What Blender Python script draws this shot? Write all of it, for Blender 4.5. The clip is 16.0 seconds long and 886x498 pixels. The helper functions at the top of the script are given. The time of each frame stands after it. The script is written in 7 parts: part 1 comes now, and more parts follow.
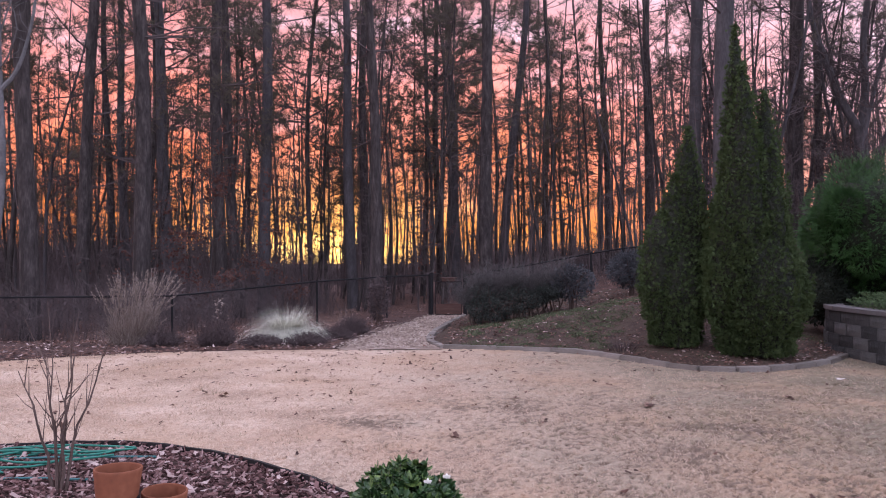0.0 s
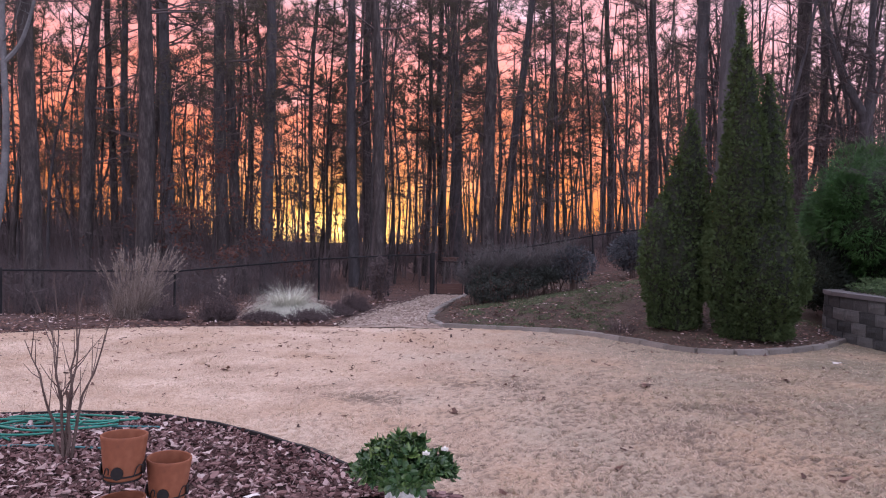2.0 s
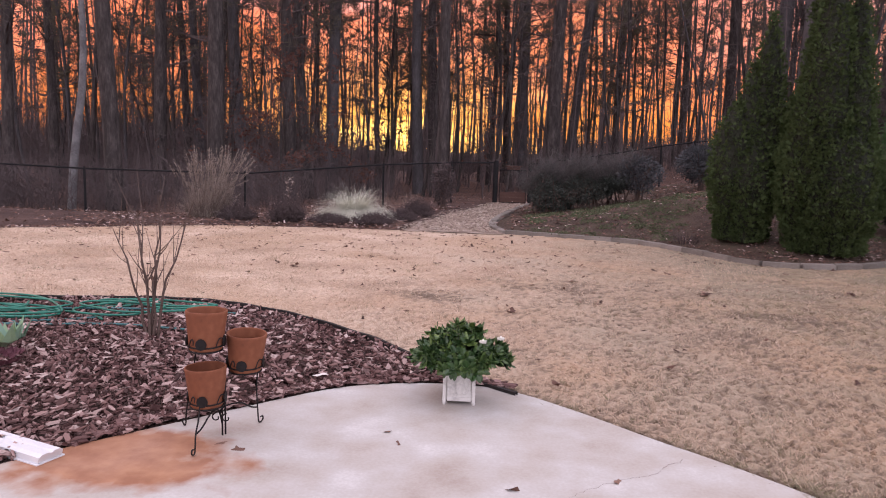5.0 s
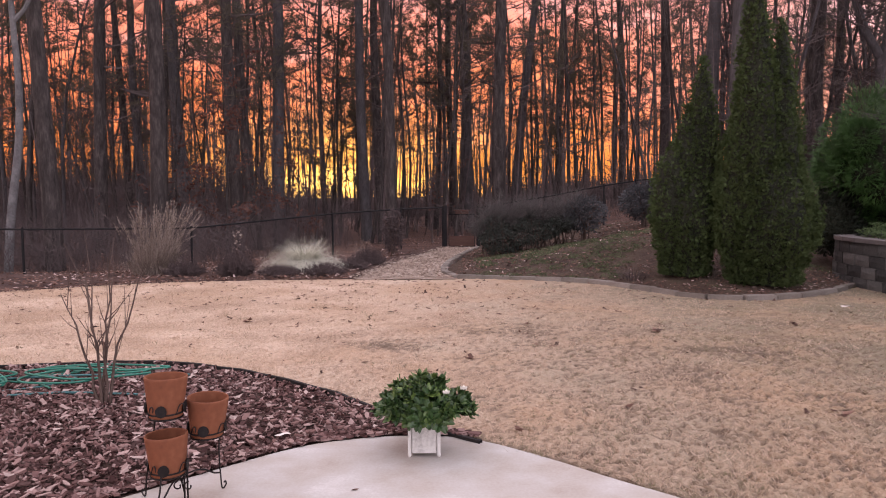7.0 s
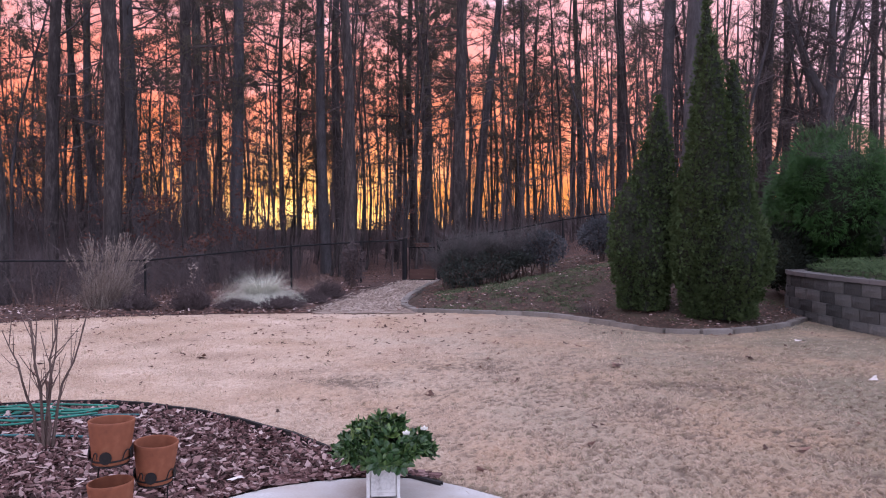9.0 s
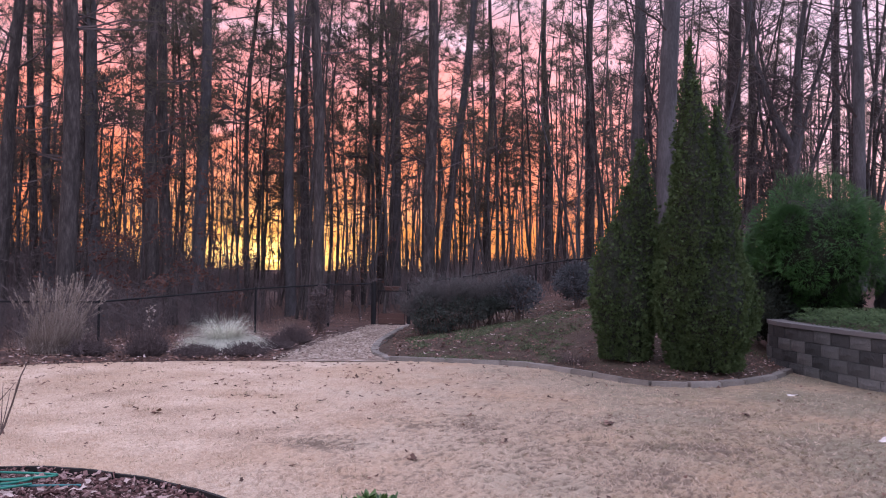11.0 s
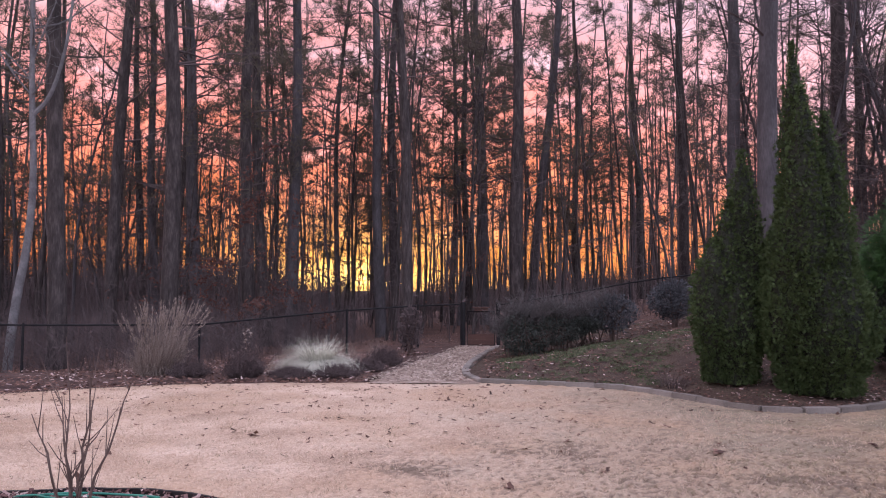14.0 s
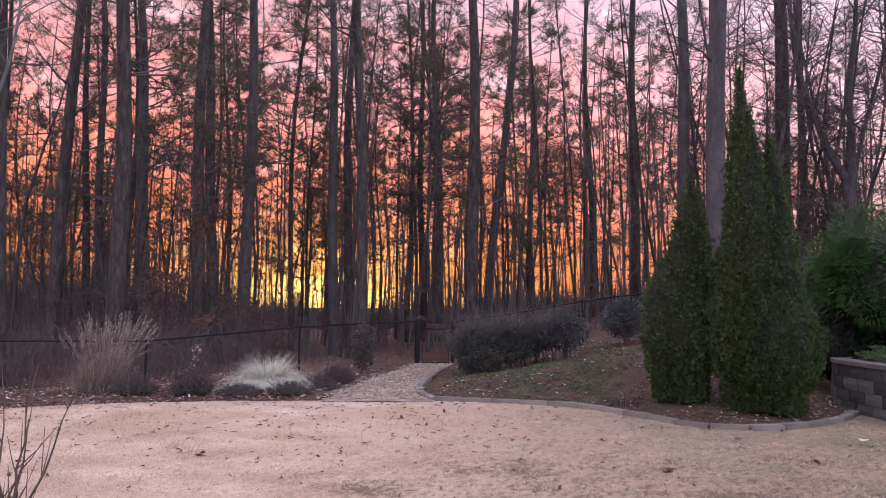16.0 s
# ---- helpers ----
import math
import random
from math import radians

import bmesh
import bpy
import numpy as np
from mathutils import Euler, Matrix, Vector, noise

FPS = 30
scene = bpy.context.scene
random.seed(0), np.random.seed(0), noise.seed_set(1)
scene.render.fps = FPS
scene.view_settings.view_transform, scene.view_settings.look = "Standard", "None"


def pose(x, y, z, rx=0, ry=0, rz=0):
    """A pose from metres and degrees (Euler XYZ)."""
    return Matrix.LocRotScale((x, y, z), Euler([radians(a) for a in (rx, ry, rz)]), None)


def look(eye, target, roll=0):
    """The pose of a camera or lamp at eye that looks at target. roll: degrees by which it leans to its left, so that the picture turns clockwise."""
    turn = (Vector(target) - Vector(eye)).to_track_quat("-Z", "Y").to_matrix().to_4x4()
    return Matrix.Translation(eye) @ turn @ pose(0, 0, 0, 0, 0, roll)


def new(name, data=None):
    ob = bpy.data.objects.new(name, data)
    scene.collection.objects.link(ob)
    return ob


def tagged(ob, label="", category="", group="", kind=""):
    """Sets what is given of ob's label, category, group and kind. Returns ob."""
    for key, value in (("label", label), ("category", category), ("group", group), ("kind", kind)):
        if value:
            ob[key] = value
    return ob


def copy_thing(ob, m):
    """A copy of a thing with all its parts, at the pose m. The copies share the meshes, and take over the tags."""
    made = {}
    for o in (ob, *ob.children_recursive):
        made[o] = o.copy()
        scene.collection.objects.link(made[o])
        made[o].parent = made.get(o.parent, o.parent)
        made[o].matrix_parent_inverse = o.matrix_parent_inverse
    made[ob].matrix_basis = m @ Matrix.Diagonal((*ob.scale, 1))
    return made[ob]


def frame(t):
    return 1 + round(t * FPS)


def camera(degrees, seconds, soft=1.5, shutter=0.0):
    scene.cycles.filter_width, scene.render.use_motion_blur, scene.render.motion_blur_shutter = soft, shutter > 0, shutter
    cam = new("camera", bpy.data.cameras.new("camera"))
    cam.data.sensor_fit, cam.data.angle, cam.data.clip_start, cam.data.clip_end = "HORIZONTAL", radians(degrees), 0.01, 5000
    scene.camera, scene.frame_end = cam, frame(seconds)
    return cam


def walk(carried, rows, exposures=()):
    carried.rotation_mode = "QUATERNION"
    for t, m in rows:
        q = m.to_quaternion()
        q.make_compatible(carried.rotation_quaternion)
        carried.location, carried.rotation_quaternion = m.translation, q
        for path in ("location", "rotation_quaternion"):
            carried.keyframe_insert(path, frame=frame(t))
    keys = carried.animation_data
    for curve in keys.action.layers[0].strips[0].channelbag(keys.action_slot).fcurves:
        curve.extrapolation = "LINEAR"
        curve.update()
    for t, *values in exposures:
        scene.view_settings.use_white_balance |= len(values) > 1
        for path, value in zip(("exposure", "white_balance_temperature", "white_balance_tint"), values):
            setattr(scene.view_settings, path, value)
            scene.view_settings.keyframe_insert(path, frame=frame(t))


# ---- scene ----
cam = camera(63.1, 16.0, 1.05)
PATH = [
    (0, (0.264, 0.233, 1.629), (0.16, 2.23, 1.668), -0.2),
    (0.5, (0.271, 0.242, 1.629), (0.172, 2.239, 1.659), 0.2),
    (1, (0.274, 0.224, 1.618), (0.176, 2.222, 1.635), 0.5),
    (1.5, (0.275, 0.208, 1.61), (0.177, 2.206, 1.616), 0.6),
    (2, (0.269, 0.179, 1.609), (0.16, 2.176, 1.594), 0.7),
    (2.5, (0.264, 0.16, 1.586), (0.125, 2.153, 1.505), 0.9),
    (3, (0.285, 0.1, 1.565), (0.089, 2.087, 1.436), 1.4),
    (3.5, (0.27, 0.05, 1.544), (0.006, 2.023, 1.346), 2.0),
    (3.7, (0.268, 0.071, 1.532), (-0.014, 2.039, 1.313), 2.2),
    (5.8, (0.329, 0.026, 1.553), (0.081, 1.992, 1.286), 1.0),
    (6, (0.336, 0.016, 1.564), (0.108, 1.988, 1.321), 0.5),
    (6.5, (0.308, 0.007, 1.579), (0.12, 1.988, 1.382), -0.1),
    (7, (0.248, 0.0, 1.589), (0.109, 1.99, 1.445), -0.3),
    (7.5, (0.239, -0.017, 1.619), (0.15, 1.98, 1.554), -0.5),
    (8, (0.249, -0.019, 1.614), (0.189, 1.979, 1.569), -0.8),
    (8.5, (0.232, 0.003, 1.624), (0.197, 2.002, 1.57), -0.4),
    (8.7, (0.243, 0.008, 1.612), (0.209, 2.007, 1.557), -0.1),
    (10.8, (0.077, 0.657, 1.643), (0.077, 2.656, 1.682), 0.9),
    (11, (0.041, 0.625, 1.65), (0.11, 2.623, 1.713), 0.8),
    (11.5, (0.009, 0.658, 1.645), (0.115, 2.654, 1.711), 0.7),
    (12, (0.019, 0.759, 1.652), (0.027, 2.758, 1.724), 0.7),
    (12.5, (-0.002, 0.817, 1.658), (-0.093, 2.813, 1.746), 0.3),
    (13, (-0.01, 0.806, 1.663), (-0.16, 2.799, 1.759), -0.1),
    (13.5, (-0.011, 0.81, 1.656), (-0.187, 2.799, 1.76), -0.0),
    (14, (-0.014, 0.804, 1.661), (-0.185, 2.794, 1.777), 0.1),
    (14.5, (-0.01, 0.806, 1.665), (-0.151, 2.796, 1.801), 0.4),
    (15, (-0.017, 0.817, 1.659), (-0.119, 2.809, 1.811), 0.5),
    (15.5, (-0.015, 0.817, 1.656), (-0.08, 2.809, 1.819), 0.6),
    (16, (-0.009, 0.831, 1.66), (-0.057, 2.824, 1.824), 0.5),
]
# stops, kelvin and tint of the camera's own white balance
EXPOSURE = [(0.0, 0.0, 5600, 10), (2.0, 0.0, 5600, 10), (3.0, 0.0, 5700, 10), (3.5, 0.0, 6050, 10), (6.0, 0.0, 6500, 10), (7.0, 0.0, 6700, 10),
            (7.5, 0.0, 6050, 10), (8.0, 0.0, 5550, 10), (8.5, 0.0, 5450, 10), (11.0, 0.0, 5450, 10), (14.5, 0.0, 5800, 10), (16.0, 0.0, 5800, 10)]
walk(cam, [(t, look(eye, target, roll)) for t, eye, target, roll in PATH], EXPOSURE)

# ---- world and light ----
SUN_DIR = Vector((-0.208, 0.978, 0.0)).normalized()
world = bpy.data.worlds.new("dusk_sky")
scene.world = world
world.use_nodes = True


def pale(N, L):
    n = N("ShaderNodeRGB")
    n.outputs[0].default_value = (1.75, 1.12, 1.17, 1)
    return n.outputs[0]


def build_sky():
    nt = world.node_tree
    nt.nodes.clear()
    N, L = nt.nodes.new, nt.links.new
    out, bg = N("ShaderNodeOutputWorld"), N("ShaderNodeBackground")
    tc, sep = N("ShaderNodeTexCoord"), N("ShaderNodeSeparateXYZ")
    L(tc.outputs["Generated"], sep.inputs[0])

    def math_node(op, a, b=None, clamp=False):
        n = N("ShaderNodeMath")
        n.operation, n.use_clamp = op, clamp
        for i, v in enumerate((a, b)):
            if v is None:
                continue
            if isinstance(v, (int, float)):
                n.inputs[i].default_value = v
            else:
                L(v, n.inputs[i])
        return n.outputs[0]

    def ramp(src, stops):
        n = N("ShaderNodeValToRGB")
        L(src, n.inputs[0])
        el = n.color_ramp.elements
        while len(el) < len(stops):
            el.new(0.5)
        for e, (p, c) in zip(el, stops):
            e.position, e.color = p, (*c, 1)
        return n.outputs[0]

    def mix(f, a, b):
        n = N("ShaderNodeMix")
        n.data_type = "RGBA"
        for i, v in ((0, f), (6, a), (7, b)):
            if isinstance(v, (int, float)):
                n.inputs[i].default_value = v
            else:
                L(v, n.inputs[i])
        return n.outputs[2]

    z = sep.outputs[2]
    # clouds: long streaks that shift the bands up and down
    mp = N("ShaderNodeMapping")
    mp.inputs["Scale"].default_value = (1.0, 1.0, 3.2)
    L(tc.outputs["Generated"], mp.inputs[0])
    cloud = N("ShaderNodeTexNoise")
    cloud.inputs["Scale"].default_value, cloud.inputs["Detail"].default_value = 7.5, 8
    L(mp.outputs[0], cloud.inputs["Vector"])
    dot = N("ShaderNodeVectorMath")
    dot.operation = "DOT_PRODUCT"
    L(tc.outputs["Generated"], dot.inputs[0])
    dot.inputs[1].default_value = SUN_DIR
    facing = dot.outputs["Value"]
    shift = math_node("MULTIPLY", math_node("SUBTRACT", cloud.outputs[0], 0.5), 0.24)
    zz = math_node("ADD", z, shift)
    west = ramp(zz, [(0.0, (1.3, 0.42, 0.075)), (0.05, (1.4, 0.41, 0.09)), (0.11, (1.75, 0.47, 0.175)), (0.18, (1.85, 0.545, 0.32)), (0.26, (1.58, 0.605, 0.52)),
                     (0.36, (1.06, 0.56, 0.57)), (0.5, (1.05, 0.715, 0.84)), (0.7, SKY_MID), (1.0, SKY_TOP)])
    north = ramp(zz, [(0.0, (1.3, 0.5, 0.24)), (0.1, (1.5, 0.7, 0.52)), (0.24, (1.4, 0.88, 0.91)), (0.45, (1.1, 0.88, 1.01)),
                      (0.7, SKY_MID), (1.0, SKY_TOP)])
    east = ramp(zz, [(0.0, SKY_EAST), (0.5, SKY_EAST), (0.8, SKY_TOP), (1.0, SKY_TOP)])
    col = mix(math_node("MULTIPLY", math_node("SUBTRACT", facing, 0.72), 5.0, True), north, west)
    col = mix(math_node("MULTIPLY", math_node("SUBTRACT", 0.45, facing), 1.6, True), col, east)
    # thicker, duller cloud towards the south
    dull = N("ShaderNodeMix")
    dull.data_type, dull.blend_type = "RGBA", "MULTIPLY"
    L(math_node("MULTIPLY", math_node("SUBTRACT", math_node("MULTIPLY", sep.outputs[0], -1.0), 0.12), 4.0, True), dull.inputs[0])
    L(col, dull.inputs[6])
    dull.inputs[7].default_value = (1.0, 0.9, 0.85, 1)
    col = dull.outputs[2]
    # pale breaks in the cloud
    brk = ramp(cloud.outputs[0], [(0.0, (0, 0, 0)), (0.56, (0, 0, 0)), (0.7, (1, 1, 1)), (1.0, (1, 1, 1))])
    high = math_node("MULTIPLY", math_node("SUBTRACT", z, 0.12), 5.0, True)
    col = mix(math_node("MULTIPLY", math_node("MULTIPLY", brk, high), 0.75), col, pale(N, L))
    # the afterglow low over the place where the sun went down
    glow = math_node("ADD", math_node("MULTIPLY", math_node("POWER", math_node("MAXIMUM", facing, 0.0), 60.0), 0.55), math_node("POWER", math_node("MAXIMUM", facing, 0.0), 700.0))
    glow = math_node("MULTIPLY", glow, math_node("MULTIPLY", math_node("MAXIMUM", math_node("SUBTRACT", cloud.outputs[0], 0.28), 0.0), 4.8))
    low = math_node("SUBTRACT", 1.0, math_node("MULTIPLY", math_node("MAXIMUM", z, 0.0), 6.0), True)
    add = N("ShaderNodeMix")
    add.data_type, add.blend_type = "RGBA", "ADD"
    L(math_node("MULTIPLY", glow, math_node("POWER", low, 1.6)), add.inputs[0])
    L(col, add.inputs[6])
    add.inputs[7].default_value = (3.9, 2.6, 0.62, 1)
    nish = N("ShaderNodeTexSky")
    nish.sky_type, nish.sun_disc = "NISHITA", False
    nish.sun_elevation, nish.sun_rotation = radians(0.5), math.atan2(SUN_DIR.x, SUN_DIR.y)
    two = N("ShaderNodeMix")
    two.data_type, two.blend_type = "RGBA", "ADD"
    two.inputs[0].default_value = 0.012
    L(add.outputs[2], two.inputs[6])
    L(nish.outputs[0], two.inputs[7])
    L(two.outputs[2], bg.inputs[0])
    bg.inputs[1].default_value = SKY_STRENGTH
    L(bg.outputs[0], out.inputs[0])


SKY_MID, SKY_TOP, SKY_EAST, SKY_STRENGTH = (1.5, 1.34, 1.55), (1.85, 1.72, 2.0), (1.5, 1.4, 1.65), 1.0
build_sky()


# ---- materials ----
def material(name, colours, scale=4.0, fine=40.0, rough=0.85, bump=0.3, dist=0.01, island=0.0, by_object=0.0, metal=0.0, spec=0.3,
             stretch=(1, 1, 1), sheen_through=0.0, fine_mix=0.35):
    """Two scales of noise over two or three colours; island or by_object: how far single pieces differ."""
    m = bpy.data.materials.new(name)
    m.use_nodes = True
    nt = m.node_tree
    N, L = nt.nodes.new, nt.links.new
    b = nt.nodes["Principled BSDF"]
    tc, mp = N("ShaderNodeTexCoord"), N("ShaderNodeMapping")
    mp.inputs["Scale"].default_value = stretch
    L(tc.outputs["Object"], mp.inputs[0])
    n1, n2, r = N("ShaderNodeTexNoise"), N("ShaderNodeTexNoise"), N("ShaderNodeValToRGB")
    for n, s, d in ((n1, scale, 5), (n2, fine, 4)):
        n.inputs["Scale"].default_value, n.inputs["Detail"].default_value = s, d
        L(mp.outputs[0], n.inputs["Vector"])
    mixf = N("ShaderNodeMix")
    mixf.inputs[0].default_value = fine_mix
    L(n1.outputs[0], mixf.inputs[2])
    L(n2.outputs[0], mixf.inputs[3])
    fac = mixf.outputs[0]
    if island or by_object:
        src = N("ShaderNodeNewGeometry").outputs["Random Per Island"] if island else N("ShaderNodeObjectInfo").outputs["Random"]
        mi = N("ShaderNodeMix")
        mi.inputs[0].default_value = island or by_object
        L(fac, mi.inputs[2])
        L(src, mi.inputs[3])
        fac = mi.outputs[0]
    el = r.color_ramp.elements
    while len(el) < len(colours):
        el.new(0.5)
    lo, hi = (0.3, 0.7) if not (island or by_object) else (0.15, 0.85)
    for i, (e, c) in enumerate(zip(el, colours)):
        e.position, e.color = lo + (hi - lo) * i / (len(colours) - 1), (*c, 1)
    L(fac, r.inputs[0])
    L(r.outputs[0], b.inputs["Base Color"])
    b.inputs["Roughness"].default_value, b.inputs["Metallic"].default_value = rough, metal
    b.inputs["Specular IOR Level"].default_value = spec
    if bump:
        bp = N("ShaderNodeBump")
        bp.inputs["Strength"].default_value, bp.inputs["Distance"].default_value = bump, dist
        L(n2.outputs[0], bp.inputs["Height"])
        L(bp.outputs[0], b.inputs["Normal"])
    if sheen_through:
        tr, ms = N("ShaderNodeBsdfTranslucent"), N("ShaderNodeMixShader")
        L(r.outputs[0], tr.inputs[0])
        ms.inputs[0].default_value = sheen_through
        L(b.outputs[0], ms.inputs[1])
        L(tr.outputs[0], ms.inputs[2])
        L(ms.outputs[0], nt.nodes["Material Output"].inputs[0])
    return m


LITTER = material("leaf_litter", [(0.035, 0.02, 0.018), (0.085, 0.046, 0.036), (0.14, 0.08, 0.06)], 1.1, 26, bump=0.8, dist=0.04)
BED_SOIL = material("dark_mulch_bed", [(0.03, 0.018, 0.017), (0.07, 0.04, 0.034), (0.12, 0.075, 0.06)], 1.3, 30, bump=0.9, dist=0.04)
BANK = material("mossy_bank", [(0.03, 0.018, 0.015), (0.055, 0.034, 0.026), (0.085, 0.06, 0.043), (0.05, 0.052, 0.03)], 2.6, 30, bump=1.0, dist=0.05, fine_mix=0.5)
LAWN = material("dormant_lawn", [(0.23, 0.16, 0.11), (0.46, 0.335, 0.245), (0.63, 0.485, 0.375), (0.76, 0.62, 0.5)], 0.9, 45, bump=1.0, dist=0.03, fine_mix=0.45)
BLADE = material("dry_grass", [(0.32, 0.23, 0.165), (0.56, 0.425, 0.32), (0.74, 0.595, 0.475)], 1.0, 20, bump=0, island=0.45)
BLADE_DARK = material("sparse_green_grass", [(0.12, 0.115, 0.065), (0.27, 0.23, 0.14)], 1.0, 20, bump=0, island=0.5)
GRAVEL = material("pale_chip_path", [(0.12, 0.085, 0.065), (0.3, 0.23, 0.185), (0.5, 0.42, 0.36)], 2.2, 30, bump=1, dist=0.03)
CHIP = material("path_chips", [(0.14, 0.095, 0.075), (0.34, 0.27, 0.225), (0.58, 0.5, 0.44)], 1.6, 30, bump=0.4, island=0.5)
BARK_CHIP = material("bark_mulch", [(0.045, 0.021, 0.02), (0.112, 0.056, 0.052), (0.215, 0.126, 0.117), (0.4, 0.288, 0.268)], 3, 40, bump=0.6, dist=0.006, island=0.75)
CHIP_PIECE = material("bark_chip", [(0.05, 0.027, 0.025), (0.125, 0.066, 0.06), (0.225, 0.135, 0.122), (0.4, 0.292, 0.268)], 3, 40, bump=0.6, dist=0.006, by_object=0.75)
CURB = material("weathered_curb", [(0.085, 0.074, 0.065), (0.2, 0.177, 0.157), (0.36, 0.324, 0.295)], 3.5, 40, bump=0.8, by_object=0.22, fine_mix=0.45)
BLOCK = material("wall_block", [(0.022, 0.023, 0.024), (0.06, 0.06, 0.06), (0.115, 0.114, 0.113), (0.2, 0.193, 0.182)], 5.5, 34, bump=1.0, dist=0.03, by_object=0.5, fine_mix=0.45)
CAP = material("wall_cap", [(0.13, 0.12, 0.12), (0.2, 0.185, 0.185)], 3, 30, bump=0.8, by_object=0.3)
BARK = material("pine_bark", [(0.017, 0.014, 0.0135), (0.054, 0.044, 0.042), (0.118, 0.098, 0.093)], 2.5, 9, bump=1.0, dist=0.04, stretch=(3, 3, 0.7))
BARK_PALE = material("grey_bark", [(0.035, 0.031, 0.033), (0.07, 0.063, 0.066), (0.115, 0.105, 0.11)], 2.0, 12, bump=0.8, dist=0.02, stretch=(2, 2, 0.6))
BARK_BIRCH = material("pale_bark", [(0.075, 0.071, 0.074), (0.145, 0.14, 0.143), (0.23, 0.222, 0.226)], 2.0, 14, bump=0.5, dist=0.01, stretch=(2, 2, 1.5))
# twigs, far bark and needles: colours lightened to stand in for haze
TWIG = material("bare_twigs", [(0.06, 0.047, 0.048), (0.125, 0.097, 0.095)], 1.5, 12, bump=0, island=0.4)
FAR_BARK = material("far_bark", [(0.065, 0.05, 0.051), (0.135, 0.104, 0.102)], 0.6, 6, bump=0, island=0.4)
NEEDLE = material("pine_needles", [(0.075, 0.068, 0.05), (0.125, 0.112, 0.082), (0.18, 0.16, 0.115)], 0.5, 8, bump=0, island=0.4, sheen_through=0.45)
OAK_LEAF = material("russet_leaves", [(0.07, 0.031, 0.024), (0.12, 0.053, 0.04), (0.17, 0.082, 0.06)], 1, 8, bump=0, island=0.6, sheen_through=0.2)
DEAD_LEAF = material("fallen_leaves", [(0.05, 0.028, 0.022), (0.12, 0.065, 0.05), (0.22, 0.13, 0.1)], 2, 20, bump=0, island=0.8)
BLEACHED = material("bleached_oak_leaf", [(0.55, 0.5, 0.47), (0.76, 0.71, 0.68)], 2, 20, bump=0)
PALE_LEAF = material("bleached_leaves", [(0.3, 0.21, 0.19), (0.5, 0.4, 0.37)], 2, 20, bump=0, island=0.8)
ARBOR = material("arborvitae_sprays", [(0.03, 0.046, 0.018), (0.066, 0.094, 0.036), (0.108, 0.142, 0.058)], 1.1, 10, rough=0.75, bump=0, island=0.12, sheen_through=0.12, spec=0.15)
# near-black hull colour: shade between the sprays is painted in
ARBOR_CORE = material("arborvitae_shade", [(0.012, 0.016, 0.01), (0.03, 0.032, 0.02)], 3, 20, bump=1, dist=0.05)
BUSH_LEAF = material("conifer_bush_sprays", [(0.018, 0.046, 0.013), (0.045, 0.106, 0.026), (0.105, 0.2, 0.05)], 1.2, 9, rough=0.55, bump=0, island=0.4, sheen_through=0.15)
HEDGE_LEAF = material("hedge_leaves", [(0.022, 0.028, 0.023), (0.052, 0.06, 0.051), (0.105, 0.115, 0.103)], 1.5, 12, rough=0.6, bump=0, island=0.3, spec=0.22)
BLUE_LEAF = material("greyish_evergreen_leaves", [(0.025, 0.026, 0.029), (0.052, 0.053, 0.058), (0.095, 0.095, 0.1)], 1.5, 12, rough=0.6, bump=0, island=0.4, spec=0.25)
JUNIPER = material("juniper_sprays", [(0.025, 0.045, 0.018), (0.06, 0.095, 0.036), (0.11, 0.15, 0.062)], 2, 12, bump=0, island=0.5)
# for the shrub by the wall and the shade filler under the conifer bush
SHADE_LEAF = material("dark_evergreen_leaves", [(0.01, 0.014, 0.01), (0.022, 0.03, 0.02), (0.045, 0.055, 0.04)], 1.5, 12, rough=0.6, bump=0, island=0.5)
MOSS = material("moss_and_ivy", [(0.04, 0.05, 0.025), (0.08, 0.095, 0.048), (0.145, 0.16, 0.09)], 2, 12, bump=0, island=0.5)
HEATHER = material("dark_twiggy_shrub", [(0.048, 0.035, 0.035), (0.108, 0.08, 0.079)], 2, 12, bump=0, island=0.5)
SHOOT = material("grey_hedge_shoots", [(0.07, 0.062, 0.062), (0.135, 0.12, 0.118)], 2, 12, bump=0, island=0.5)
PLUME = material("dry_plume_grass", [(0.12, 0.092, 0.078), (0.235, 0.185, 0.155), (0.4, 0.335, 0.29)], 1, 8, bump=0, island=0.6)
SILVER = material("silvery_grass", [(0.38, 0.38, 0.3), (0.6, 0.6, 0.5), (0.76, 0.74, 0.65)], 1, 8, bump=0, island=0.6)
GARD = material("gardenia_leaves", [(0.02, 0.05, 0.016), (0.038, 0.08, 0.024), (0.1, 0.155, 0.042)], 3, 20, rough=0.36, bump=0, island=0.5, spec=0.5)
GARD_YOUNG = material("young_gardenia_leaves", [(0.055, 0.1, 0.022), (0.11, 0.175, 0.042), (0.17, 0.24, 0.065)], 3, 20, rough=0.35, bump=0, island=0.5, spec=0.5)
PETAL = material("white_petals", [(0.7, 0.68, 0.62), (0.82, 0.8, 0.75)], 5, 30, bump=0)
TERRA = material("terracotta", [(0.13, 0.045, 0.024), (0.2, 0.07, 0.035), (0.26, 0.105, 0.056)], 4, 35, rough=0.8, bump=0.25, dist=0.004)
IRON = material("wrought_iron", [(0.012, 0.011, 0.012), (0.035, 0.03, 0.03)], 8, 60, rough=0.55, bump=0.3, dist=0.002, metal=0.6)
FENCE_BLACK = material("black_coated_steel", [(0.012, 0.012, 0.014), (0.026, 0.024, 0.025)], 3, 40, rough=0.8, bump=0.1, spec=0.15)
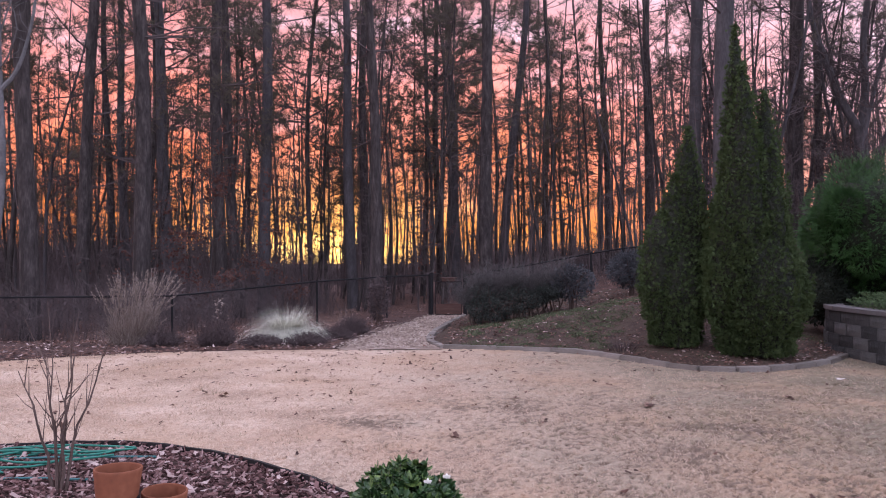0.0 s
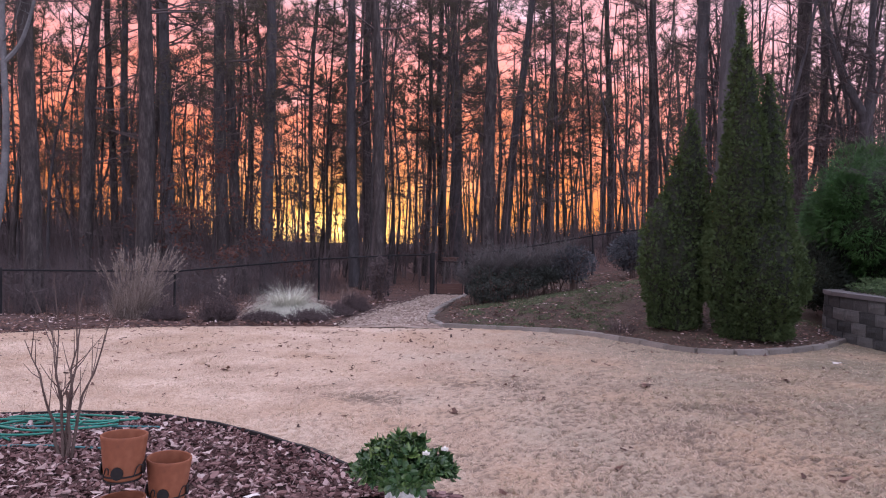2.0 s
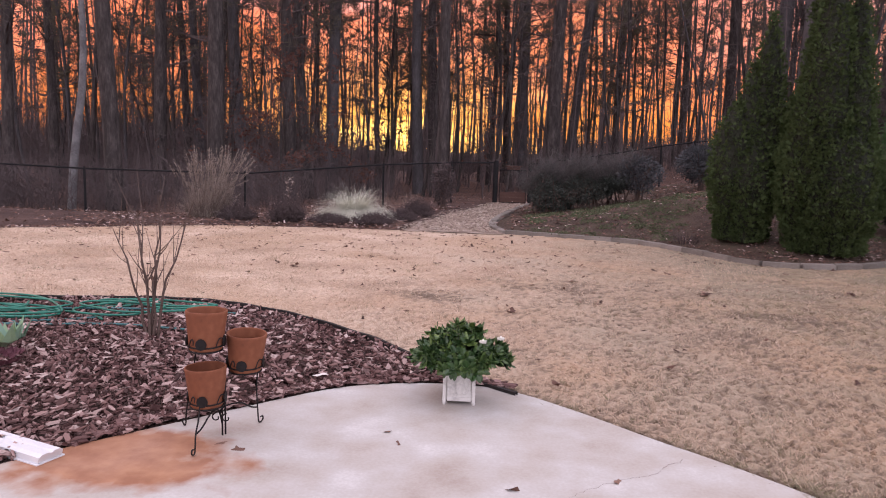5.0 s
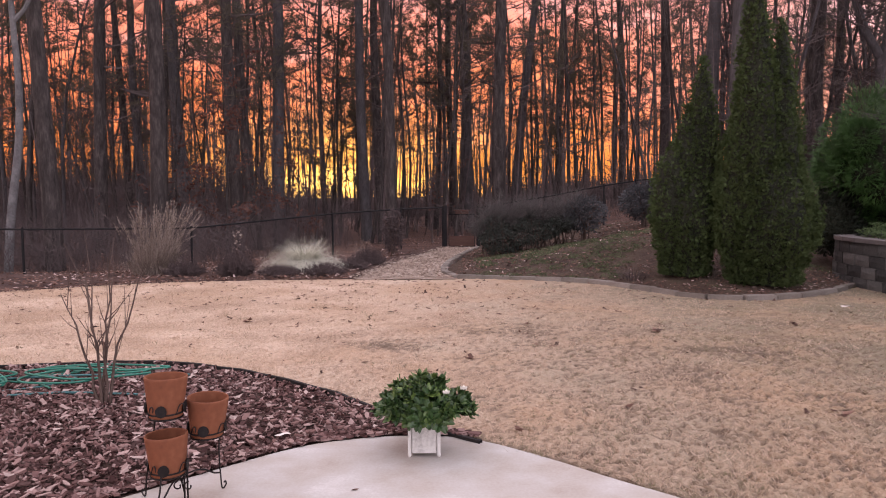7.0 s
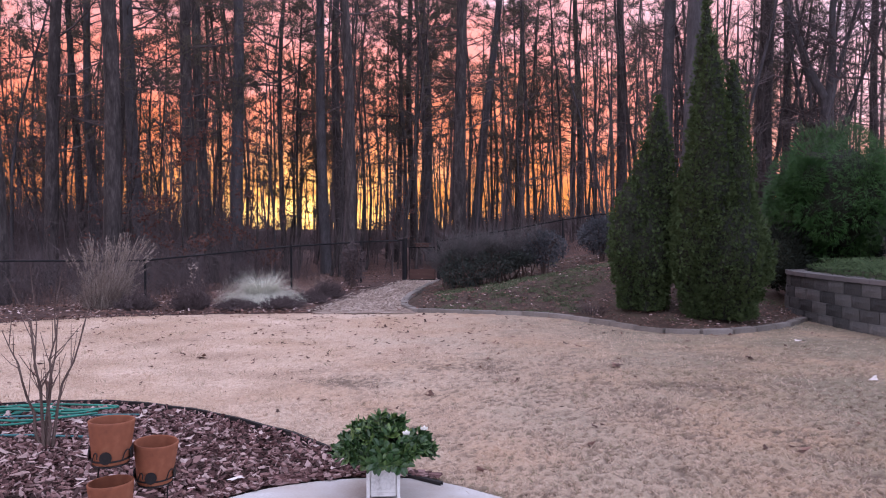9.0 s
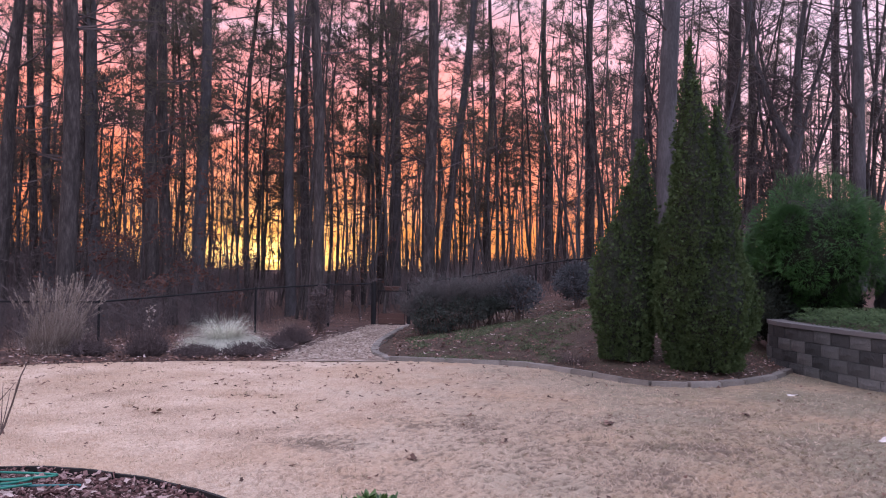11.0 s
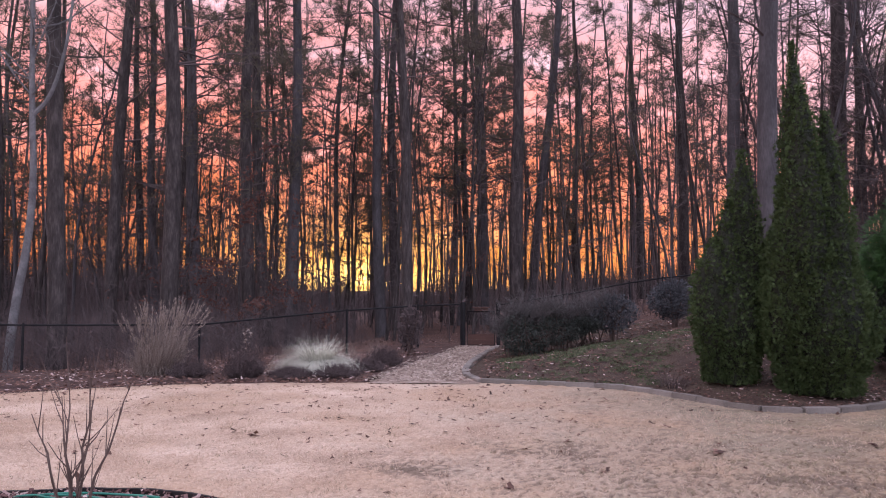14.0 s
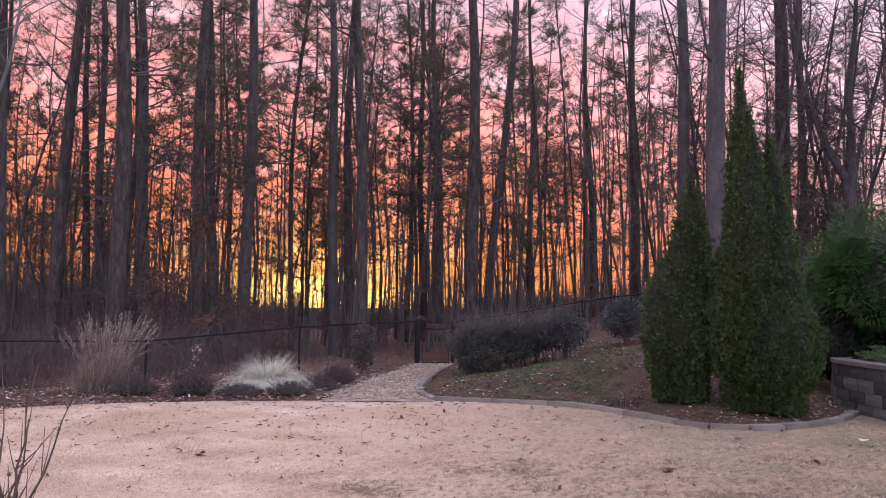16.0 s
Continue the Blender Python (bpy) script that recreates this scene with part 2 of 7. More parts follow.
HOSE = material("green_hose", [(0.025, 0.14, 0.105), (0.05, 0.235, 0.17)], 3, 30, rough=0.4, bump=0.1)
HOSE_BLUE = material("teal_hose", [(0.04, 0.13, 0.135), (0.075, 0.2, 0.205)], 3, 30, rough=0.45, bump=0.1)
WHITE_WOOD = material("weathered_white_paint", [(0.42, 0.4, 0.38), (0.68, 0.66, 0.63), (0.76, 0.74, 0.71)], 9, 60, rough=0.7, bump=0.4, dist=0.003)
WHITE_METAL = material("white_painted_metal", [(0.62, 0.63, 0.66), (0.74, 0.75, 0.78)], 3, 30, rough=0.4, bump=0.15, dist=0.002)
EDGING = material("black_edging", [(0.012, 0.011, 0.012), (0.03, 0.026, 0.025)], 4, 40, rough=0.6, bump=0.3)
RUST_WOOD = material("brown_board", [(0.06, 0.032, 0.026), (0.11, 0.062, 0.05)], 4, 30, bump=0.5, stretch=(0.4, 3, 3))
STEM = material("shrub_stems", [(0.07, 0.046, 0.038), (0.16, 0.115, 0.098)], 6, 40, bump=0.4, dist=0.003)
HOSTA = material("grey_green_leaves", [(0.08, 0.16, 0.09), (0.2, 0.32, 0.24), (0.34, 0.45, 0.2)], 5, 30, rough=0.5, bump=0, island=0.5)
PURPLE = material("purple_leaves", [(0.09, 0.03, 0.045), (0.17, 0.07, 0.085)], 5, 30, rough=0.6, bump=0, island=0.5)
SOIL = material("potting_soil", [(0.03, 0.015, 0.01), (0.09, 0.045, 0.03)], 10, 60, bump=1)


def lawn_wear(m):
    """Thinner, greener turf towards the east side."""
    nt = m.node_tree
    N, L = nt.nodes.new, nt.links.new
    b = nt.nodes["Principled BSDF"]
    base = b.inputs["Base Color"].links[0].from_socket
    tc, sep, nz = N("ShaderNodeTexCoord"), N("ShaderNodeSeparateXYZ"), N("ShaderNodeTexNoise")
    L(tc.outputs["Object"], sep.inputs[0])
    nz.inputs["Scale"].default_value, nz.inputs["Detail"].default_value = 0.9, 4
    L(tc.outputs["Object"], nz.inputs["Vector"])
    ad, mr, mx = N("ShaderNodeMath"), N("ShaderNodeMapRange"), N("ShaderNodeMix")
    ad.operation = "MULTIPLY_ADD"
    L(nz.outputs[0], ad.inputs[0])
    ad.inputs[1].default_value = 7.0
    L(sep.outputs[0], ad.inputs[2])
    L(ad.outputs[0], mr.inputs[0])
    mr.inputs[1].default_value, mr.inputs[2].default_value, mr.inputs[4].default_value = 2.0, 7.2, 1.0
    mx.data_type = "RGBA"
    L(mr.outputs[0], mx.inputs[0])
    L(base, mx.inputs[6])
    mx.inputs[7].default_value = (0.245, 0.206, 0.143, 1)
    # broad drifts of browner thatch
    drift, dr, m3 = N("ShaderNodeTexNoise"), N("ShaderNodeMapRange"), N("ShaderNodeMix")
    drift.inputs["Scale"].default_value, drift.inputs["Detail"].default_value = 0.55, 6
    L(tc.outputs["Object"], drift.inputs["Vector"])
    L(drift.outputs[0], dr.inputs[0])
    dr.inputs[1].default_value, dr.inputs[2].default_value, dr.inputs[4].default_value = 0.46, 0.64, 0.62
    m3.data_type = "RGBA"
    L(dr.outputs[0], m3.inputs[0])
    L(mx.outputs[2], m3.inputs[6])
    m3.inputs[7].default_value = (0.45, 0.305, 0.198, 1)
    # bare soil and thatch in the gaps of the turf, darkened as shade between clumps
    at, m2 = N("ShaderNodeAttribute"), N("ShaderNodeMix")
    at.attribute_name = "soil"
    m2.data_type = "RGBA"
    L(at.outputs["Fac"], m2.inputs[0])
    L(m3.outputs[2], m2.inputs[6])
    m2.inputs[7].default_value = (0.17, 0.125, 0.092, 1)
    L(m2.outputs[2], b.inputs["Base Color"])


lawn_wear(LAWN)


def concrete():
    m = material("patio_concrete", [(0.35, 0.3, 0.262), (0.42, 0.384, 0.35), (0.475, 0.46, 0.442), (0.59, 0.582, 0.57)], 2.6, 60, rough=0.7, bump=0.12, dist=0.002, fine_mix=0.2)
    nt = m.node_tree
    N, L = nt.nodes.new, nt.links.new
    b = nt.nodes["Principled BSDF"]
    base = b.inputs["Base Color"].links[0].from_socket
    tc = N("ShaderNodeTexCoord")
    # rust stain left by wet iron: an uneven blotch with a soft edge
    dist = N("ShaderNodeVectorMath")
    dist.operation = "DISTANCE"
    sc = N("ShaderNodeVectorMath")
    sc.operation = "MULTIPLY"
    sc.inputs[1].default_value = (0.85, 1.5, 1)
    L(tc.outputs["Object"], sc.inputs[0])
    L(sc.outputs[0], dist.inputs[0])
    dist.inputs[1].default_value = (-1.74 * 0.85, 3.17 * 1.5, 0)
    nz = N("ShaderNodeTexNoise")
    nz.inputs["Scale"].default_value, nz.inputs["Detail"].default_value = 4.5, 4
    L(tc.outputs["Object"], nz.inputs["Vector"])
    ad = N("ShaderNodeMath")
    ad.operation = "MULTIPLY_ADD"
    L(nz.outputs[0], ad.inputs[0])
    ad.inputs[1].default_value = 0.75
    L(dist.outputs["Value"], ad.inputs[2])
    r = N("ShaderNodeValToRGB")
    r.color_ramp.elements[0].position, r.color_ramp.elements[0].color = 0.78, (1, 1, 1, 1)
    r.color_ramp.elements[1].position, r.color_ramp.elements[1].color = 1.05, (0, 0, 0, 1)
    L(ad.outputs[0], r.inputs[0])
    mx = N("ShaderNodeMix")
    mx.data_type = "RGBA"
    mu = N("ShaderNodeMath")
    mu.operation = "MULTIPLY"
    mu.inputs[1].default_value = 0.85
    L(r.outputs[0], mu.inputs[0])
    L(mu.outputs[0], mx.inputs[0])
    L(base, mx.inputs[6])
    # the stain is mottled: thin and pale in places
    spot, tone = N("ShaderNodeTexNoise"), N("ShaderNodeValToRGB")
    spot.inputs["Scale"].default_value, spot.inputs["Detail"].default_value = 9.0, 7
    L(tc.outputs["Object"], spot.inputs["Vector"])
    tone.color_ramp.elements[0].position, tone.color_ramp.elements[0].color = 0.35, (0.27, 0.095, 0.035, 1)
    tone.color_ramp.elements[1].position, tone.color_ramp.elements[1].color = 0.7, (0.42, 0.2, 0.1, 1)
    L(spot.outputs[0], tone.inputs[0])
    L(tone.outputs[0], mx.inputs[7])
    L(mx.outputs[2], b.inputs["Base Color"])
    return m


CONCRETE = concrete()


# ---- geometry helpers ----
class Geo:
    """Collects vertices and faces for one mesh."""

    def __init__(self):
        self.v, self.f = [], []

    def tube(self, pts, radii, sides=5, cap=False):
        n0 = len(self.v)
        k = len(pts)
        for i in range(k):
            p = pts[i]
            d = (pts[min(i + 1, k - 1)] - pts[max(i - 1, 0)])
            d = d.normalized() if d.length > 1e-9 else Vector((0, 0, 1))
            a = d.cross(Vector((0.31, 0.95, 0.07)))
            if a.length < 0.05:
                a = d.cross(Vector((1, 0, 0)))
            a.normalize()
            b = d.cross(a)
            for s in range(sides):
                t = 2 * math.pi * s / sides
                q = p + (a * math.cos(t) + b * math.sin(t)) * radii[i]
                self.v.append((q.x, q.y, q.z))
        for i in range(k - 1):
            for s in range(sides):
                s2 = (s + 1) % sides
                r0, r1 = n0 + i * sides, n0 + (i + 1) * sides
                self.f.append((r0 + s, r0 + s2, r1 + s2, r1 + s))
        if cap:
            self.f.append(tuple(n0 + s for s in reversed(range(sides))))
            self.f.append(tuple(n0 + (k - 1) * sides + s for s in range(sides)))

    def poly(self, *pts):
        n0 = len(self.v)
        self.v.extend((p[0], p[1], p[2]) for p in pts)
        self.f.append(tuple(range(n0, n0 + len(pts))))

    def leaf(self, p, d, side, length, width, bend=0.0):
        """A pointed leaf of two halves folded along its rib."""
        n = d.cross(side)
        mid = p + d * length * 0.5 + n * bend * length
        tip = p + d * length - n * bend * length * 0.4
        a, b = mid + side * width / 2 - n * width * 0.15, mid - side * width / 2 - n * width * 0.15
        n0 = len(self.v)
        self.v.extend(((p.x, p.y, p.z), (a.x, a.y, a.z), (tip.x, tip.y, tip.z), (b.x, b.y, b.z), (mid.x, mid.y, mid.z)))
        self.f.extend(((n0, n0 + 4, n0 + 1), (n0 + 4, n0 + 2, n0 + 1), (n0, n0 + 3, n0 + 4), (n0 + 4, n0 + 3, n0 + 2)))

    def oval(self, p, d, side, length, width, bend=0.0):
        """A broad blunt leaf, folded a little along its rib and bowed."""
        n = d.cross(side)
        n0 = len(self.v)
        for t, w, b in ((0, 0.06, 0), (0.3, 0.42, 0.6), (0.62, 0.5, 1.0), (0.88, 0.28, 0.6), (1.0, 0.03, 0.1)):
            c = p + d * length * t + n * bend * length * b
            for k in (-1, 0, 1):
                q = c + side * width * w * k + n * width * 0.16 * abs(k)
                self.v.append((q.x, q.y, q.z))
        for i in range(4):
            for k in range(2):
                a = n0 + i * 3 + k
                self.f.append((a, a + 1, a + 4, a + 3))

    def blade(self, p, d, side, length, width):
        a, b, t = p + side * width / 2, p - side * width / 2, p + d * length
        self.poly(a, b, t)

    def box(self, c, sx, sy, sz, rot=0.0, jitter=0.0, rng=None):
        n0 = len(self.v)
        ca, sa = math.cos(rot), math.sin(rot)
        for dz in (-1, 1):
            for dx, dy in ((-1, -1), (1, -1), (1, 1), (-1, 1)):
                x, y = dx * sx / 2, dy * sy / 2
                j = (lambda: rng.uniform(-jitter, jitter)) if rng else (lambda: 0.0)
                self.v.append((c[0] + x * ca - y * sa + j(), c[1] + x * sa + y * ca + j(), c[2] + dz * sz / 2 + j()))
        for q in ((3, 2, 1, 0), (4, 5, 6, 7), (0, 1, 5, 4), (1, 2, 6, 5), (2, 3, 7, 6), (3, 0, 4, 7)):
            self.f.append(tuple(n0 + i for i in q))

    def mesh(self, name, mat, smooth=False):
        me = bpy.data.meshes.new(name)
        me.from_pydata(self.v, [], self.f)
        me.materials.append(mat)
        if smooth:
            me.polygons.foreach_set("use_smooth", [True] * len(me.polygons))
        me.update()
        return me


def part(name, g, mat, parent=None, label="", smooth=False, kind=""):
    me = g if isinstance(g, bpy.types.Mesh) else g.mesh(name, mat, smooth)
    ob = new(name, me)
    ob.parent = parent
    return tagged(ob, label, kind=kind)


def thing(name, at, label, category, group="", kind=""):
    ob = new(name)
    ob.matrix_basis = pose(*at)
    ob.empty_display_size = 0.2
    return tagged(ob, label, category, group, kind)


def smooth(a, b, x):
    t = min(1.0, max(0.0, (x - a) / (b - a)))
    return t * t * (3 - 2 * t)


def along(poly, n):
    """n points at even steps along a polyline."""
    pts = [Vector((*p, 0)) if len(p) == 2 else Vector(p) for p in poly]
    ls = [0.0]
    for a, b in zip(pts, pts[1:]):
        ls.append(ls[-1] + (b - a).length)
    out = []
    for i in range(n):
        s = ls[-1] * i / (n - 1)
        k = max(0, min(len(pts) - 2, next((j for j in range(len(ls) - 1) if ls[j + 1] >= s), len(pts) - 2)))
        t = (s - ls[k]) / max(1e-9, ls[k + 1] - ls[k])
        out.append(pts[k].lerp(pts[k + 1], t))
    return out


def rounded(poly, times=2):
    """A polyline with its corners cut, so that it runs as a curve."""
    pts = [Vector(p) for p in poly]
    for _ in range(times):
        q = [pts[0]]
        for a, b in zip(pts, pts[1:]):
            q += [a.lerp(b, 0.25), a.lerp(b, 0.75)]
        pts = q + [pts[-1]]
    return pts


def inside(x, y, poly):
    c = False
    j = len(poly) - 1
    for i in range(len(poly)):
        xi, yi, xj, yj = poly[i][0], poly[i][1], poly[j][0], poly[j][1]
        if (yi > y) != (yj > y) and x < (xj - xi) * (y - yi) / (yj - yi) + xi:
            c = not c
        j = i
    return c


# ---- the lie of the land ----
FAR_EDGE = rounded([(-30, 8.5), (-16, 9.6), (-10, 10.85), (-8.0, 11.9), (-6.7, 13.0), (-4.8, 13.6), (-2.6, 13.91)])
PATH_LEFT = rounded([(-2.6, 13.91), (-2.5, 16.0), (-2.32, 18.2), (-1.85, 20.2), (-1.35, 22.3)])
PATH_CURB = rounded([(-0.22, 22.3), (-0.62, 19.4), (-0.86, 16.6), (-0.8, 15.0), (-0.45, 14.12)])
LAWN_CURB = rounded([(-0.45, 14.12), (0.4, 13.95), (1.26, 13.75), (2.2, 13.35), (2.85, 12.3), (3.4, 11.45), (4.1, 11.15), (5.0, 11.55), (5.75, 12.1), (6.5, 12.98)])
MULCH_EDGE = rounded([(-9, 5.25), (-6, 5.75), (-4.33, 6.24), (-3.2, 6.58), (-2.25, 6.36), (-1.58, 5.97), (-1.0, 5.54), (-0.5, 5.05), (-0.04, 4.66), (0.17, 4.52)])
PATIO = rounded([(-3.4, -4), (-3.2, 1.0), (-2.7, 2.3), (-2.2, 2.98), (-2.03, 3.22), (-1.66, 3.65), (-1.32, 4.06), (-1.0, 4.41), (-0.72, 4.56), (-0.36, 4.67), (0.1, 4.66), (0.6, 4.29), (0.95, 3.97), (1.22, 3.77), (1.66, 3.38), (2.2, 2.8), (3.2, 1.4), (3.6, -4)])
WALL_LINE = rounded([(8.3, 15.2), (7.2, 14.75), (6.62, 13.9), (6.66, 12.3), (6.84, 10.8), (7.5, 8.2), (8.8, 5.4), (11, 3)])
UPPER_LINE = rounded([(11.2, 15.9), (9.6, 15.3), (8.95, 14.1), (8.8, 12.4), (9.0, 10.6), (9.7, 8.4), (11.2, 6.2)])


def curb_y(x):
    for a, b in zip(LAWN_CURB, LAWN_CURB[1:]):
        if a.x <= x <= b.x:
            return a.y + (b.y - a.y) * (x - a.x) / (b.x - a.x)
    return 14.1 if x < 0 else 13.0


def land(x, y):
    """Height of the soil."""
    left = -0.38 * smooth(13.8, 18.5, y) * smooth(-2.0, -11.0, x)
    woods = -0.22 * smooth(22.5, 30, y) * smooth(3, -4, x)
    s = min(x + 0.55, (y - curb_y(x)) * 0.95)
    bank = 0.0
    if s > 0:
        bank = 0.112 * s ** 1.42
        bank = 1.25 * (1 - math.exp(-bank / 1.25 - 0.25 * (bank / 1.25) ** 2))
    bump = 0.05 * noise.noise(Vector((x * 0.35, y * 0.35, 0))) * smooth(13.5, 17, y)
    return left + woods + bank + bump


lawn_poly = [(p.x, p.y) for p in FAR_EDGE] + [(-0.9, 14.0)] + [(p.x, p.y) for p in LAWN_CURB] + [(6.75, 13.3), (6.85, 12.2), (7.0, 10.8), (7.5, 8.2), (8.8, 5.4), (11, 3), (16, -2), (16, -14), (-30, -14)]
path_poly = [(p.x, p.y) for p in PATH_LEFT] + [(p.x, p.y) for p in PATH_CURB]


def build_ground():
    def axis(lo, hi, step, far):
        a = list(np.arange(lo, hi + 1e-6, step))
        d = step
        while a[-1] < far:
            d *= 1.35
            a.append(a[-1] + d)
        d = step
        while a[0] > -far:
            d *= 1.35
            a.insert(0, a[0] - d)
        return a
    xs, ys = axis(-14, 12, 0.3, 3500), axis(-4, 30, 0.3, 3500)
    g = Geo()
    for y in ys:
        for x in xs:
            z = land(x, y)
            if inside(x, y, lawn_poly) or inside(x, y, path_poly):
                z = -0.12
            g.v.append((x, y, z - 0.02))
    w = len(xs)
    for j in range(len(ys) - 1):
        for i in range(w - 1):
            a = j * w + i
            g.f.append((a, a + 1, a + w + 1, a + w))
    tagged(part("ground", g, LITTER, smooth=True), "brown leaf-strewn woodland floor reaching to the horizon", "ground", kind="structure")


def flat_sheet(name, outline, z, mat, label, thick=0.0):
    bm = bmesh.new()
    vs = [bm.verts.new((x, y, z)) for x, y in outline]
    f = bm.faces.new(vs)
    if f.normal.z < 0:
        f.normal_flip()
    if thick:
        r = bmesh.ops.extrude_face_region(bm, geom=[f])
        bmesh.ops.translate(bm, verts=[e for e in r["geom"] if isinstance(e, bmesh.types.BMVert)], vec=(0, 0, -thick))
        bmesh.ops.recalc_face_normals(bm, faces=bm.faces)
        top = [e for e in bm.edges if all(abs(v.co.z - z) < 1e-6 for v in e.verts)]
        bmesh.ops.bevel(bm, geom=top, offset=0.012, segments=2, affect="EDGES", clamp_overlap=True)
    bmesh.ops.triangulate(bm, faces=[f for f in bm.faces if len(f.verts) > 4])
    me = bpy.data.meshes.new(name)
    bm.to_mesh(me)
    me.materials.append(mat)
    return tagged(new(name, me), label, name.replace("_", " "), kind="structure")


def loft(name, a, b, n, k, lift, mat, label, category, rough=0.0):
    """A sheet between two lines, laid on the land."""
    pa, pb = along(a, n), along(b, n)
    g = Geo()
    for i in range(n):
        for j in range(k + 1):
            p = pa[i].lerp(pb[i], j / k)
            g.v.append((p.x, p.y, land(p.x, p.y) + (lift if j else -0.05) + rough * noise.noise(Vector((p.x * 2.3, p.y * 2.3, 4)))))
    for i in range(n - 1):
        for j in range(k):
            q = i * (k + 1) + j
            g.f.append((q, q + 1, q + k + 2, q + k + 1))
    return tagged(part(name, g, mat, smooth=True), label, category, kind="structure")


FENCE_L = [(-30, 9.0), (-10.65, 16.0), (-4.2, 19.75), (-2.5, 21.4), (-1.32, 22.45)]
FENCE_R = [(-0.25, 22.45), (1.8, 22.3), (3.56, 22.0), (4.5, 22.0), (7.5, 22.3), (13, 21.5)]
build_ground()
flat_sheet("lawn", lawn_poly, -0.012, LAWN, "tan dormant winter lawn with thin green patches")
flat_sheet("patio", [(p.x, p.y) for p in PATIO], 0.014, CONCRETE, "pale concrete patio slab with an orange rust stain", 0.12)
mulch_poly = [(p.x, p.y) for p in MULCH_EDGE] + [(0.0, 4.4), (-0.8, 4.2), (-1.2, 3.7), (-1.8, 3.1), (-2.4, 2.2), (-3.0, 0.0), (-9, 0)]
flat_sheet("mulch_bed", mulch_poly, 0.006, BED_SOIL, "curved planting bed under dark bark mulch beside the patio")
loft("far_bed", FAR_EDGE[8:], along(FENCE_L, 40)[16:] + [Vector((-1.4, 22.4, 0))], 70, 14, 0.02, BED_SOIL, "dark leafy planting bed between lawn and fence", "planting bed", 0.02)
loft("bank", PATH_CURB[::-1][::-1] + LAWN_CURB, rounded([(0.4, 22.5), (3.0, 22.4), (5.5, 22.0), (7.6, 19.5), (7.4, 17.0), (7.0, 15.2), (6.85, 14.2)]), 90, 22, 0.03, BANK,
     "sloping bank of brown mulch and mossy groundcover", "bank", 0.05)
loft("gravel_path", [Vector((-2.62, 13.72, 0))] + PATH_LEFT, [Vector((-0.5, 13.86, 0))] + PATH_CURB[::-1], 40, 10, 0.005, GRAVEL, "pale wood-chip path running to the garden gate", "path", 0.025)


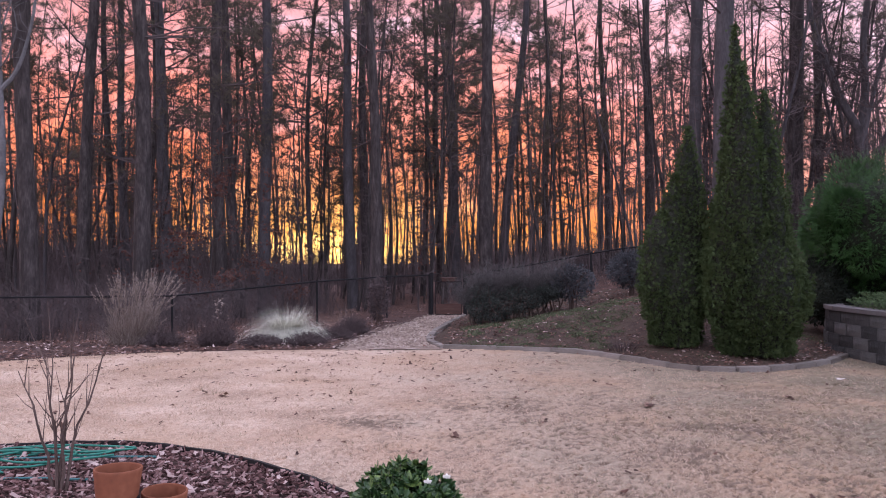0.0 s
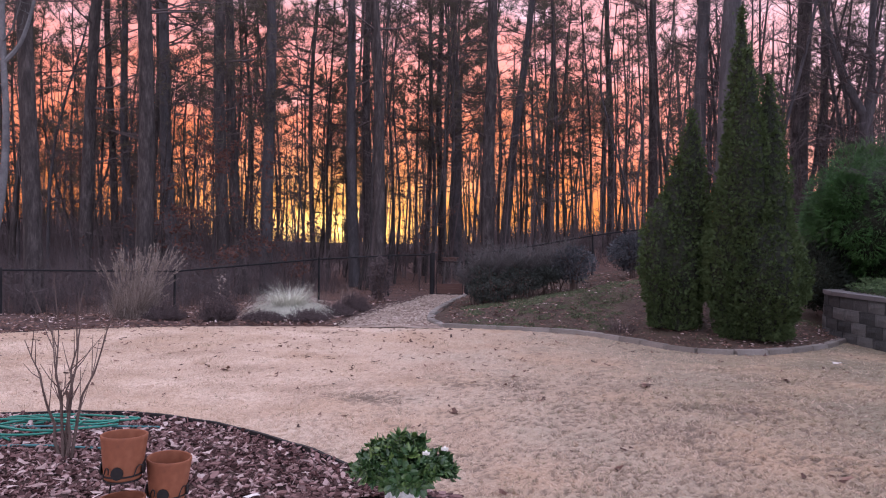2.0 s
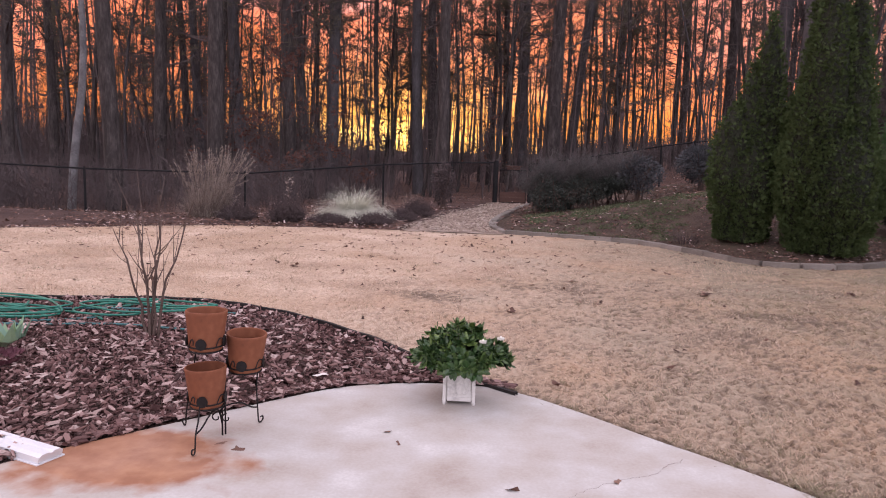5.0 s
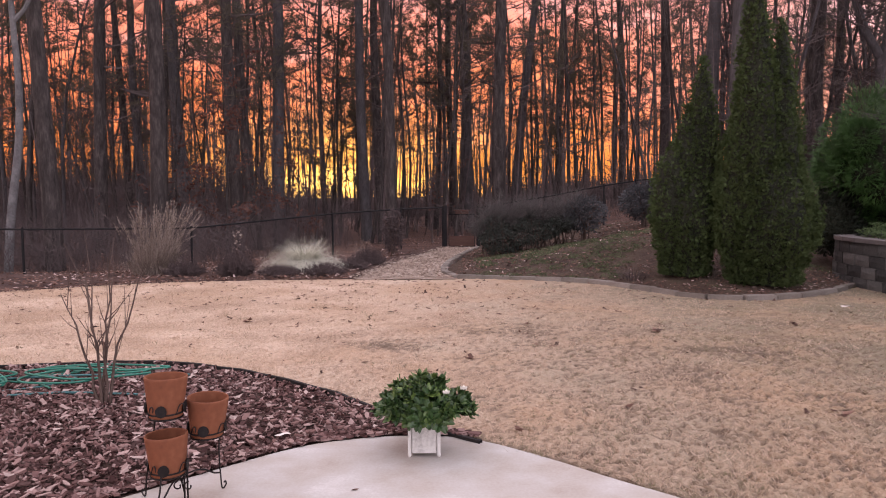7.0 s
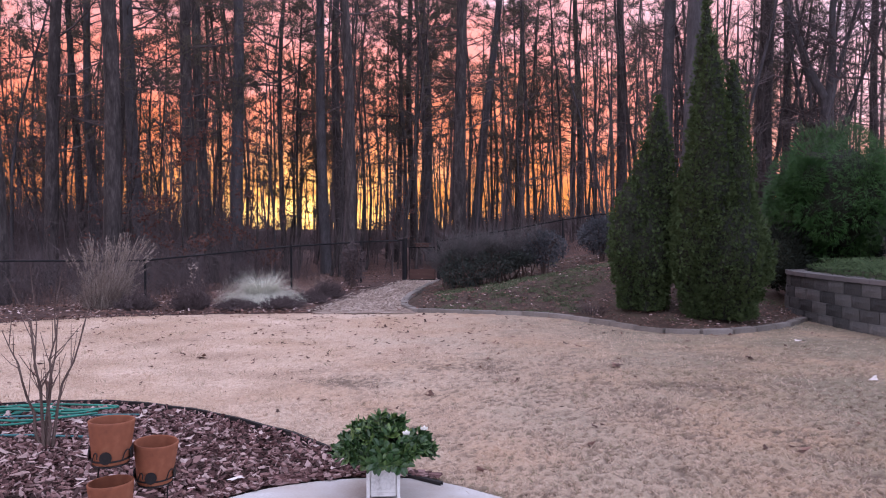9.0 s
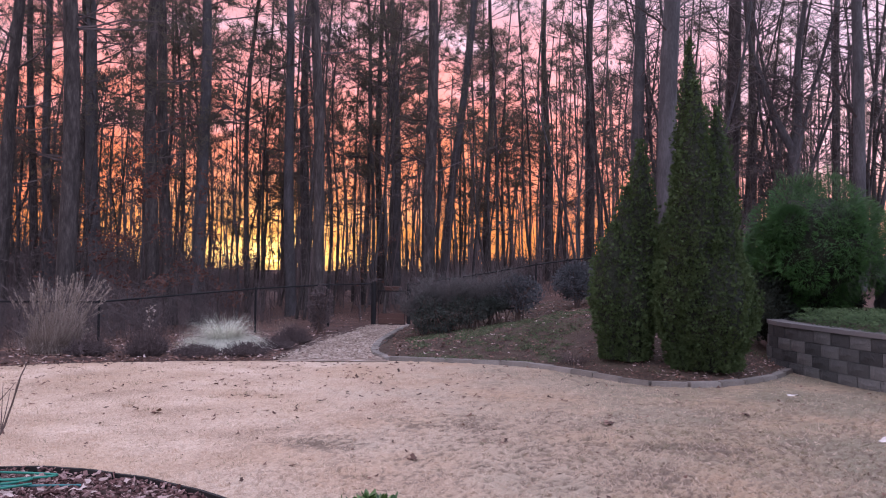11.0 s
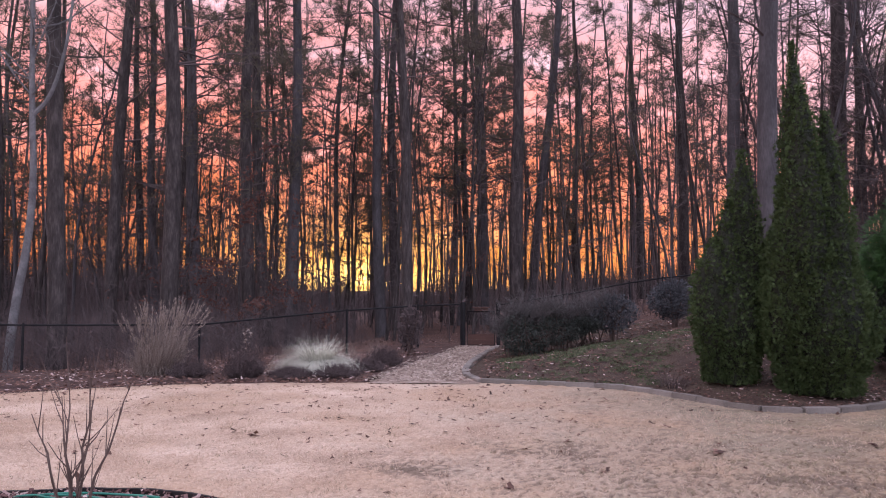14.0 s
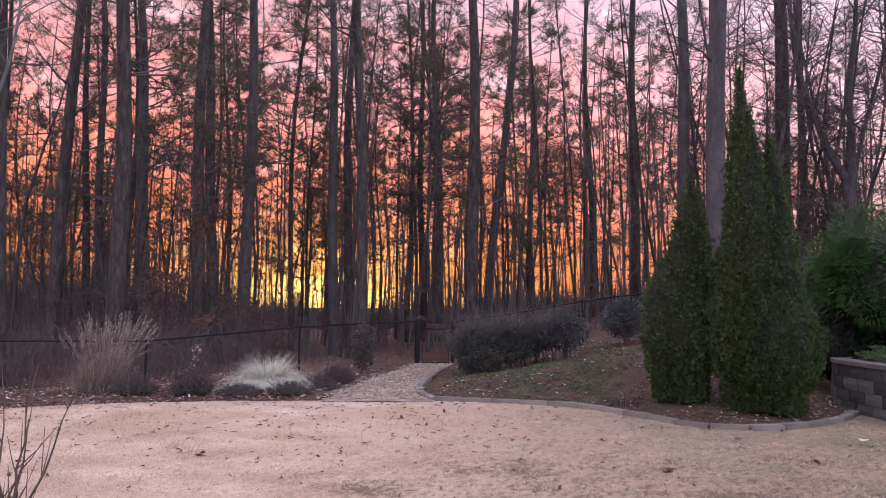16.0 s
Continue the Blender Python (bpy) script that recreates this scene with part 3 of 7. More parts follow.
# ---- trees ----
def grow(rng, trunk, twigs, tufts, x, y, z0, lean, diam, height, limbs, low, reach, sides=8, step=1.3, needles=0, twig_n=5, wob=0.12, lean_y=0.0,
         thin=0.004, needle_len=0.22, flare=0.16, limb_list=None, fat=0.22, fork=True):
    n = max(5, int(height / step))
    ph, ph2 = rng.uniform(0, 6.28), rng.uniform(0, 6.28)
    spine, rad = [], []
    for i in range(n + 1):
        h = height * i / n
        w = wob * (h / 10) ** 0.6
        spine.append(Vector((x + lean * h + w * math.sin(h * 0.37 + ph), y + lean_y * h + w * math.sin(h * 0.31 + ph2), z0 + h - 0.1)))
        rad.append(diam / 2 * ((1 - 0.66 * h / height) + flare * math.exp(-h / 0.45)))
    trunk.tube(spine, rad, sides)
    for _ in range(limbs):
        h = low + (height * 0.97 - low) * rng.random() ** 1.15
        k = min(n - 1, int(h / height * n))
        p = spine[k].lerp(spine[k + 1], h / height * n - k)
        az = rng.uniform(0, 2 * math.pi)
        across = Vector((-math.sin(az), math.cos(az), 0))
        ln = reach * rng.uniform(0.45, 1.0) * (1 - 0.45 * max(0, (h - low) / (height - low)))
        up = rng.uniform(-0.3, 0.3) if needles else rng.uniform(-0.05, 0.5)
        d = Vector((math.cos(az), math.sin(az), up)).normalized()
        r0 = min(rad[k] * 0.45, 0.011 * ln + 0.006)
        if limb_list is not None:
            twigs = Geo()
            limb_list.append(twigs)
        pts, rs = [p], [r0]
        m = 4
        for s in range(1, m + 1):
            d = (d + Vector((rng.gauss(0, 0.2), rng.gauss(0, 0.2), rng.gauss(0.14 if needles else 0.06, 0.16)))).normalized()
            pts.append(pts[-1] + d * ln / m)
            rs.append(max(thin, r0 * (1 - 0.85 * s / m)))
        twigs.tube(pts, rs, 3)
        for t in range(twig_n):
            f = rng.uniform(0.45 if needles else 0.25, 1.0) * m
            q = min(m - 1, int(f))
            b = pts[q].lerp(pts[q + 1], f - q)
            td = (d * 0.75 + across * rng.choice((-0.85, 0.85)) + Vector((rng.gauss(0, 0.3), rng.gauss(0, 0.3), rng.gauss(0.15, 0.35)))).normalized()
            tl = ln * rng.uniform(0.15, 0.42)
            c = b + td * tl * 0.5
            td2 = (td + Vector((rng.gauss(0, 0.35), rng.gauss(0, 0.35), rng.gauss(0.1, 0.3)))).normalized()
            e = c + td2 * tl * 0.5
            twigs.tube([b, c, e], [rs[q] * 0.6 + thin * 0.3, thin, thin * 0.7], 3)
            if not needles and fork:
                for o in (c, e, b.lerp(c, 0.5), pts[q].lerp(pts[q + 1], rng.random()), pts[q].lerp(pts[q + 1], rng.random())):
                    fd = (td * 0.6 + Vector((rng.gauss(0, 0.6), rng.gauss(0, 0.6), rng.gauss(0.3, 0.5)))).normalized()
                    twigs.blade(o, fd, fd.orthogonal().normalized(), tl * rng.uniform(0.3, 0.7), thin * 2.2)
            if needles:
                # one loose plume round the end of the twig, a thinner one half way
                for o, share in ((c, 1), (e, 2)):
                    for _i in range(needles * share):
                        nd = (td2 * 0.35 + Vector((rng.gauss(0, 0.7), rng.gauss(0, 0.7), rng.gauss(0.2, 0.55)))).normalized()
                        sd = nd.cross(Vector((rng.random() - 0.5, rng.random() - 0.5, 0.3))).normalized()
                        tufts.blade(o + nd * 0.02, nd, sd, needle_len * rng.uniform(0.7, 1.3), needle_len * fat)


def big_tree(x, y, lean, diam, style="pine", height=24.0, low=5.0, limbs=32, seed=0, reach=4.2, label=""):
    rng = random.Random(seed + int(x * 37) + int(y * 91))
    z = land(x, y)
    names = {"pine": "tall pine with dark furrowed bark, standing in leaf litter", "bare": "tall bare winter tree with grey bark, standing in leaf litter"}
    ob = thing("tree", (x, y, z), label or names[style], "tree", "tall woodland trees")
    tr, tw, nd = Geo(), Geo(), Geo()
    limb_geo = []
    grow(rng, tr, tw, nd, 0, 0, 0, lean, diam, height, limbs, low, reach, 10, needles=8 if style == "pine" else 0, twig_n=11, wob=0.1, limb_list=limb_geo, fat=0.06, needle_len=0.27)
    part("trunk", tr, {"pine": BARK, "bare": BARK_PALE}[style], ob, smooth=True)
    for lg in limb_geo:
        part("limb", lg, TWIG, ob)
    if style == "pine":
        part("crown", nd, NEEDLE, ob, "dark green tufts of pine needles", kind="stuff")
    return ob


# trees that stand out one by one: x, y, lean to the east per metre, trunk diameter
big_tree(-11.72, 18.9, -0.036, 0.5, low=9)
big_tree(-14.85, 26.8, 0.035, 0.53)
big_tree(-16.8, 34.5, -0.045, 0.46, "bare")
big_tree(-18.5, 36.3, -0.04, 0.44)
big_tree(-10.58, 22.8, -0.008, 0.58, low=9)
big_tree(-13.33, 31.6, -0.066, 0.6, "bare")
big_tree(-9.2, 26.05, -0.01, 0.5)
big_tree(-9.5, 29.1, -0.065, 0.5)
big_tree(-8.57, 29.4, 0.002, 0.55, "bare", low=7)
big_tree(-5.38, 32.0, -0.03, 0.5, "bare", low=7)
big_tree(-5.8, 38.0, -0.005, 0.56)
big_tree(-3.3, 25.0, -0.02, 0.42, low=9)
big_tree(-1.08, 40.6, -0.024, 0.56, "bare")
big_tree(0.52, 30.7, -0.004, 0.63)
big_tree(1.3, 38.0, 0.089, 0.54, "bare", low=8)
big_tree(4.7, 50.0, 0.01, 0.5)
big_tree(8.5, 47.0, -0.022, 0.5)
big_tree(9.0, 38.2, 0.002, 0.54)
big_tree(8.87, 29.3, -0.008, 0.58, "bare", low=6)
big_tree(7.02, 21.1, 0.046, 0.6, "bare", low=7)
big_tree(-2.2, 44.0, -0.018, 0.48)
big_tree(12.8, 29.6, 0.006, 0.72)
big_tree(15.3, 33.2, 0.01, 0.42)
big_tree(18.8, 32.3, -0.002, 0.37)
big_tree(14.24, 23.4, -0.001, 0.42, "bare")
big_tree(26.0, 38.4, 0.001, 0.33)
big_tree(17.0, 25.5, 0.03, 0.24, "bare", height=16, low=2.2, limbs=40, reach=4.2)
big_tree(-17.5, 22.0, 0.02, 0.4)
big_tree(-19.5, 27.0, -0.02, 0.4)


def pale_tree(x, y):
    """A slender bent trunk with one strong limb."""
    rng = random.Random(36)
    ob = thing("tree", (x, y, land(x, y)), "slender pale-barked bare tree with one forked limb beside the fence", "tree", "tall woodland trees")
    tr = Geo()
    stem = rounded([(-0.45, 0, -0.1), (-0.3, 0, 1.6), (0.02, 0, 3.3), (0.1, 0, 4.9), (0.0, 0, 6.4), (-0.06, 0, 8.0), (-0.1, 0, 10.0), (-0.1, 0, 16.0)])
    n = len(stem)
    tr.tube(stem, [0.12 - 0.085 * i / n for i in range(n)], 9)
    part("trunk", tr, BARK_BIRCH, ob, smooth=True)
    arm = rounded([(0.02, 0, 6.5), (0.35, 0.1, 6.9), (0.62, 0.1, 7.6), (0.85, 0.1, 8.6), (1.0, 0.1, 10.5), (1.3, 0.2, 13.0)])
    ways = [(arm, 0.062)]
    for i in range(13):
        p = stem[rng.randrange(n // 2, n - 1)]
        d = Vector((rng.gauss(0, 1), rng.gauss(0, 0.7), 0.7)).normalized()
        ways.append((rounded([p, p + d * 0.8, p + d * 1.6 + Vector((rng.gauss(0, 0.3), 0, 0.4)), p + d * 2.3 + Vector((rng.gauss(0, 0.5), 0, 0.9))], 1), 0.022))
    for w, r in ways:
        g = Geo()
        k = len(w)
        g.tube(w, [r * (1 - 0.85 * i / k) + 0.003 for i in range(k)], 6)
        for i in range(14):
            o = w[rng.randrange(k // 3, k)]
            d = Vector((rng.gauss(0, 1), rng.gauss(0, 0.8), rng.gauss(0.4, 0.5))).normalized()
            g.tube([o, o + d * 0.35, o + d * 0.6 + Vector((rng.gauss(0, 0.15), 0, 0.1))], [0.008, 0.006, 0.003], 3)
        part("limb", g, BARK_BIRCH, ob)


pale_tree(-12.0, 18.0)


def forked_tree(x, y):
    """A bare tree whose trunk parts in two above head height."""
    rng = random.Random(88)
    ob = thing("tree", (x, y, land(x, y)), "bare grey tree with a trunk that forks in two", "tree", "tall woodland trees")
    tr, limbs = Geo(), []
    stem = rounded([(0, 0, -0.1), (0.05, 0, 1.8), (-0.05, 0, 3.6), (-0.1, 0, 5.2)])
    tr.tube(stem, [0.27 - 0.07 * i / len(stem) for i in range(len(stem))], 9)
    ways = (rounded([(-0.1, 0, 5.0), (-0.75, 0, 6.1), (-1.15, 0.2, 7.6), (-1.75, 0.3, 9.4), (-1.9, 0.2, 13.5)]),
            rounded([(-0.08, 0, 5.0), (0.12, 0, 6.4), (0.05, 0.1, 8.5), (0.35, -0.2, 11.0), (0.3, -0.2, 15.0)]))
    for w in ways:
        n = len(w)
        tr.tube(w, [0.17 - 0.13 * i / n for i in range(n)], 8)
        for i in range(20):
            g = Geo()
            limbs.append(g)
            k = rng.randrange(n // 4, n - 1)
            p = w[k].lerp(w[k + 1], rng.random())
            d = Vector((rng.gauss(0, 0.8), rng.gauss(0, 0.8), rng.uniform(0, 0.7))).normalized()
            ln = rng.uniform(1.2, 3.2)
            pts = [p]
            for q in range(4):
                d = (d + Vector((rng.gauss(0, 0.25), rng.gauss(0, 0.25), rng.gauss(0.05, 0.2)))).normalized()
                pts.append(pts[-1] + d * ln / 4)
            g.tube(pts, [0.035, 0.026, 0.018, 0.011, 0.005], 4)
            for q in range(12):
                o = pts[1 + q % 3].lerp(pts[2 + q % 3], rng.random())
                e = (d + Vector((rng.gauss(0, 0.8), rng.gauss(0, 0.8), rng.gauss(0.2, 0.5)))).normalized()
                tl = rng.uniform(0.3, 1.0)
                m = o + e * tl * 0.5
                g.tube([o, m, m + (e + Vector((rng.gauss(0, 0.4), rng.gauss(0, 0.4), 0.2))) * tl * 0.5], [0.009, 0.007, 0.004], 3)
                for _ in range(3):
                    fd = (e + Vector((rng.gauss(0, 0.7), rng.gauss(0, 0.7), rng.gauss(0.2, 0.5)))).normalized()
                    g.blade(o.lerp(m, rng.random()), fd, fd.orthogonal().normalized(), tl * 0.6, 0.011)
    part("trunk", tr, BARK_PALE, ob, smooth=True)
    for g in limbs:
        part("limb", g, TWIG, ob)


forked_tree(13.9, 26.6)


def thicket_tree(x, y, h, w, seed):
    """A dense crown of fine grey twigs, with a loose outline."""
    rng = random.Random(seed)
    ob = thing("thicket_tree", (x, y, land(x, y)), "dense grey-brown twiggy small tree behind the terrace", "tree", "twiggy small trees")
    st, tw = Geo(), Geo()
    for i in range(34):
        a = rng.uniform(0, 6.28)
        top = Vector((math.cos(a) * w * 0.42 * rng.random(), math.sin(a) * w * 0.42 * rng.random(), h * rng.uniform(0.6, 0.95)))
        base = Vector((rng.gauss(0, 0.2), rng.gauss(0, 0.2), 0))
        mid = base.lerp(top, 0.5) + Vector((rng.gauss(0, 0.15), rng.gauss(0, 0.15), 0))
        st.tube([base, mid, top], [0.045, 0.03, 0.01], 5)
        for k in range(62):
            f = rng.uniform(0.15, 1)
            o = base.lerp(mid, f * 2) if f < 0.5 else mid.lerp(top, f * 2 - 1)
            d = Vector((rng.gauss(0, 0.8), rng.gauss(0, 0.8), rng.gauss(0.45, 0.5))).normalized()
            ln = rng.uniform(0.25, 0.9)
            m = o + d * ln * 0.6
            tw.tube([o, m, m + (d + Vector((rng.gauss(0, 0.4), rng.gauss(0, 0.4), 0.1))) * ln * 0.4], [0.008, 0.006, 0.003], 3)
            for _ in range(4):
                fd = (d + Vector((rng.gauss(0, 0.7), rng.gauss(0, 0.7), rng.gauss(0.1, 0.5)))).normalized()
                tw.blade(o.lerp(m, rng.random() * 1.2), fd, fd.orthogonal().normalized(), ln * 0.7, 0.012)
    part("stem_growth", st, STEM, ob, kind="stuff")
    part("twig_growth", tw, TWIG, ob, kind="stuff")


thicket_tree(13.6, 27.4, 5.6, 2.6, 5)
thicket_tree(16.2, 28.5, 3.6, 3.0, 6)
thicket_tree(11.4, 27.0, 3.4, 2.4, 7)


def young_pines():
    rng = random.Random(5)
    protos = []
    for i in range(4):
        ob = thing("young_pine", (0, 200, -60), "slim young pine with dark green needle tufts in the woods", "tree", "young pines in the woods")
        tr, tw, nd = Geo(), Geo(), Geo()
        grow(random.Random(60 + i), tr, tw, nd, 0, 0, 0, 0.01, 0.2, 10.5 + 2.2 * i, 40, 2.5 + i * 1.3, 3.7, 6, needles=15, twig_n=6, needle_len=0.31, thin=0.006, fat=0.052, wob=0.32)
        part("trunk", tr, BARK, ob, smooth=True)
        part("branchwork", tw, TWIG, ob, kind="stuff")
        part("crown", nd, NEEDLE, ob, kind="stuff")
        protos.append(ob)
    spots = [(-27, 47), (-21, 41), (-15, 43), (-12.5, 39), (-8.5, 41), (-4, 46), (-1.5, 36.5), (2.5, 44), (5, 41), (7.5, 44),
             (24, 52), (11, 47), (3.0, 52), (-11, 52), (-18, 54), (30, 56), (-24, 36), (-6.5, 50), (-2, 56), (7, 55), (13, 54), (-14, 60), (0.5, 48), (-9.5, 57), (-30, 56), (-3, 41), (-8.4, 37), (-20.5, 31), (-24.5, 34), (-15.5, 33),
             (-5.6, 39.5), (-10.8, 36), (-17.5, 38), (4.2, 37.5)]
    for i, (x, y) in enumerate(spots):
        s = rng.uniform(0.85, 1.2) if i < 22 else rng.uniform(1.3, 1.5) if i < 30 else rng.uniform(0.6, 0.85)
        m = pose(x, y, land(x, y), rng.uniform(-1.5, 1.5), rng.uniform(-1.5, 1.5), rng.uniform(0, 360)) @ Matrix.Diagonal((s, s, s * 1.28, 1))
        if i < 4:
            protos[i].matrix_basis = m
        else:
            q = copy_thing(protos[i % 4], m)
            q.matrix_basis = m


def far_woods():
    rng = random.Random(11)
    tr, tw, nd = Geo(), Geo(), Geo()
    for i in range(FAR_TREES):
        d = 40 + 80 * rng.random() ** 0.85
        a = radians(rng.uniform(-46, 50))
        x, y = d * math.sin(a), d * math.cos(a)
        if rng.random() < 0.5:
            # pine with its crown held high
            h = rng.uniform(14, 26)
            grow(rng, tr, tw, nd, x, y, land(x, y), rng.gauss(0, 0.025), rng.uniform(0.14, 0.32), h, 17, h * rng.uniform(0.3, 0.55), rng.uniform(2.2, 3.6), 5, 2.6,
                 needles=7, twig_n=5, wob=0.25, thin=0.011, needle_len=0.46, fat=0.085, flare=0)
        else:
            grow(rng, tr, tw, nd, x, y, land(x, y), rng.gauss(0, 0.035), rng.uniform(0.1, 0.28), rng.uniform(11, 22), 12, rng.uniform(2.5, 7), rng.uniform(2.6, 4.4), 5, 2.6,
                 twig_n=6, wob=0.4, thin=0.011, flare=0)
    for i in range(POLES):
        d = 32 + 70 * rng.random()
        a = radians(rng.uniform(-46, 50))
        x, y = d * math.sin(a), d * math.cos(a)
        grow(rng, tr, tw, nd, x, y, land(x, y), rng.gauss(0, 0.06), rng.uniform(0.05, 0.1), rng.uniform(5, 12), 8, 1.5, 2.0, 4, 2.0, twig_n=4, wob=0.5, thin=0.008, flare=0)
    # the depth of the wood: straight thin trunks, one behind another
    for i in range(FAR_POLES):
        d = 62 + 78 * rng.random()
        a = radians(rng.uniform(-46, 50)) if i < 350 else rng.uniform(-0.17, 0.03)
        if abs(a + 0.23) < 0.06 and i % 5 < 3:
            continue
        x, y = d * math.sin(a), d * math.cos(a)
        h = rng.uniform(13, 25)
        lx, ph = rng.gauss(0, 0.025), rng.uniform(0, 6.28)
        r = rng.uniform(0.06, 0.17)
        sp = [Vector((x + lx * h * k / 5 + 0.25 * math.sin(ph + k), y, land(x, y) - 0.2 + h * k / 5)) for k in range(6)]
        tr.tube(sp, [r * (1 - 0.13 * k) for k in range(6)], 4)
        for k in range(15):
            o = sp[k % 5].lerp(sp[k % 5 + 1], rng.random())
            fd = Vector((rng.gauss(0, 1), rng.gauss(0, 0.4), rng.gauss(0.25, 0.45))).normalized()
            ln = rng.uniform(0.8, 2.8)
            tw.blade(o, fd, fd.orthogonal().normalized(), ln, rng.uniform(0.04, 0.08))
            for m in range(4):
                f2 = (fd * 0.6 + Vector((rng.gauss(0, 0.7), rng.gauss(0, 0.4), rng.gauss(0.1, 0.6)))).normalized()
                tw.blade(o + fd * ln * rng.uniform(0.2, 0.9), f2, f2.orthogonal().normalized(), ln * rng.uniform(0.25, 0.6), rng.uniform(0.03, 0.05))
    ob = thing("far_woods", (0, 60, 0), "dense woods of thin bare and pine trees in the distance", "woods", kind="stuff")
    for n, g, m in (("trunks", tr, FAR_BARK), ("branches", tw, FAR_BARK), ("needles", nd, NEEDLE)):
        o = part(n, g, m, ob, kind="stuff")
        o.matrix_parent_inverse = ob.matrix_basis.inverted()


def undergrowth():
    rng = random.Random(21)
    tr, tw = Geo(), Geo()
    for i in range(SAPLINGS):
        d = 24 + 60 * rng.random() ** 1.1
        a = radians(rng.uniform(-46, 48))
        x, y = d * math.sin(a), d * math.cos(a)
        if y < 23.5 - 0.22 * abs(min(0, x + 2)) * 2:
            continue
        h = rng.uniform(2.0, 7.5)
        grow(rng, tr, tw, None, x, y, land(x, y), rng.gauss(0, 0.09), 0.018 + 0.007 * h, h, 9, 0.5, 0.6 + 0.2 * h, 4, 1.2, twig_n=4, wob=0.4, thin=0.005, flare=0)
    for i in range(20):
        d, a = rng.uniform(27, 48), radians(rng.uniform(-9, 2))
        x, y = d * math.sin(a), d * math.cos(a)
        h = rng.uniform(2.5, 6)
        grow(rng, tr, tw, None, x, y, land(x, y), rng.gauss(0, 0.07), 0.03 + 0.012 * h, h, 8, 0.4, 0.5 + 0.16 * h, 5, 1.2, twig_n=4, wob=0.3, thin=0.006, flare=0)
    # brush: loose fans of twigs, taller to the south
    for i in range(BRUSH):
        d = 25 + 105 * rng.random()
        a = radians(rng.uniform(-48, 50) if rng.random() < 0.6 else rng.uniform(-48, -12))
        x, y = d * math.sin(a), d * math.cos(a)
        if y < 24:
            continue
        z = land(x, y)
        size = (1 + d / 55) * (1.0 + 0.8 * smooth(-0.12, -0.4, a)) * rng.uniform(0.5, 1.25)
        r = 0.004 + 0.00016 * d
        for k in range(9):
            h = rng.uniform(0.5, 1.7) * size
            dx, dy = rng.gauss(0, 0.4) * h, rng.gauss(0, 0.4) * h
            p = Vector((x + rng.gauss(0, 0.35), y, z))
            q = p + Vector((dx * 0.4, dy * 0.4, h * 0.6))
            e = p + Vector((dx, dy, h))
            tw.tube([p, q, e], [r * 1.5, r, r * 0.5], 3)
            for j in range(4):
                o = p.lerp(q, rng.random()) if j else q
                fd = Vector((rng.gauss(0, 0.25), rng.gauss(0, 0.25), rng.uniform(0.1, 0.4)))
                tw.blade(o, fd, fd.orthogonal().normalized(), h, r * 1.8)
    for i in range(270):
        x = rng.uniform(-21, -4.5 - 4 * rng.random())
        y = 16.0 + 0.58 * (x + 10.65) + rng.uniform(1.2, 9)
        z = land(x, y)
        for k in range(8):
            h = rng.uniform(0.5, 1.9)
            dx, dy = rng.gauss(0, 0.3) * h, rng.gauss(0, 0.3) * h
            p = Vector((x + rng.gauss(0, 0.3), y + rng.gauss(0, 0.3), z))
            q = p + Vector((dx * 0.4, dy * 0.4, h * 0.6))
            tw.tube([p, q, p + Vector((dx, dy, h))], [0.007, 0.005, 0.002], 3)
            for j in range(5):
                o = p.lerp(q, rng.random() * 1.3)
                fd = Vector((rng.gauss(0, 0.35), rng.gauss(0, 0.35), rng.uniform(0.1, 0.5)))
                tw.blade(o, fd, fd.orthogonal().normalized(), h, 0.01)
    # a far rise with thick brush
    for i in range(RISE):
        d = rng.uniform(72, 140)
        a = radians(rng.uniform(-50, 52))
        x, y = d * math.sin(a), d * math.cos(a)
        z = land(x, y)
        top = (1.5 + 0.011 * d) * (1 - 0.5 * math.exp(-((a + 0.2) / 0.16) ** 2)) * (1 + 0.45 * noise.noise(Vector((a * 9, d * 0.05, 3)))) * (1.0 + 0.9 * smooth(-0.12, -0.4, a))
        for k in range(9):
            fd = Vector((rng.gauss(0, 0.22), rng.gauss(0, 0.22), 1)).normalized()
            p = Vector((x + rng.gauss(0, 0.7), y, z))
            h = top * rng.uniform(0.45, 1.25)
            tw.blade(p, fd, fd.cross(Vector((0, 1, 0))).normalized(), h, rng.uniform(0.1, 0.24))
    for i in range(STEMS):
        d = 34 + 85 * rng.random()
        a = radians(rng.uniform(-46, -17) if rng.random() < 0.45 else rng.uniform(-46, 50))
        x, y = d * math.sin(a), d * math.cos(a)
        h = rng.uniform(2.5, 6.5) * (1.25 if a < -0.3 else 0.8)
        b = Vector((x, y, land(x, y) - 0.1))
        c = b + Vector((rng.gauss(0, 0.07) * h, rng.gauss(0, 0.07) * h, h * 0.55))
        e = c + Vector((rng.gauss(0, 0.1) * h, rng.gauss(0, 0.1) * h, h * 0.45))
        r = rng.uniform(0.012, 0.03)
        tr.tube([b, c, e], [r, r * 0.75, r * 0.3], 3)
        for k in range(6):
            q = b.lerp(c, rng.uniform(0.5, 1)) if k < 2 else c.lerp(e, rng.random())
            fd = Vector((rng.gauss(0, 0.6), rng.gauss(0, 0.6), rng.uniform(0.1, 0.8)))
            tw.blade(q, fd, fd.orthogonal().normalized(), 1.0, 0.022)
    ob = thing("undergrowth", (0, 40, 0), "leafless brown saplings and brush under the trees", "undergrowth", kind="stuff")
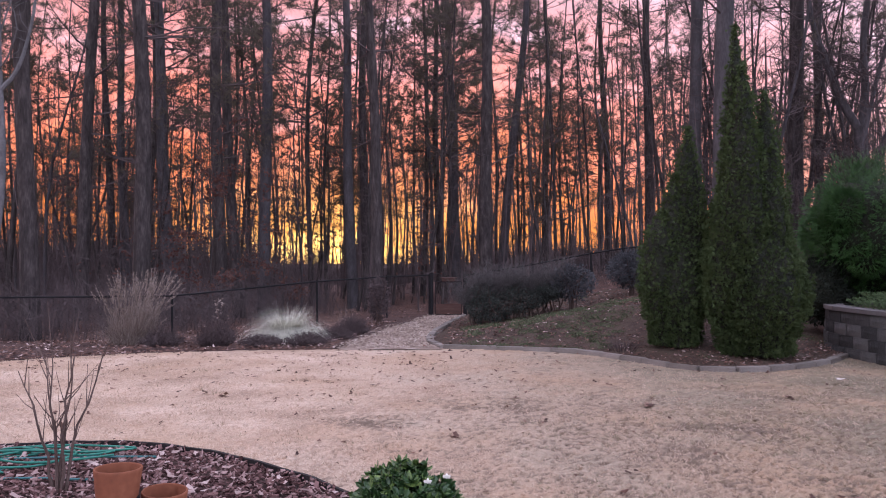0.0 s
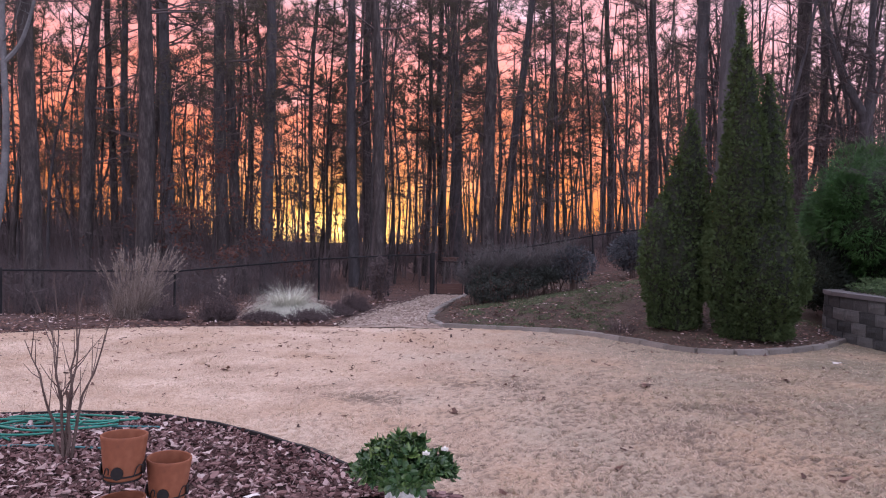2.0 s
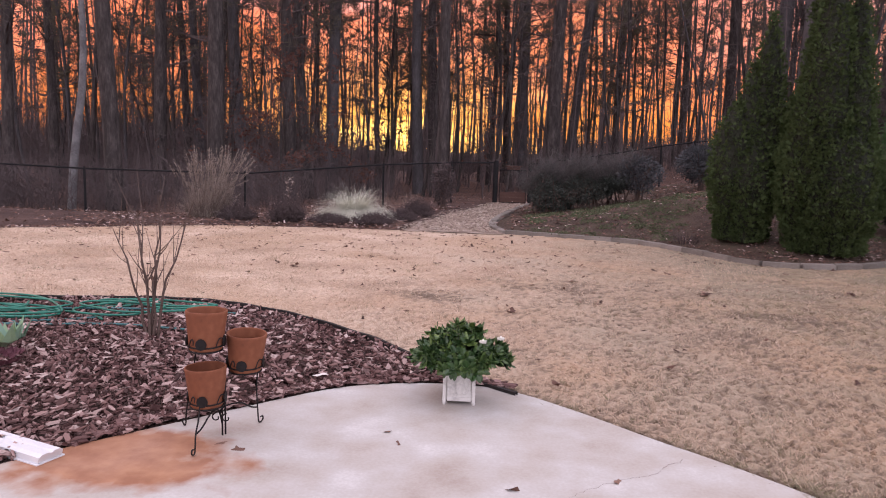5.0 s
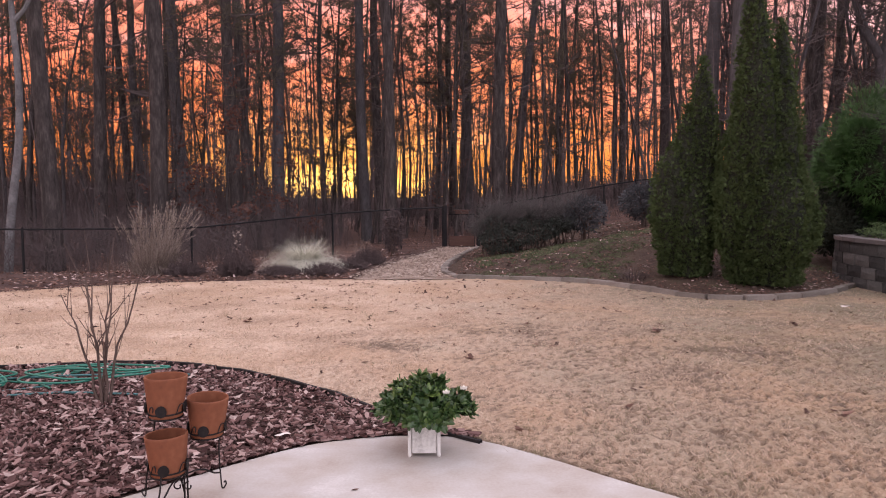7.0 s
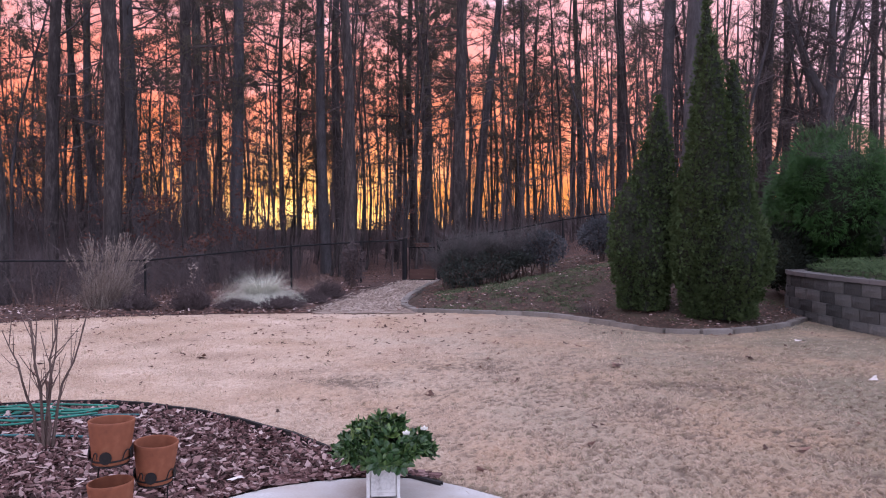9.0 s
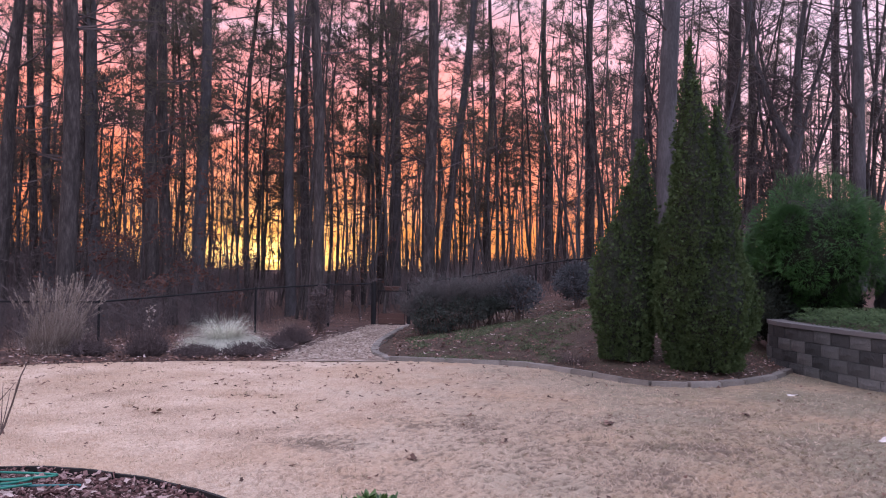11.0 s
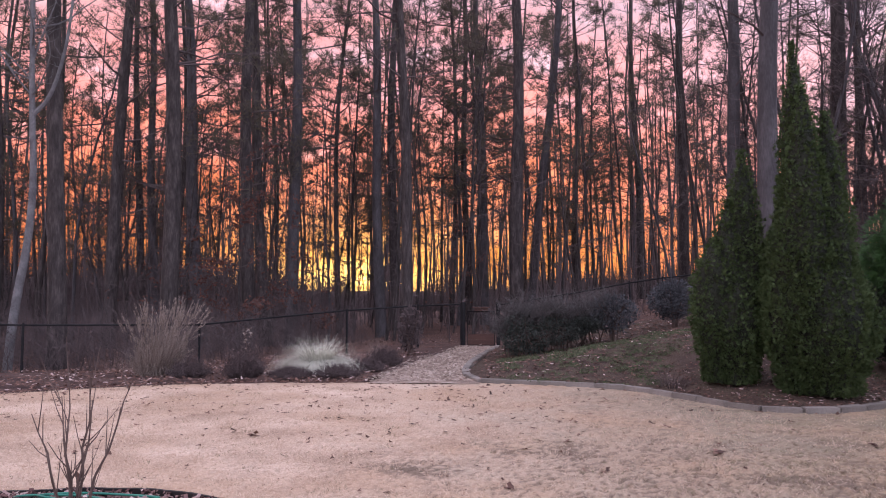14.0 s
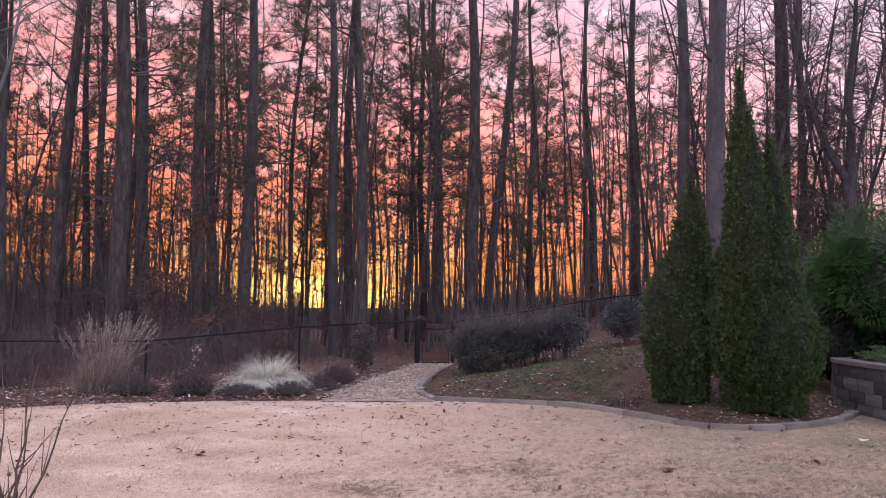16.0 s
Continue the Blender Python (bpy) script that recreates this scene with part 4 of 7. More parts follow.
    for n, g in (("stems", tr), ("twigs", tw)):
        o = part(n, g, TWIG, ob, kind="stuff")
        o.matrix_parent_inverse = ob.matrix_basis.inverted()


def russet_tree(x, y, h, n, seed):
    rng = random.Random(seed)
    ob = thing("oak_sapling", (x, y, land(x, y)), "young oak still holding russet dead leaves", "tree", "russet oak saplings")
    tr, tw, lf = Geo(), Geo(), Geo()
    grow(rng, tr, tw, lf, 0, 0, 0, 0.01, 0.09, h, 26, 1.0, 2.4, 6, twig_n=6, thin=0.004)
    for i in range(n):
        v = Vector(rng.choice(tw.v))
        d = Vector((rng.gauss(0, 1), rng.gauss(0, 1), rng.gauss(-0.5, 0.6))).normalized()
        lf.leaf(v, d, d.orthogonal().normalized(), rng.uniform(0.08, 0.15), rng.uniform(0.05, 0.09), rng.uniform(-0.2, 0.2))
    part("trunk", tr, BARK, ob, smooth=True)
    part("branchwork", tw, TWIG, ob, kind="stuff")
    part("foliage", lf, OAK_LEAF, ob, "russet dry leaves", kind="stuff")


FAR_TREES, POLES, SAPLINGS, STEMS, BRUSH, RISE, FAR_POLES = 130, 90, 120, 1700, 680, 2300, 372


def middle_trees():
    rng = random.Random(9)
    protos = []
    for i in range(5):
        ob = thing("woodland_tree", (0, 200, -60), "slim straight woodland tree with bare winter branches", "tree", "slim trees in the woods")
        tr, tw, nd = Geo(), Geo(), Geo()
        grow(random.Random(160 + i), tr, tw, nd, 0, 0, 0, 0.0, 0.19, 19 + i, 30, 4.5, 3.6, 7, needles=8 if i < 2 else 0, twig_n=7, wob=0.22, thin=0.006, fat=0.075, needle_len=0.33)
        part("trunk", tr, BARK if i % 2 else BARK_PALE, ob, smooth=True)
        part("branchwork", tw, TWIG, ob, kind="stuff")
        if i < 2:
            part("crown", nd, NEEDLE, ob, kind="stuff")
        protos.append(ob)
    for i in range(34):
        d, a = rng.uniform(36, 60), radians(-43 + 64 * (i + rng.random()) / 34)
        x, y = d * math.sin(a), d * math.cos(a)
        s = rng.uniform(0.75, 1.25)
        m = pose(x, y, land(x, y), rng.gauss(0, 1.5), rng.gauss(0, 1.5), rng.uniform(0, 360)) @ Matrix.Diagonal((s, s, 1.05, 1))
        if i < 5:
            protos[i].matrix_basis = m
        else:
            q = copy_thing(protos[i % 5], m)
            q.matrix_basis = m


def wisp_trees():
    """Slight bare trees under the pines, all crooked limbs and fine twigs."""
    rng = random.Random(19)
    protos = []
    for i in range(5):
        ob = thing("slight_tree", (0, 200, -60), "slight bare tree with crooked limbs and fine twigs", "tree", "slight bare trees in the woods")
        tr, tw = Geo(), Geo()
        r2 = random.Random(260 + i)
        h = 9 + 1.7 * i
        tops = []
        for k in range(1 + i % 3):
            lean, bow, ph = r2.gauss(0, 0.07), r2.uniform(0.1, 0.35), r2.uniform(0, 6.28)
            sp = [Vector((0.15 * k + lean * h * t / 8 + bow * math.sin(ph + t * 0.9), 0.1 * k + bow * math.cos(ph + t * 0.7), h * t / 8 - 0.1)) for t in range(9)]
            tr.tube(sp, [0.075 * (1 - 0.1 * t) for t in range(9)], 5)
            tops.append(sp)
        for k in range(64):
            sp = tops[k % len(tops)]
            f = r2.uniform(1.6, 7.99)
            q = int(f)
            p = sp[q].lerp(sp[q + 1], f - q)
            az = r2.uniform(0, 6.28)
            d = Vector((math.cos(az), math.sin(az), r2.uniform(0.1, 1.1))).normalized()
            ln = r2.uniform(0.8, 2.9) * (1.15 - 0.07 * f)
            pts = [p]
            for m in range(4):
                d = (d + Vector((r2.gauss(0, 0.33), r2.gauss(0, 0.33), r2.gauss(0.05, 0.25)))).normalized()
                pts.append(pts[-1] + d * ln / 4)
            tw.tube(pts, [0.018, 0.015, 0.011, 0.008, 0.004], 3)
            for m in range(9):
                o = pts[1 + m % 3].lerp(pts[2 + m % 3], r2.random())
                e = (d * 0.7 + Vector((r2.gauss(0, 0.8), r2.gauss(0, 0.8), r2.gauss(0.25, 0.5)))).normalized()
                tl = ln * r2.uniform(0.12, 0.42)
                e2 = (e + Vector((r2.gauss(0, 0.5), r2.gauss(0, 0.5), r2.gauss(0.1, 0.3)))).normalized()
                side = e.orthogonal().normalized() * 0.0055
                c = o + e * tl
                tw.poly(o - side, o + side, c + side * 0.7, c - side * 0.7)
                tw.blade(c, e2, e2.orthogonal().normalized(), tl * 0.8, 0.01)
                tw.blade(o.lerp(c, 0.6), (e - e2 * 0.6).normalized(), side.normalized(), tl * 0.6, 0.009)
        part("trunk", tr, BARK_PALE if i % 2 else BARK, ob, smooth=True)
        part("branchwork", tw, TWIG, ob, kind="stuff")
        protos.append(ob)
    north = [(10.3, 26.0), (12.0, 28.4), (14.9, 31.0), (17.2, 28.0), (9.7, 31.5), (11.3, 34.0), (20.0, 31.0), (13.2, 25.0), (16.0, 34.0), (13.6, 33.0), (18.6, 35.0), (22.0, 35.5), (15.8, 25.4), (10.9, 30.0), (9.2, 27.5), (14.2, 28.5)]
    for i in range(52):
        d, a = 27 + 30 * rng.random(), radians(-40 + 66 * ((i * 0.618) % 1.0))
        x, y = d * math.sin(a), d * math.cos(a)
        z = rng.uniform(0.75, 1.2)
        if i >= 36:
            x, y = north[i - 36]
            z = rng.uniform(1.1, 1.45)
        m = pose(x, y, land(x, y), rng.gauss(0, 3), rng.gauss(0, 3), rng.uniform(0, 360)) @ Matrix.Diagonal((z, z, z * rng.uniform(0.9, 1.2), 1))
        if i < 5:
            protos[i].matrix_basis = m
        else:
            copy_thing(protos[i % 5], m).matrix_basis = m


young_pines()
middle_trees()
wisp_trees()
far_woods()
undergrowth()
russet_tree(-2.3, 33.0, 5.0, 400, 12)
russet_tree(-9.0, 24.5, 6.8, 1500, 3)
russet_tree(-6.9, 26.0, 5.5, 700, 4)
russet_tree(-11.5, 25.0, 4.5, 350, 6)


# ---- evergreens ----
def spray_lobes(rng, lobes, density, size, spread, g, core, up=0.4):
    """Sprays over the outside of several upright pointed lobes (cx, cy, z0, height, radius, belly)."""
    def radius(lb, h):
        t = (h - lb[2]) / lb[3]
        if t < 0 or t > 1:
            return -1
        low = smooth(-0.02, lb[5], t)
        return lb[4] * (0.52 + 0.48 * low) * (1 - max(0, (t - lb[5]) / (1 - lb[5])) ** 2.5)
    for li, lb in enumerate(lobes):
        segs, rings = 20, 16
        inner = Geo()
        core.append(inner)
        n0 = 0
        for r in range(rings + 1):
            h = lb[2] + lb[3] * r / rings
            rr = max(0.01, radius(lb, h) * 0.8)
            for s in range(segs):
                a = 2 * math.pi * s / segs
                q = rr * (1 + 0.16 * noise.noise(Vector((math.cos(a) * 2.2 + li * 9, math.sin(a) * 2.2, h * 1.6))))
                inner.v.append((lb[0] + q * math.cos(a), lb[1] + q * math.sin(a), h))
        for r in range(rings):
            for s in range(segs):
                s2 = (s + 1) % segs
                inner.f.append((n0 + r * segs + s, n0 + r * segs + s2, n0 + (r + 1) * segs + s2, n0 + (r + 1) * segs + s))
        count = int(density * math.pi * lb[4] * lb[3])
        for _ in range(count):
            t = 1 - math.sqrt(rng.random()) if rng.random() < 0.75 else rng.random()
            h = lb[2] + lb[3] * t
            a = rng.uniform(0, 2 * math.pi)
            r = radius(lb, h)
            lump = noise.noise(Vector((math.cos(a) * 2.6 + li * 9, math.sin(a) * 2.6, h * 2.0)))
            r = r * (1 + 0.22 * lump) + 0.11 * noise.noise(Vector((math.cos(a) * 5 + li * 5, math.sin(a) * 5, h * 4.2))) - rng.random() ** 2 * 0.12
            p = Vector((lb[0] + r * math.cos(a), lb[1] + r * math.sin(a), h))
            if any(o is not lb and math.hypot(p.x - o[0], p.y - o[1]) < radius(o, h) * 0.85 for o in lobes):
                continue
            out = Vector((math.cos(a), math.sin(a), 0))
            d0 = (out * 0.55 + Vector((rng.gauss(0, 0.35), rng.gauss(0, 0.35), up + rng.gauss(0, 0.25)))).normalized()
            side = d0.cross(Vector((rng.gauss(0, 1), rng.gauss(0, 1), rng.gauss(0, 1)))).normalized()
            for k in (-1, -0.5, 0, 0.5, 1):
                d = (d0 + side * k * spread).normalized()
                s2 = d.cross(side.cross(d0)).normalized()
                ln = size * rng.uniform(0.7, 1.35) * (1 - 0.25 * abs(k))
                g.blade(p + side * k * size * 0.12, d, s2, ln, ln * 0.27)


def arborvitae(x, y, lobes, seed, label):
    rng = random.Random(seed)
    ob = thing("arborvitae", (x, y, land(x, y)), label, "conifer", "arborvitae behind the curb")
    g, core = Geo(), []
    spray_lobes(rng, lobes, 2100, 0.057, 0.8, g, core)
    # dark hulls behind the sprays, coloured as the shaded inside
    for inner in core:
        part("shade_core", inner, ARBOR_CORE, ob, "brown-green inner growth with shade put into its dark colour", smooth=True)
    part("foliage", g, ARBOR, ob)
    tr = Geo()
    tr.tube([Vector((0, 0, -0.05)), Vector((0, 0, 0.9))], [0.09, 0.07], 8)
    part("trunk", tr, BARK, ob)


arborvitae(4.78, 12.35, [(-0.25, 0.12, 0.06, 5.46, 0.29, 0.3), (-0.24, -0.16, 0.05, 4.7, 0.38, 0.3), (0.14, -0.1, 0.05, 4.3, 0.36, 0.3), (0.17, 0.15, 0.03, 3.2, 0.55, 0.28), (-0.29, 0.0, 0.03, 3.4, 0.54, 0.33), (0.06, -0.12, 0.03, 2.2, 0.7, 0.42)], 1,
           "tall dark green arborvitae with several pointed leaders in mulch")
arborvitae(3.54, 12.85, [(0.3, 0, 0.05, 3.74, 0.33, 0.34), (0.07, 0, 0.05, 2.95, 0.37, 0.34), (-0.17, -0.05, 0.05, 2.3, 0.38, 0.52), (0.1, -0.1, 0.03, 2.0, 0.45, 0.45)], 2,
           "smaller dark green arborvitae beside a taller one")


def rounded_bush(name, x, y, z, rx, ry, rz, mat, count, size, seed, label, category="bush", core_mat=None, drop=0.0, leaf=False, group="", knobs=0, peak=0.0):
    rng = random.Random(seed)
    ob = thing(name, (x, y, z), label, category, group)
    g, core = Geo(), Geo()
    segs, rings = 22, 12
    lump = lambda v: 1 + 0.2 * noise.noise(v * 1.9 + Vector((seed, 0, 0))) + 0.1 * noise.noise(v * 4.5 + Vector((seed, 3, 0)))
    for r in range(rings + 1):
        th = math.pi * r / rings
        for s in range(segs):
            ph = 2 * math.pi * s / segs
            v = Vector((math.sin(th) * math.cos(ph), math.sin(th) * math.sin(ph), math.cos(th)))
            q = lump(v) * (0.74 if knobs else 0.84)
            core.v.append((v.x * rx * q, v.y * ry * q, rz + v.z * rz * q * (1 - drop * (v.z < 0))))
    for r in range(rings):
        for s in range(segs):
            s2 = (s + 1) % segs
            core.f.append((r * segs + s, (r + 1) * segs + s, (r + 1) * segs + s2, r * segs + s2))
    centres = []
    for i in range(knobs):
        v = Vector((rng.gauss(0, 1), rng.gauss(0, 1), rng.gauss(0.1, 0.8))).normalized()
        centres.append((Vector((v.x * rx * 0.76, v.y * ry * 0.76, rz + v.z * rz * 0.76)), rng.uniform(0.2, 0.36) * rx))
    for _ in range(count):
        v = Vector((rng.gauss(0, 1), rng.gauss(0, 1), rng.gauss(0.15, 1))).normalized()
        q = lump(v) * (1 - 0.12 * rng.random() ** 2)
        p = Vector((v.x * rx * q, v.y * ry * q, rz + v.z * rz * q * (1 - drop * (v.z < 0))))
        if centres and rng.random() < 0.9:
            c, cr = rng.choice(centres)
            p = c + v * cr * (1 - 0.15 * rng.random() ** 2)
            if p.z < 0.05:
                continue
        if p.z < 0.02:
            continue
        p.z += peak * max(0.0, (p.z - rz) / rz) ** 2
        d0 = (v * 0.8 + Vector((rng.gauss(0, 0.4), rng.gauss(0, 0.4), 0.35 + rng.gauss(0, 0.3)))).normalized()
        if leaf:
            g.leaf(p, d0, d0.cross(Vector((rng.gauss(0, 1), rng.gauss(0, 1), rng.gauss(0, 1)))).normalized(), size * rng.uniform(0.7, 1.3), size * 0.55, 0.1)
        else:
            # soft drooping sprays
            d0 = (v * 0.9 + Vector((rng.gauss(0, 0.3), rng.gauss(0, 0.3), 0.5 * v.z + rng.gauss(-0.05, 0.2)))).normalized()
            for k in range(6):
                d = (d0 + Vector((rng.gauss(0, 0.22), rng.gauss(0, 0.22), rng.gauss(0, 0.22)))).normalized()
                g.blade(p + d0 * size * 0.12 * k, d, d.orthogonal().normalized(), size * rng.uniform(0.7, 1.3), size * 0.13)
    # hull inside the leaves, its dark colour standing in for inner shade
    part("shade_core", core, core_mat or ARBOR_CORE, ob, smooth=True)
    part("foliage", g, mat, ob)
    return ob


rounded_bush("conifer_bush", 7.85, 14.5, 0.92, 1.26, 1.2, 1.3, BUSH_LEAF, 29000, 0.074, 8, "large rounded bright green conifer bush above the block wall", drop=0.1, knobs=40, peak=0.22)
rounded_bush("dark_shrub", 6.9, 14.7, 0.4, 0.55, 0.5, 0.62, SHADE_LEAF, 2600, 0.08, 12, "dark evergreen shrub between conifer and wall", leaf=True)
# added filler: near-black leaves in place of the shadow below the bush
rounded_bush("dark_shrub", 8.1, 15.3, 0.72, 1.1, 0.5, 0.45, SHADE_LEAF, 3000, 0.08, 13, "added dark leafy filler standing in for shade under the conifer bush", leaf=True)


def hedge():
    rng = random.Random(31)
    ob = thing("hedge", (0.9, 18.3, land(0.9, 18.3)), "clipped dark evergreen hedge with bare twigs sprouting on top", "hedge")
    g, tw, core = Geo(), Geo(), Geo()
    x0, x1 = -0.95, 1.35
    n = 0
    while n < 10500:
        x = rng.uniform(x0, x1)
        t = (x - x0) / (x1 - x0)
        zb = land(0.9 + x, 18.3 - 0.35) - land(0.9, 18.3)
        top = 0.92 - 0.7 * zb + 0.26 * noise.noise(Vector((x * 2.6, 0, 0))) - 0.22 * smooth(0.08, 0.0, t) - 0.12 * smooth(0.8, 1.0, t)
        low = 0.06 + 0.3 * smooth(0.4, 0.95, t) + 0.2 * noise.noise(Vector((x * 3, 5, 0))) + 0.16 * smooth(0.14, 0.0, t)
        a = rng.uniform(0, 2 * math.pi)
        up = rng.random()
        zz = low + (top - low) * up
        # sprays stand in clumps with dark hollows between, and the sides draw in towards the ground
        clump = noise.noise(Vector((x * 3.4, math.sin(a) * 1.2, zz * 4.2))) + 0.5 * noise.noise(Vector((x * 8, math.sin(a) * 2, zz * 9)))
        n += 1
        if clump < -0.16 and rng.random() < 0.8:
            continue
        w = (0.36 + 0.2 * smooth(0.0, 0.55, up)) * (1 + 0.35 * clump)
        p = Vector((x + rng.gauss(0, 0.03) - 0.2 * (up - 0.45) * smooth(0.3, 0.0, t), w * math.sin(a) * (1 if rng.random() < 0.75 else rng.random()), zb + zz))
        d = Vector((rng.gauss(0, 0.6), math.sin(a) * 0.7 + rng.gauss(0, 0.4), rng.gauss(0.3, 0.5))).normalized()
        g.leaf(p, d, d.orthogonal().normalized(), rng.uniform(0.045, 0.09), rng.uniform(0.024, 0.042), 0.1)
    for i in range(46):
        x = x0 + (x1 - x0) * (i + rng.random()) / 46
        zb = land(0.9 + x, 18.0) - land(0.9, 18.3)
        p = Vector((x, rng.gauss(0, 0.12), zb))
        pts = [p]
        for s in range(4):
            pts.append(pts[-1] + Vector((rng.gauss(0, 0.07), rng.gauss(0, 0.07), 0.24)))
        core.tube(pts, [0.018, 0.015, 0.012, 0.009, 0.006], 5)
    for _ in range(1300):
        x = rng.uniform(x0 - 0.15, x1 + 0.1)
        zb = land(0.9 + x, 18.0) - land(0.9, 18.3)
        p = Vector((x, rng.uniform(-0.5, 0.5), 0.3 * zb + rng.uniform(0.8, 1.0) + 0.22 * noise.noise(Vector((x * 2.6, 0, 0))) - 0.3 * smooth(x0 + 0.3, x0 - 0.1, x)))
        d = Vector((rng.gauss(0, 0.75) - 0.5 * smooth(x0 + 0.5, x0, x), rng.gauss(0, 0.6), 1)).normalized()
        l = rng.uniform(0.12, 0.42) if rng.random() < 0.8 else rng.uniform(0.4, 0.8)
        q = p + d * l * 0.6
        tw.tube([p, q, q + (d + Vector((rng.gauss(0, 0.3), rng.gauss(0, 0.3), 0))) * l * 0.4], [0.005, 0.004, 0.0025], 3)
        for k in range(3):
            e = p + d * l * rng.uniform(0.2, 0.95)
            tw.tube([e, e + Vector((rng.gauss(0, 0.12), rng.gauss(0, 0.12), 0.1))], [0.003, 0.002], 3)
            fd = Vector((rng.gauss(0, 1), rng.gauss(0, 1), rng.gauss(0.3, 0.6))).normalized()
            g.leaf(e, fd, fd.orthogonal().normalized(), rng.uniform(0.03, 0.06), 0.022, 0.1)
    part("foliage", g, HEDGE_LEAF, ob, kind="stuff")
    part("stem_growth", core, STEM, ob, kind="stuff")
    part("shoot_growth", tw, SHOOT, ob, "bare purplish-grey shoots", kind="stuff")


def small_shrub_tree(x, y, h, w, seed, label, trunk_h, mat=None, leaves=3600):
    rng = random.Random(seed)
    ob = thing("evergreen_shrub", (x, y, land(x, y)), label, "shrub", "greyish evergreen shrubs on the bank")
    st, lf = Geo(), Geo()
    ends = []
    for i in range(9):
        a = rng.uniform(0, 6.28)
        p = Vector((rng.gauss(0, 0.05), rng.gauss(0, 0.05), 0))
        pts = [p]
        for s in range(4):
            pts.append(pts[-1] + Vector((math.cos(a) * w * 0.11 * (s * 0.6), math.sin(a) * w * 0.11 * (s * 0.6), h * 0.2)))
        st.tube(pts, [0.022, 0.018, 0.014, 0.01, 0.006], 5)
        ends += pts[2:]
    for _ in range(leaves):
        v = Vector((rng.gauss(0, 1), rng.gauss(0, 1), rng.gauss(0, 1))).normalized()
        q = rng.random() ** 0.4 * (1 + 0.25 * noise.noise(v * 2.2 + Vector((seed, 0, 0))))
        c = trunk_h + (h - trunk_h) * 0.5
        p = Vector((v.x * w / 2 * q, v.y * w / 2 * q, c + v.z * (h - trunk_h) * 0.5 * q))
        d = (v + Vector((rng.gauss(0, 0.6), rng.gauss(0, 0.6), rng.gauss(0.2, 0.6)))).normalized()
        lf.leaf(p, d, d.orthogonal().normalized(), rng.uniform(0.05, 0.09), rng.uniform(0.03, 0.045), 0.1)
    part("stem_growth", st, STEM, ob, kind="stuff")
    part("foliage", lf, mat or BLUE_LEAF, ob, kind="stuff")


hedge()
small_shrub_tree(2.5, 18.0, 1.15, 1.1, 41, "small greyish evergreen shrub with bare stems below", 0.25, leaves=2500)
small_shrub_tree(4.1, 19.0, 1.2, 1.2, 42, "bluish-grey evergreen shrub on top of the bank", 0.2)
small_shrub_tree(-2.42, 19.2, 1.25, 0.62, 43, "narrow dark evergreen shrub by the path", 0.1, HEATHER, 1300)


# ---- ornamental grasses and low plants ----
def arching_grass(name, x, y, count, length, lift, spread, mat, seed, label, plumes=0, droop=0.3, base=0.28):
    rng = random.Random(seed)
    ob = thing(name, (x, y, land(x, y) + 0.03), label, "ornamental grass")
    g, pl = Geo(), Geo()
    for i in range(count):
        a = rng.uniform(0, 6.28)
        out = Vector((math.cos(a), math.sin(a), 0))
        side = Vector((-out.y, out.x, 0))
        lean = spread * (rng.random() ** 0.7 if plumes or spread < 1.0 else 0.22 + 0.78 * rng.random())
        l = length * rng.uniform(0.45, 1.1) * (0.6 + 0.4 * min(1.0, lean) if not plumes else 1.0)
        sag = droop
        if plumes and i > 400:
            # the leafy mound under the stalks
            lean, l, sag = spread * rng.uniform(0.3, 4.2), length * rng.uniform(0.25, 0.62), 0.5
        p = out * base * rng.random() ** 0.6
        w = rng.uniform(0.003, 0.006) if plumes else rng.uniform(0.003, 0.0055)
        pts = [p]
        d = (out * lean + Vector((0.14 if plumes else 0, 0, lift))).normalized()
        for s in range(5):
            pts.append(pts[-1] + d * l / 5)
            d = (d + out * 0.16 * min(lean, 1.0) + Vector((rng.gauss(0, 0.06), rng.gauss(0, 0.06), -sag * min(lean, 0.75)))).normalized()
        for k in range(5):
            w0, w1 = w * (1 - k / 5), w * (1 - (k + 1) / 5) + 0.001
            g.poly(pts[k] - side * w0, pts[k] + side * w0, pts[k + 1] + side * w1, pts[k + 1] - side * w1)
        if i < plumes:
            e = pts[-1]
            for k in range(26):
                q = pts[-2].lerp(e, rng.uniform(0.1, 1.35))
                dd = (d + Vector((rng.gauss(0, 0.5), rng.gauss(0, 0.5), rng.gauss(0, 0.3)))).normalized()
                pl.blade(q, dd, dd.orthogonal().normalized(), 0.05, 0.012)
    part("blade_growth", g, mat, ob, kind="stuff")
    if plumes:
        part("plume_growth", pl, PLUME, ob, "feathery faded seed heads", kind="stuff")


arching_grass("plume_grass", -6.85, 14.6, 2100, 1.32, 1.0, 0.2, PLUME, 51, "clump of tall dry tan grass with feathery plumes", 170, 0.9, 0.4)
arching_grass("silver_grass", -3.85, 15.4, 3800, 1.14, 1.0, 1.2, SILVER, 52, "mounding pale silvery grass in the far bed", 0, 0.58, 0.2)
arching_grass("dry_grass_tuft", 2.75, 13.1, 110, 0.5, 1.0, 0.8, HEATHER, 53, "small dark dry grass tuft behind the curb")
arching_grass("dry_grass_tuft", -3.05, 17.6, 60, 0.95, 1.4, 0.3, PLUME, 54, "thin brown upright weeds in the far bed")


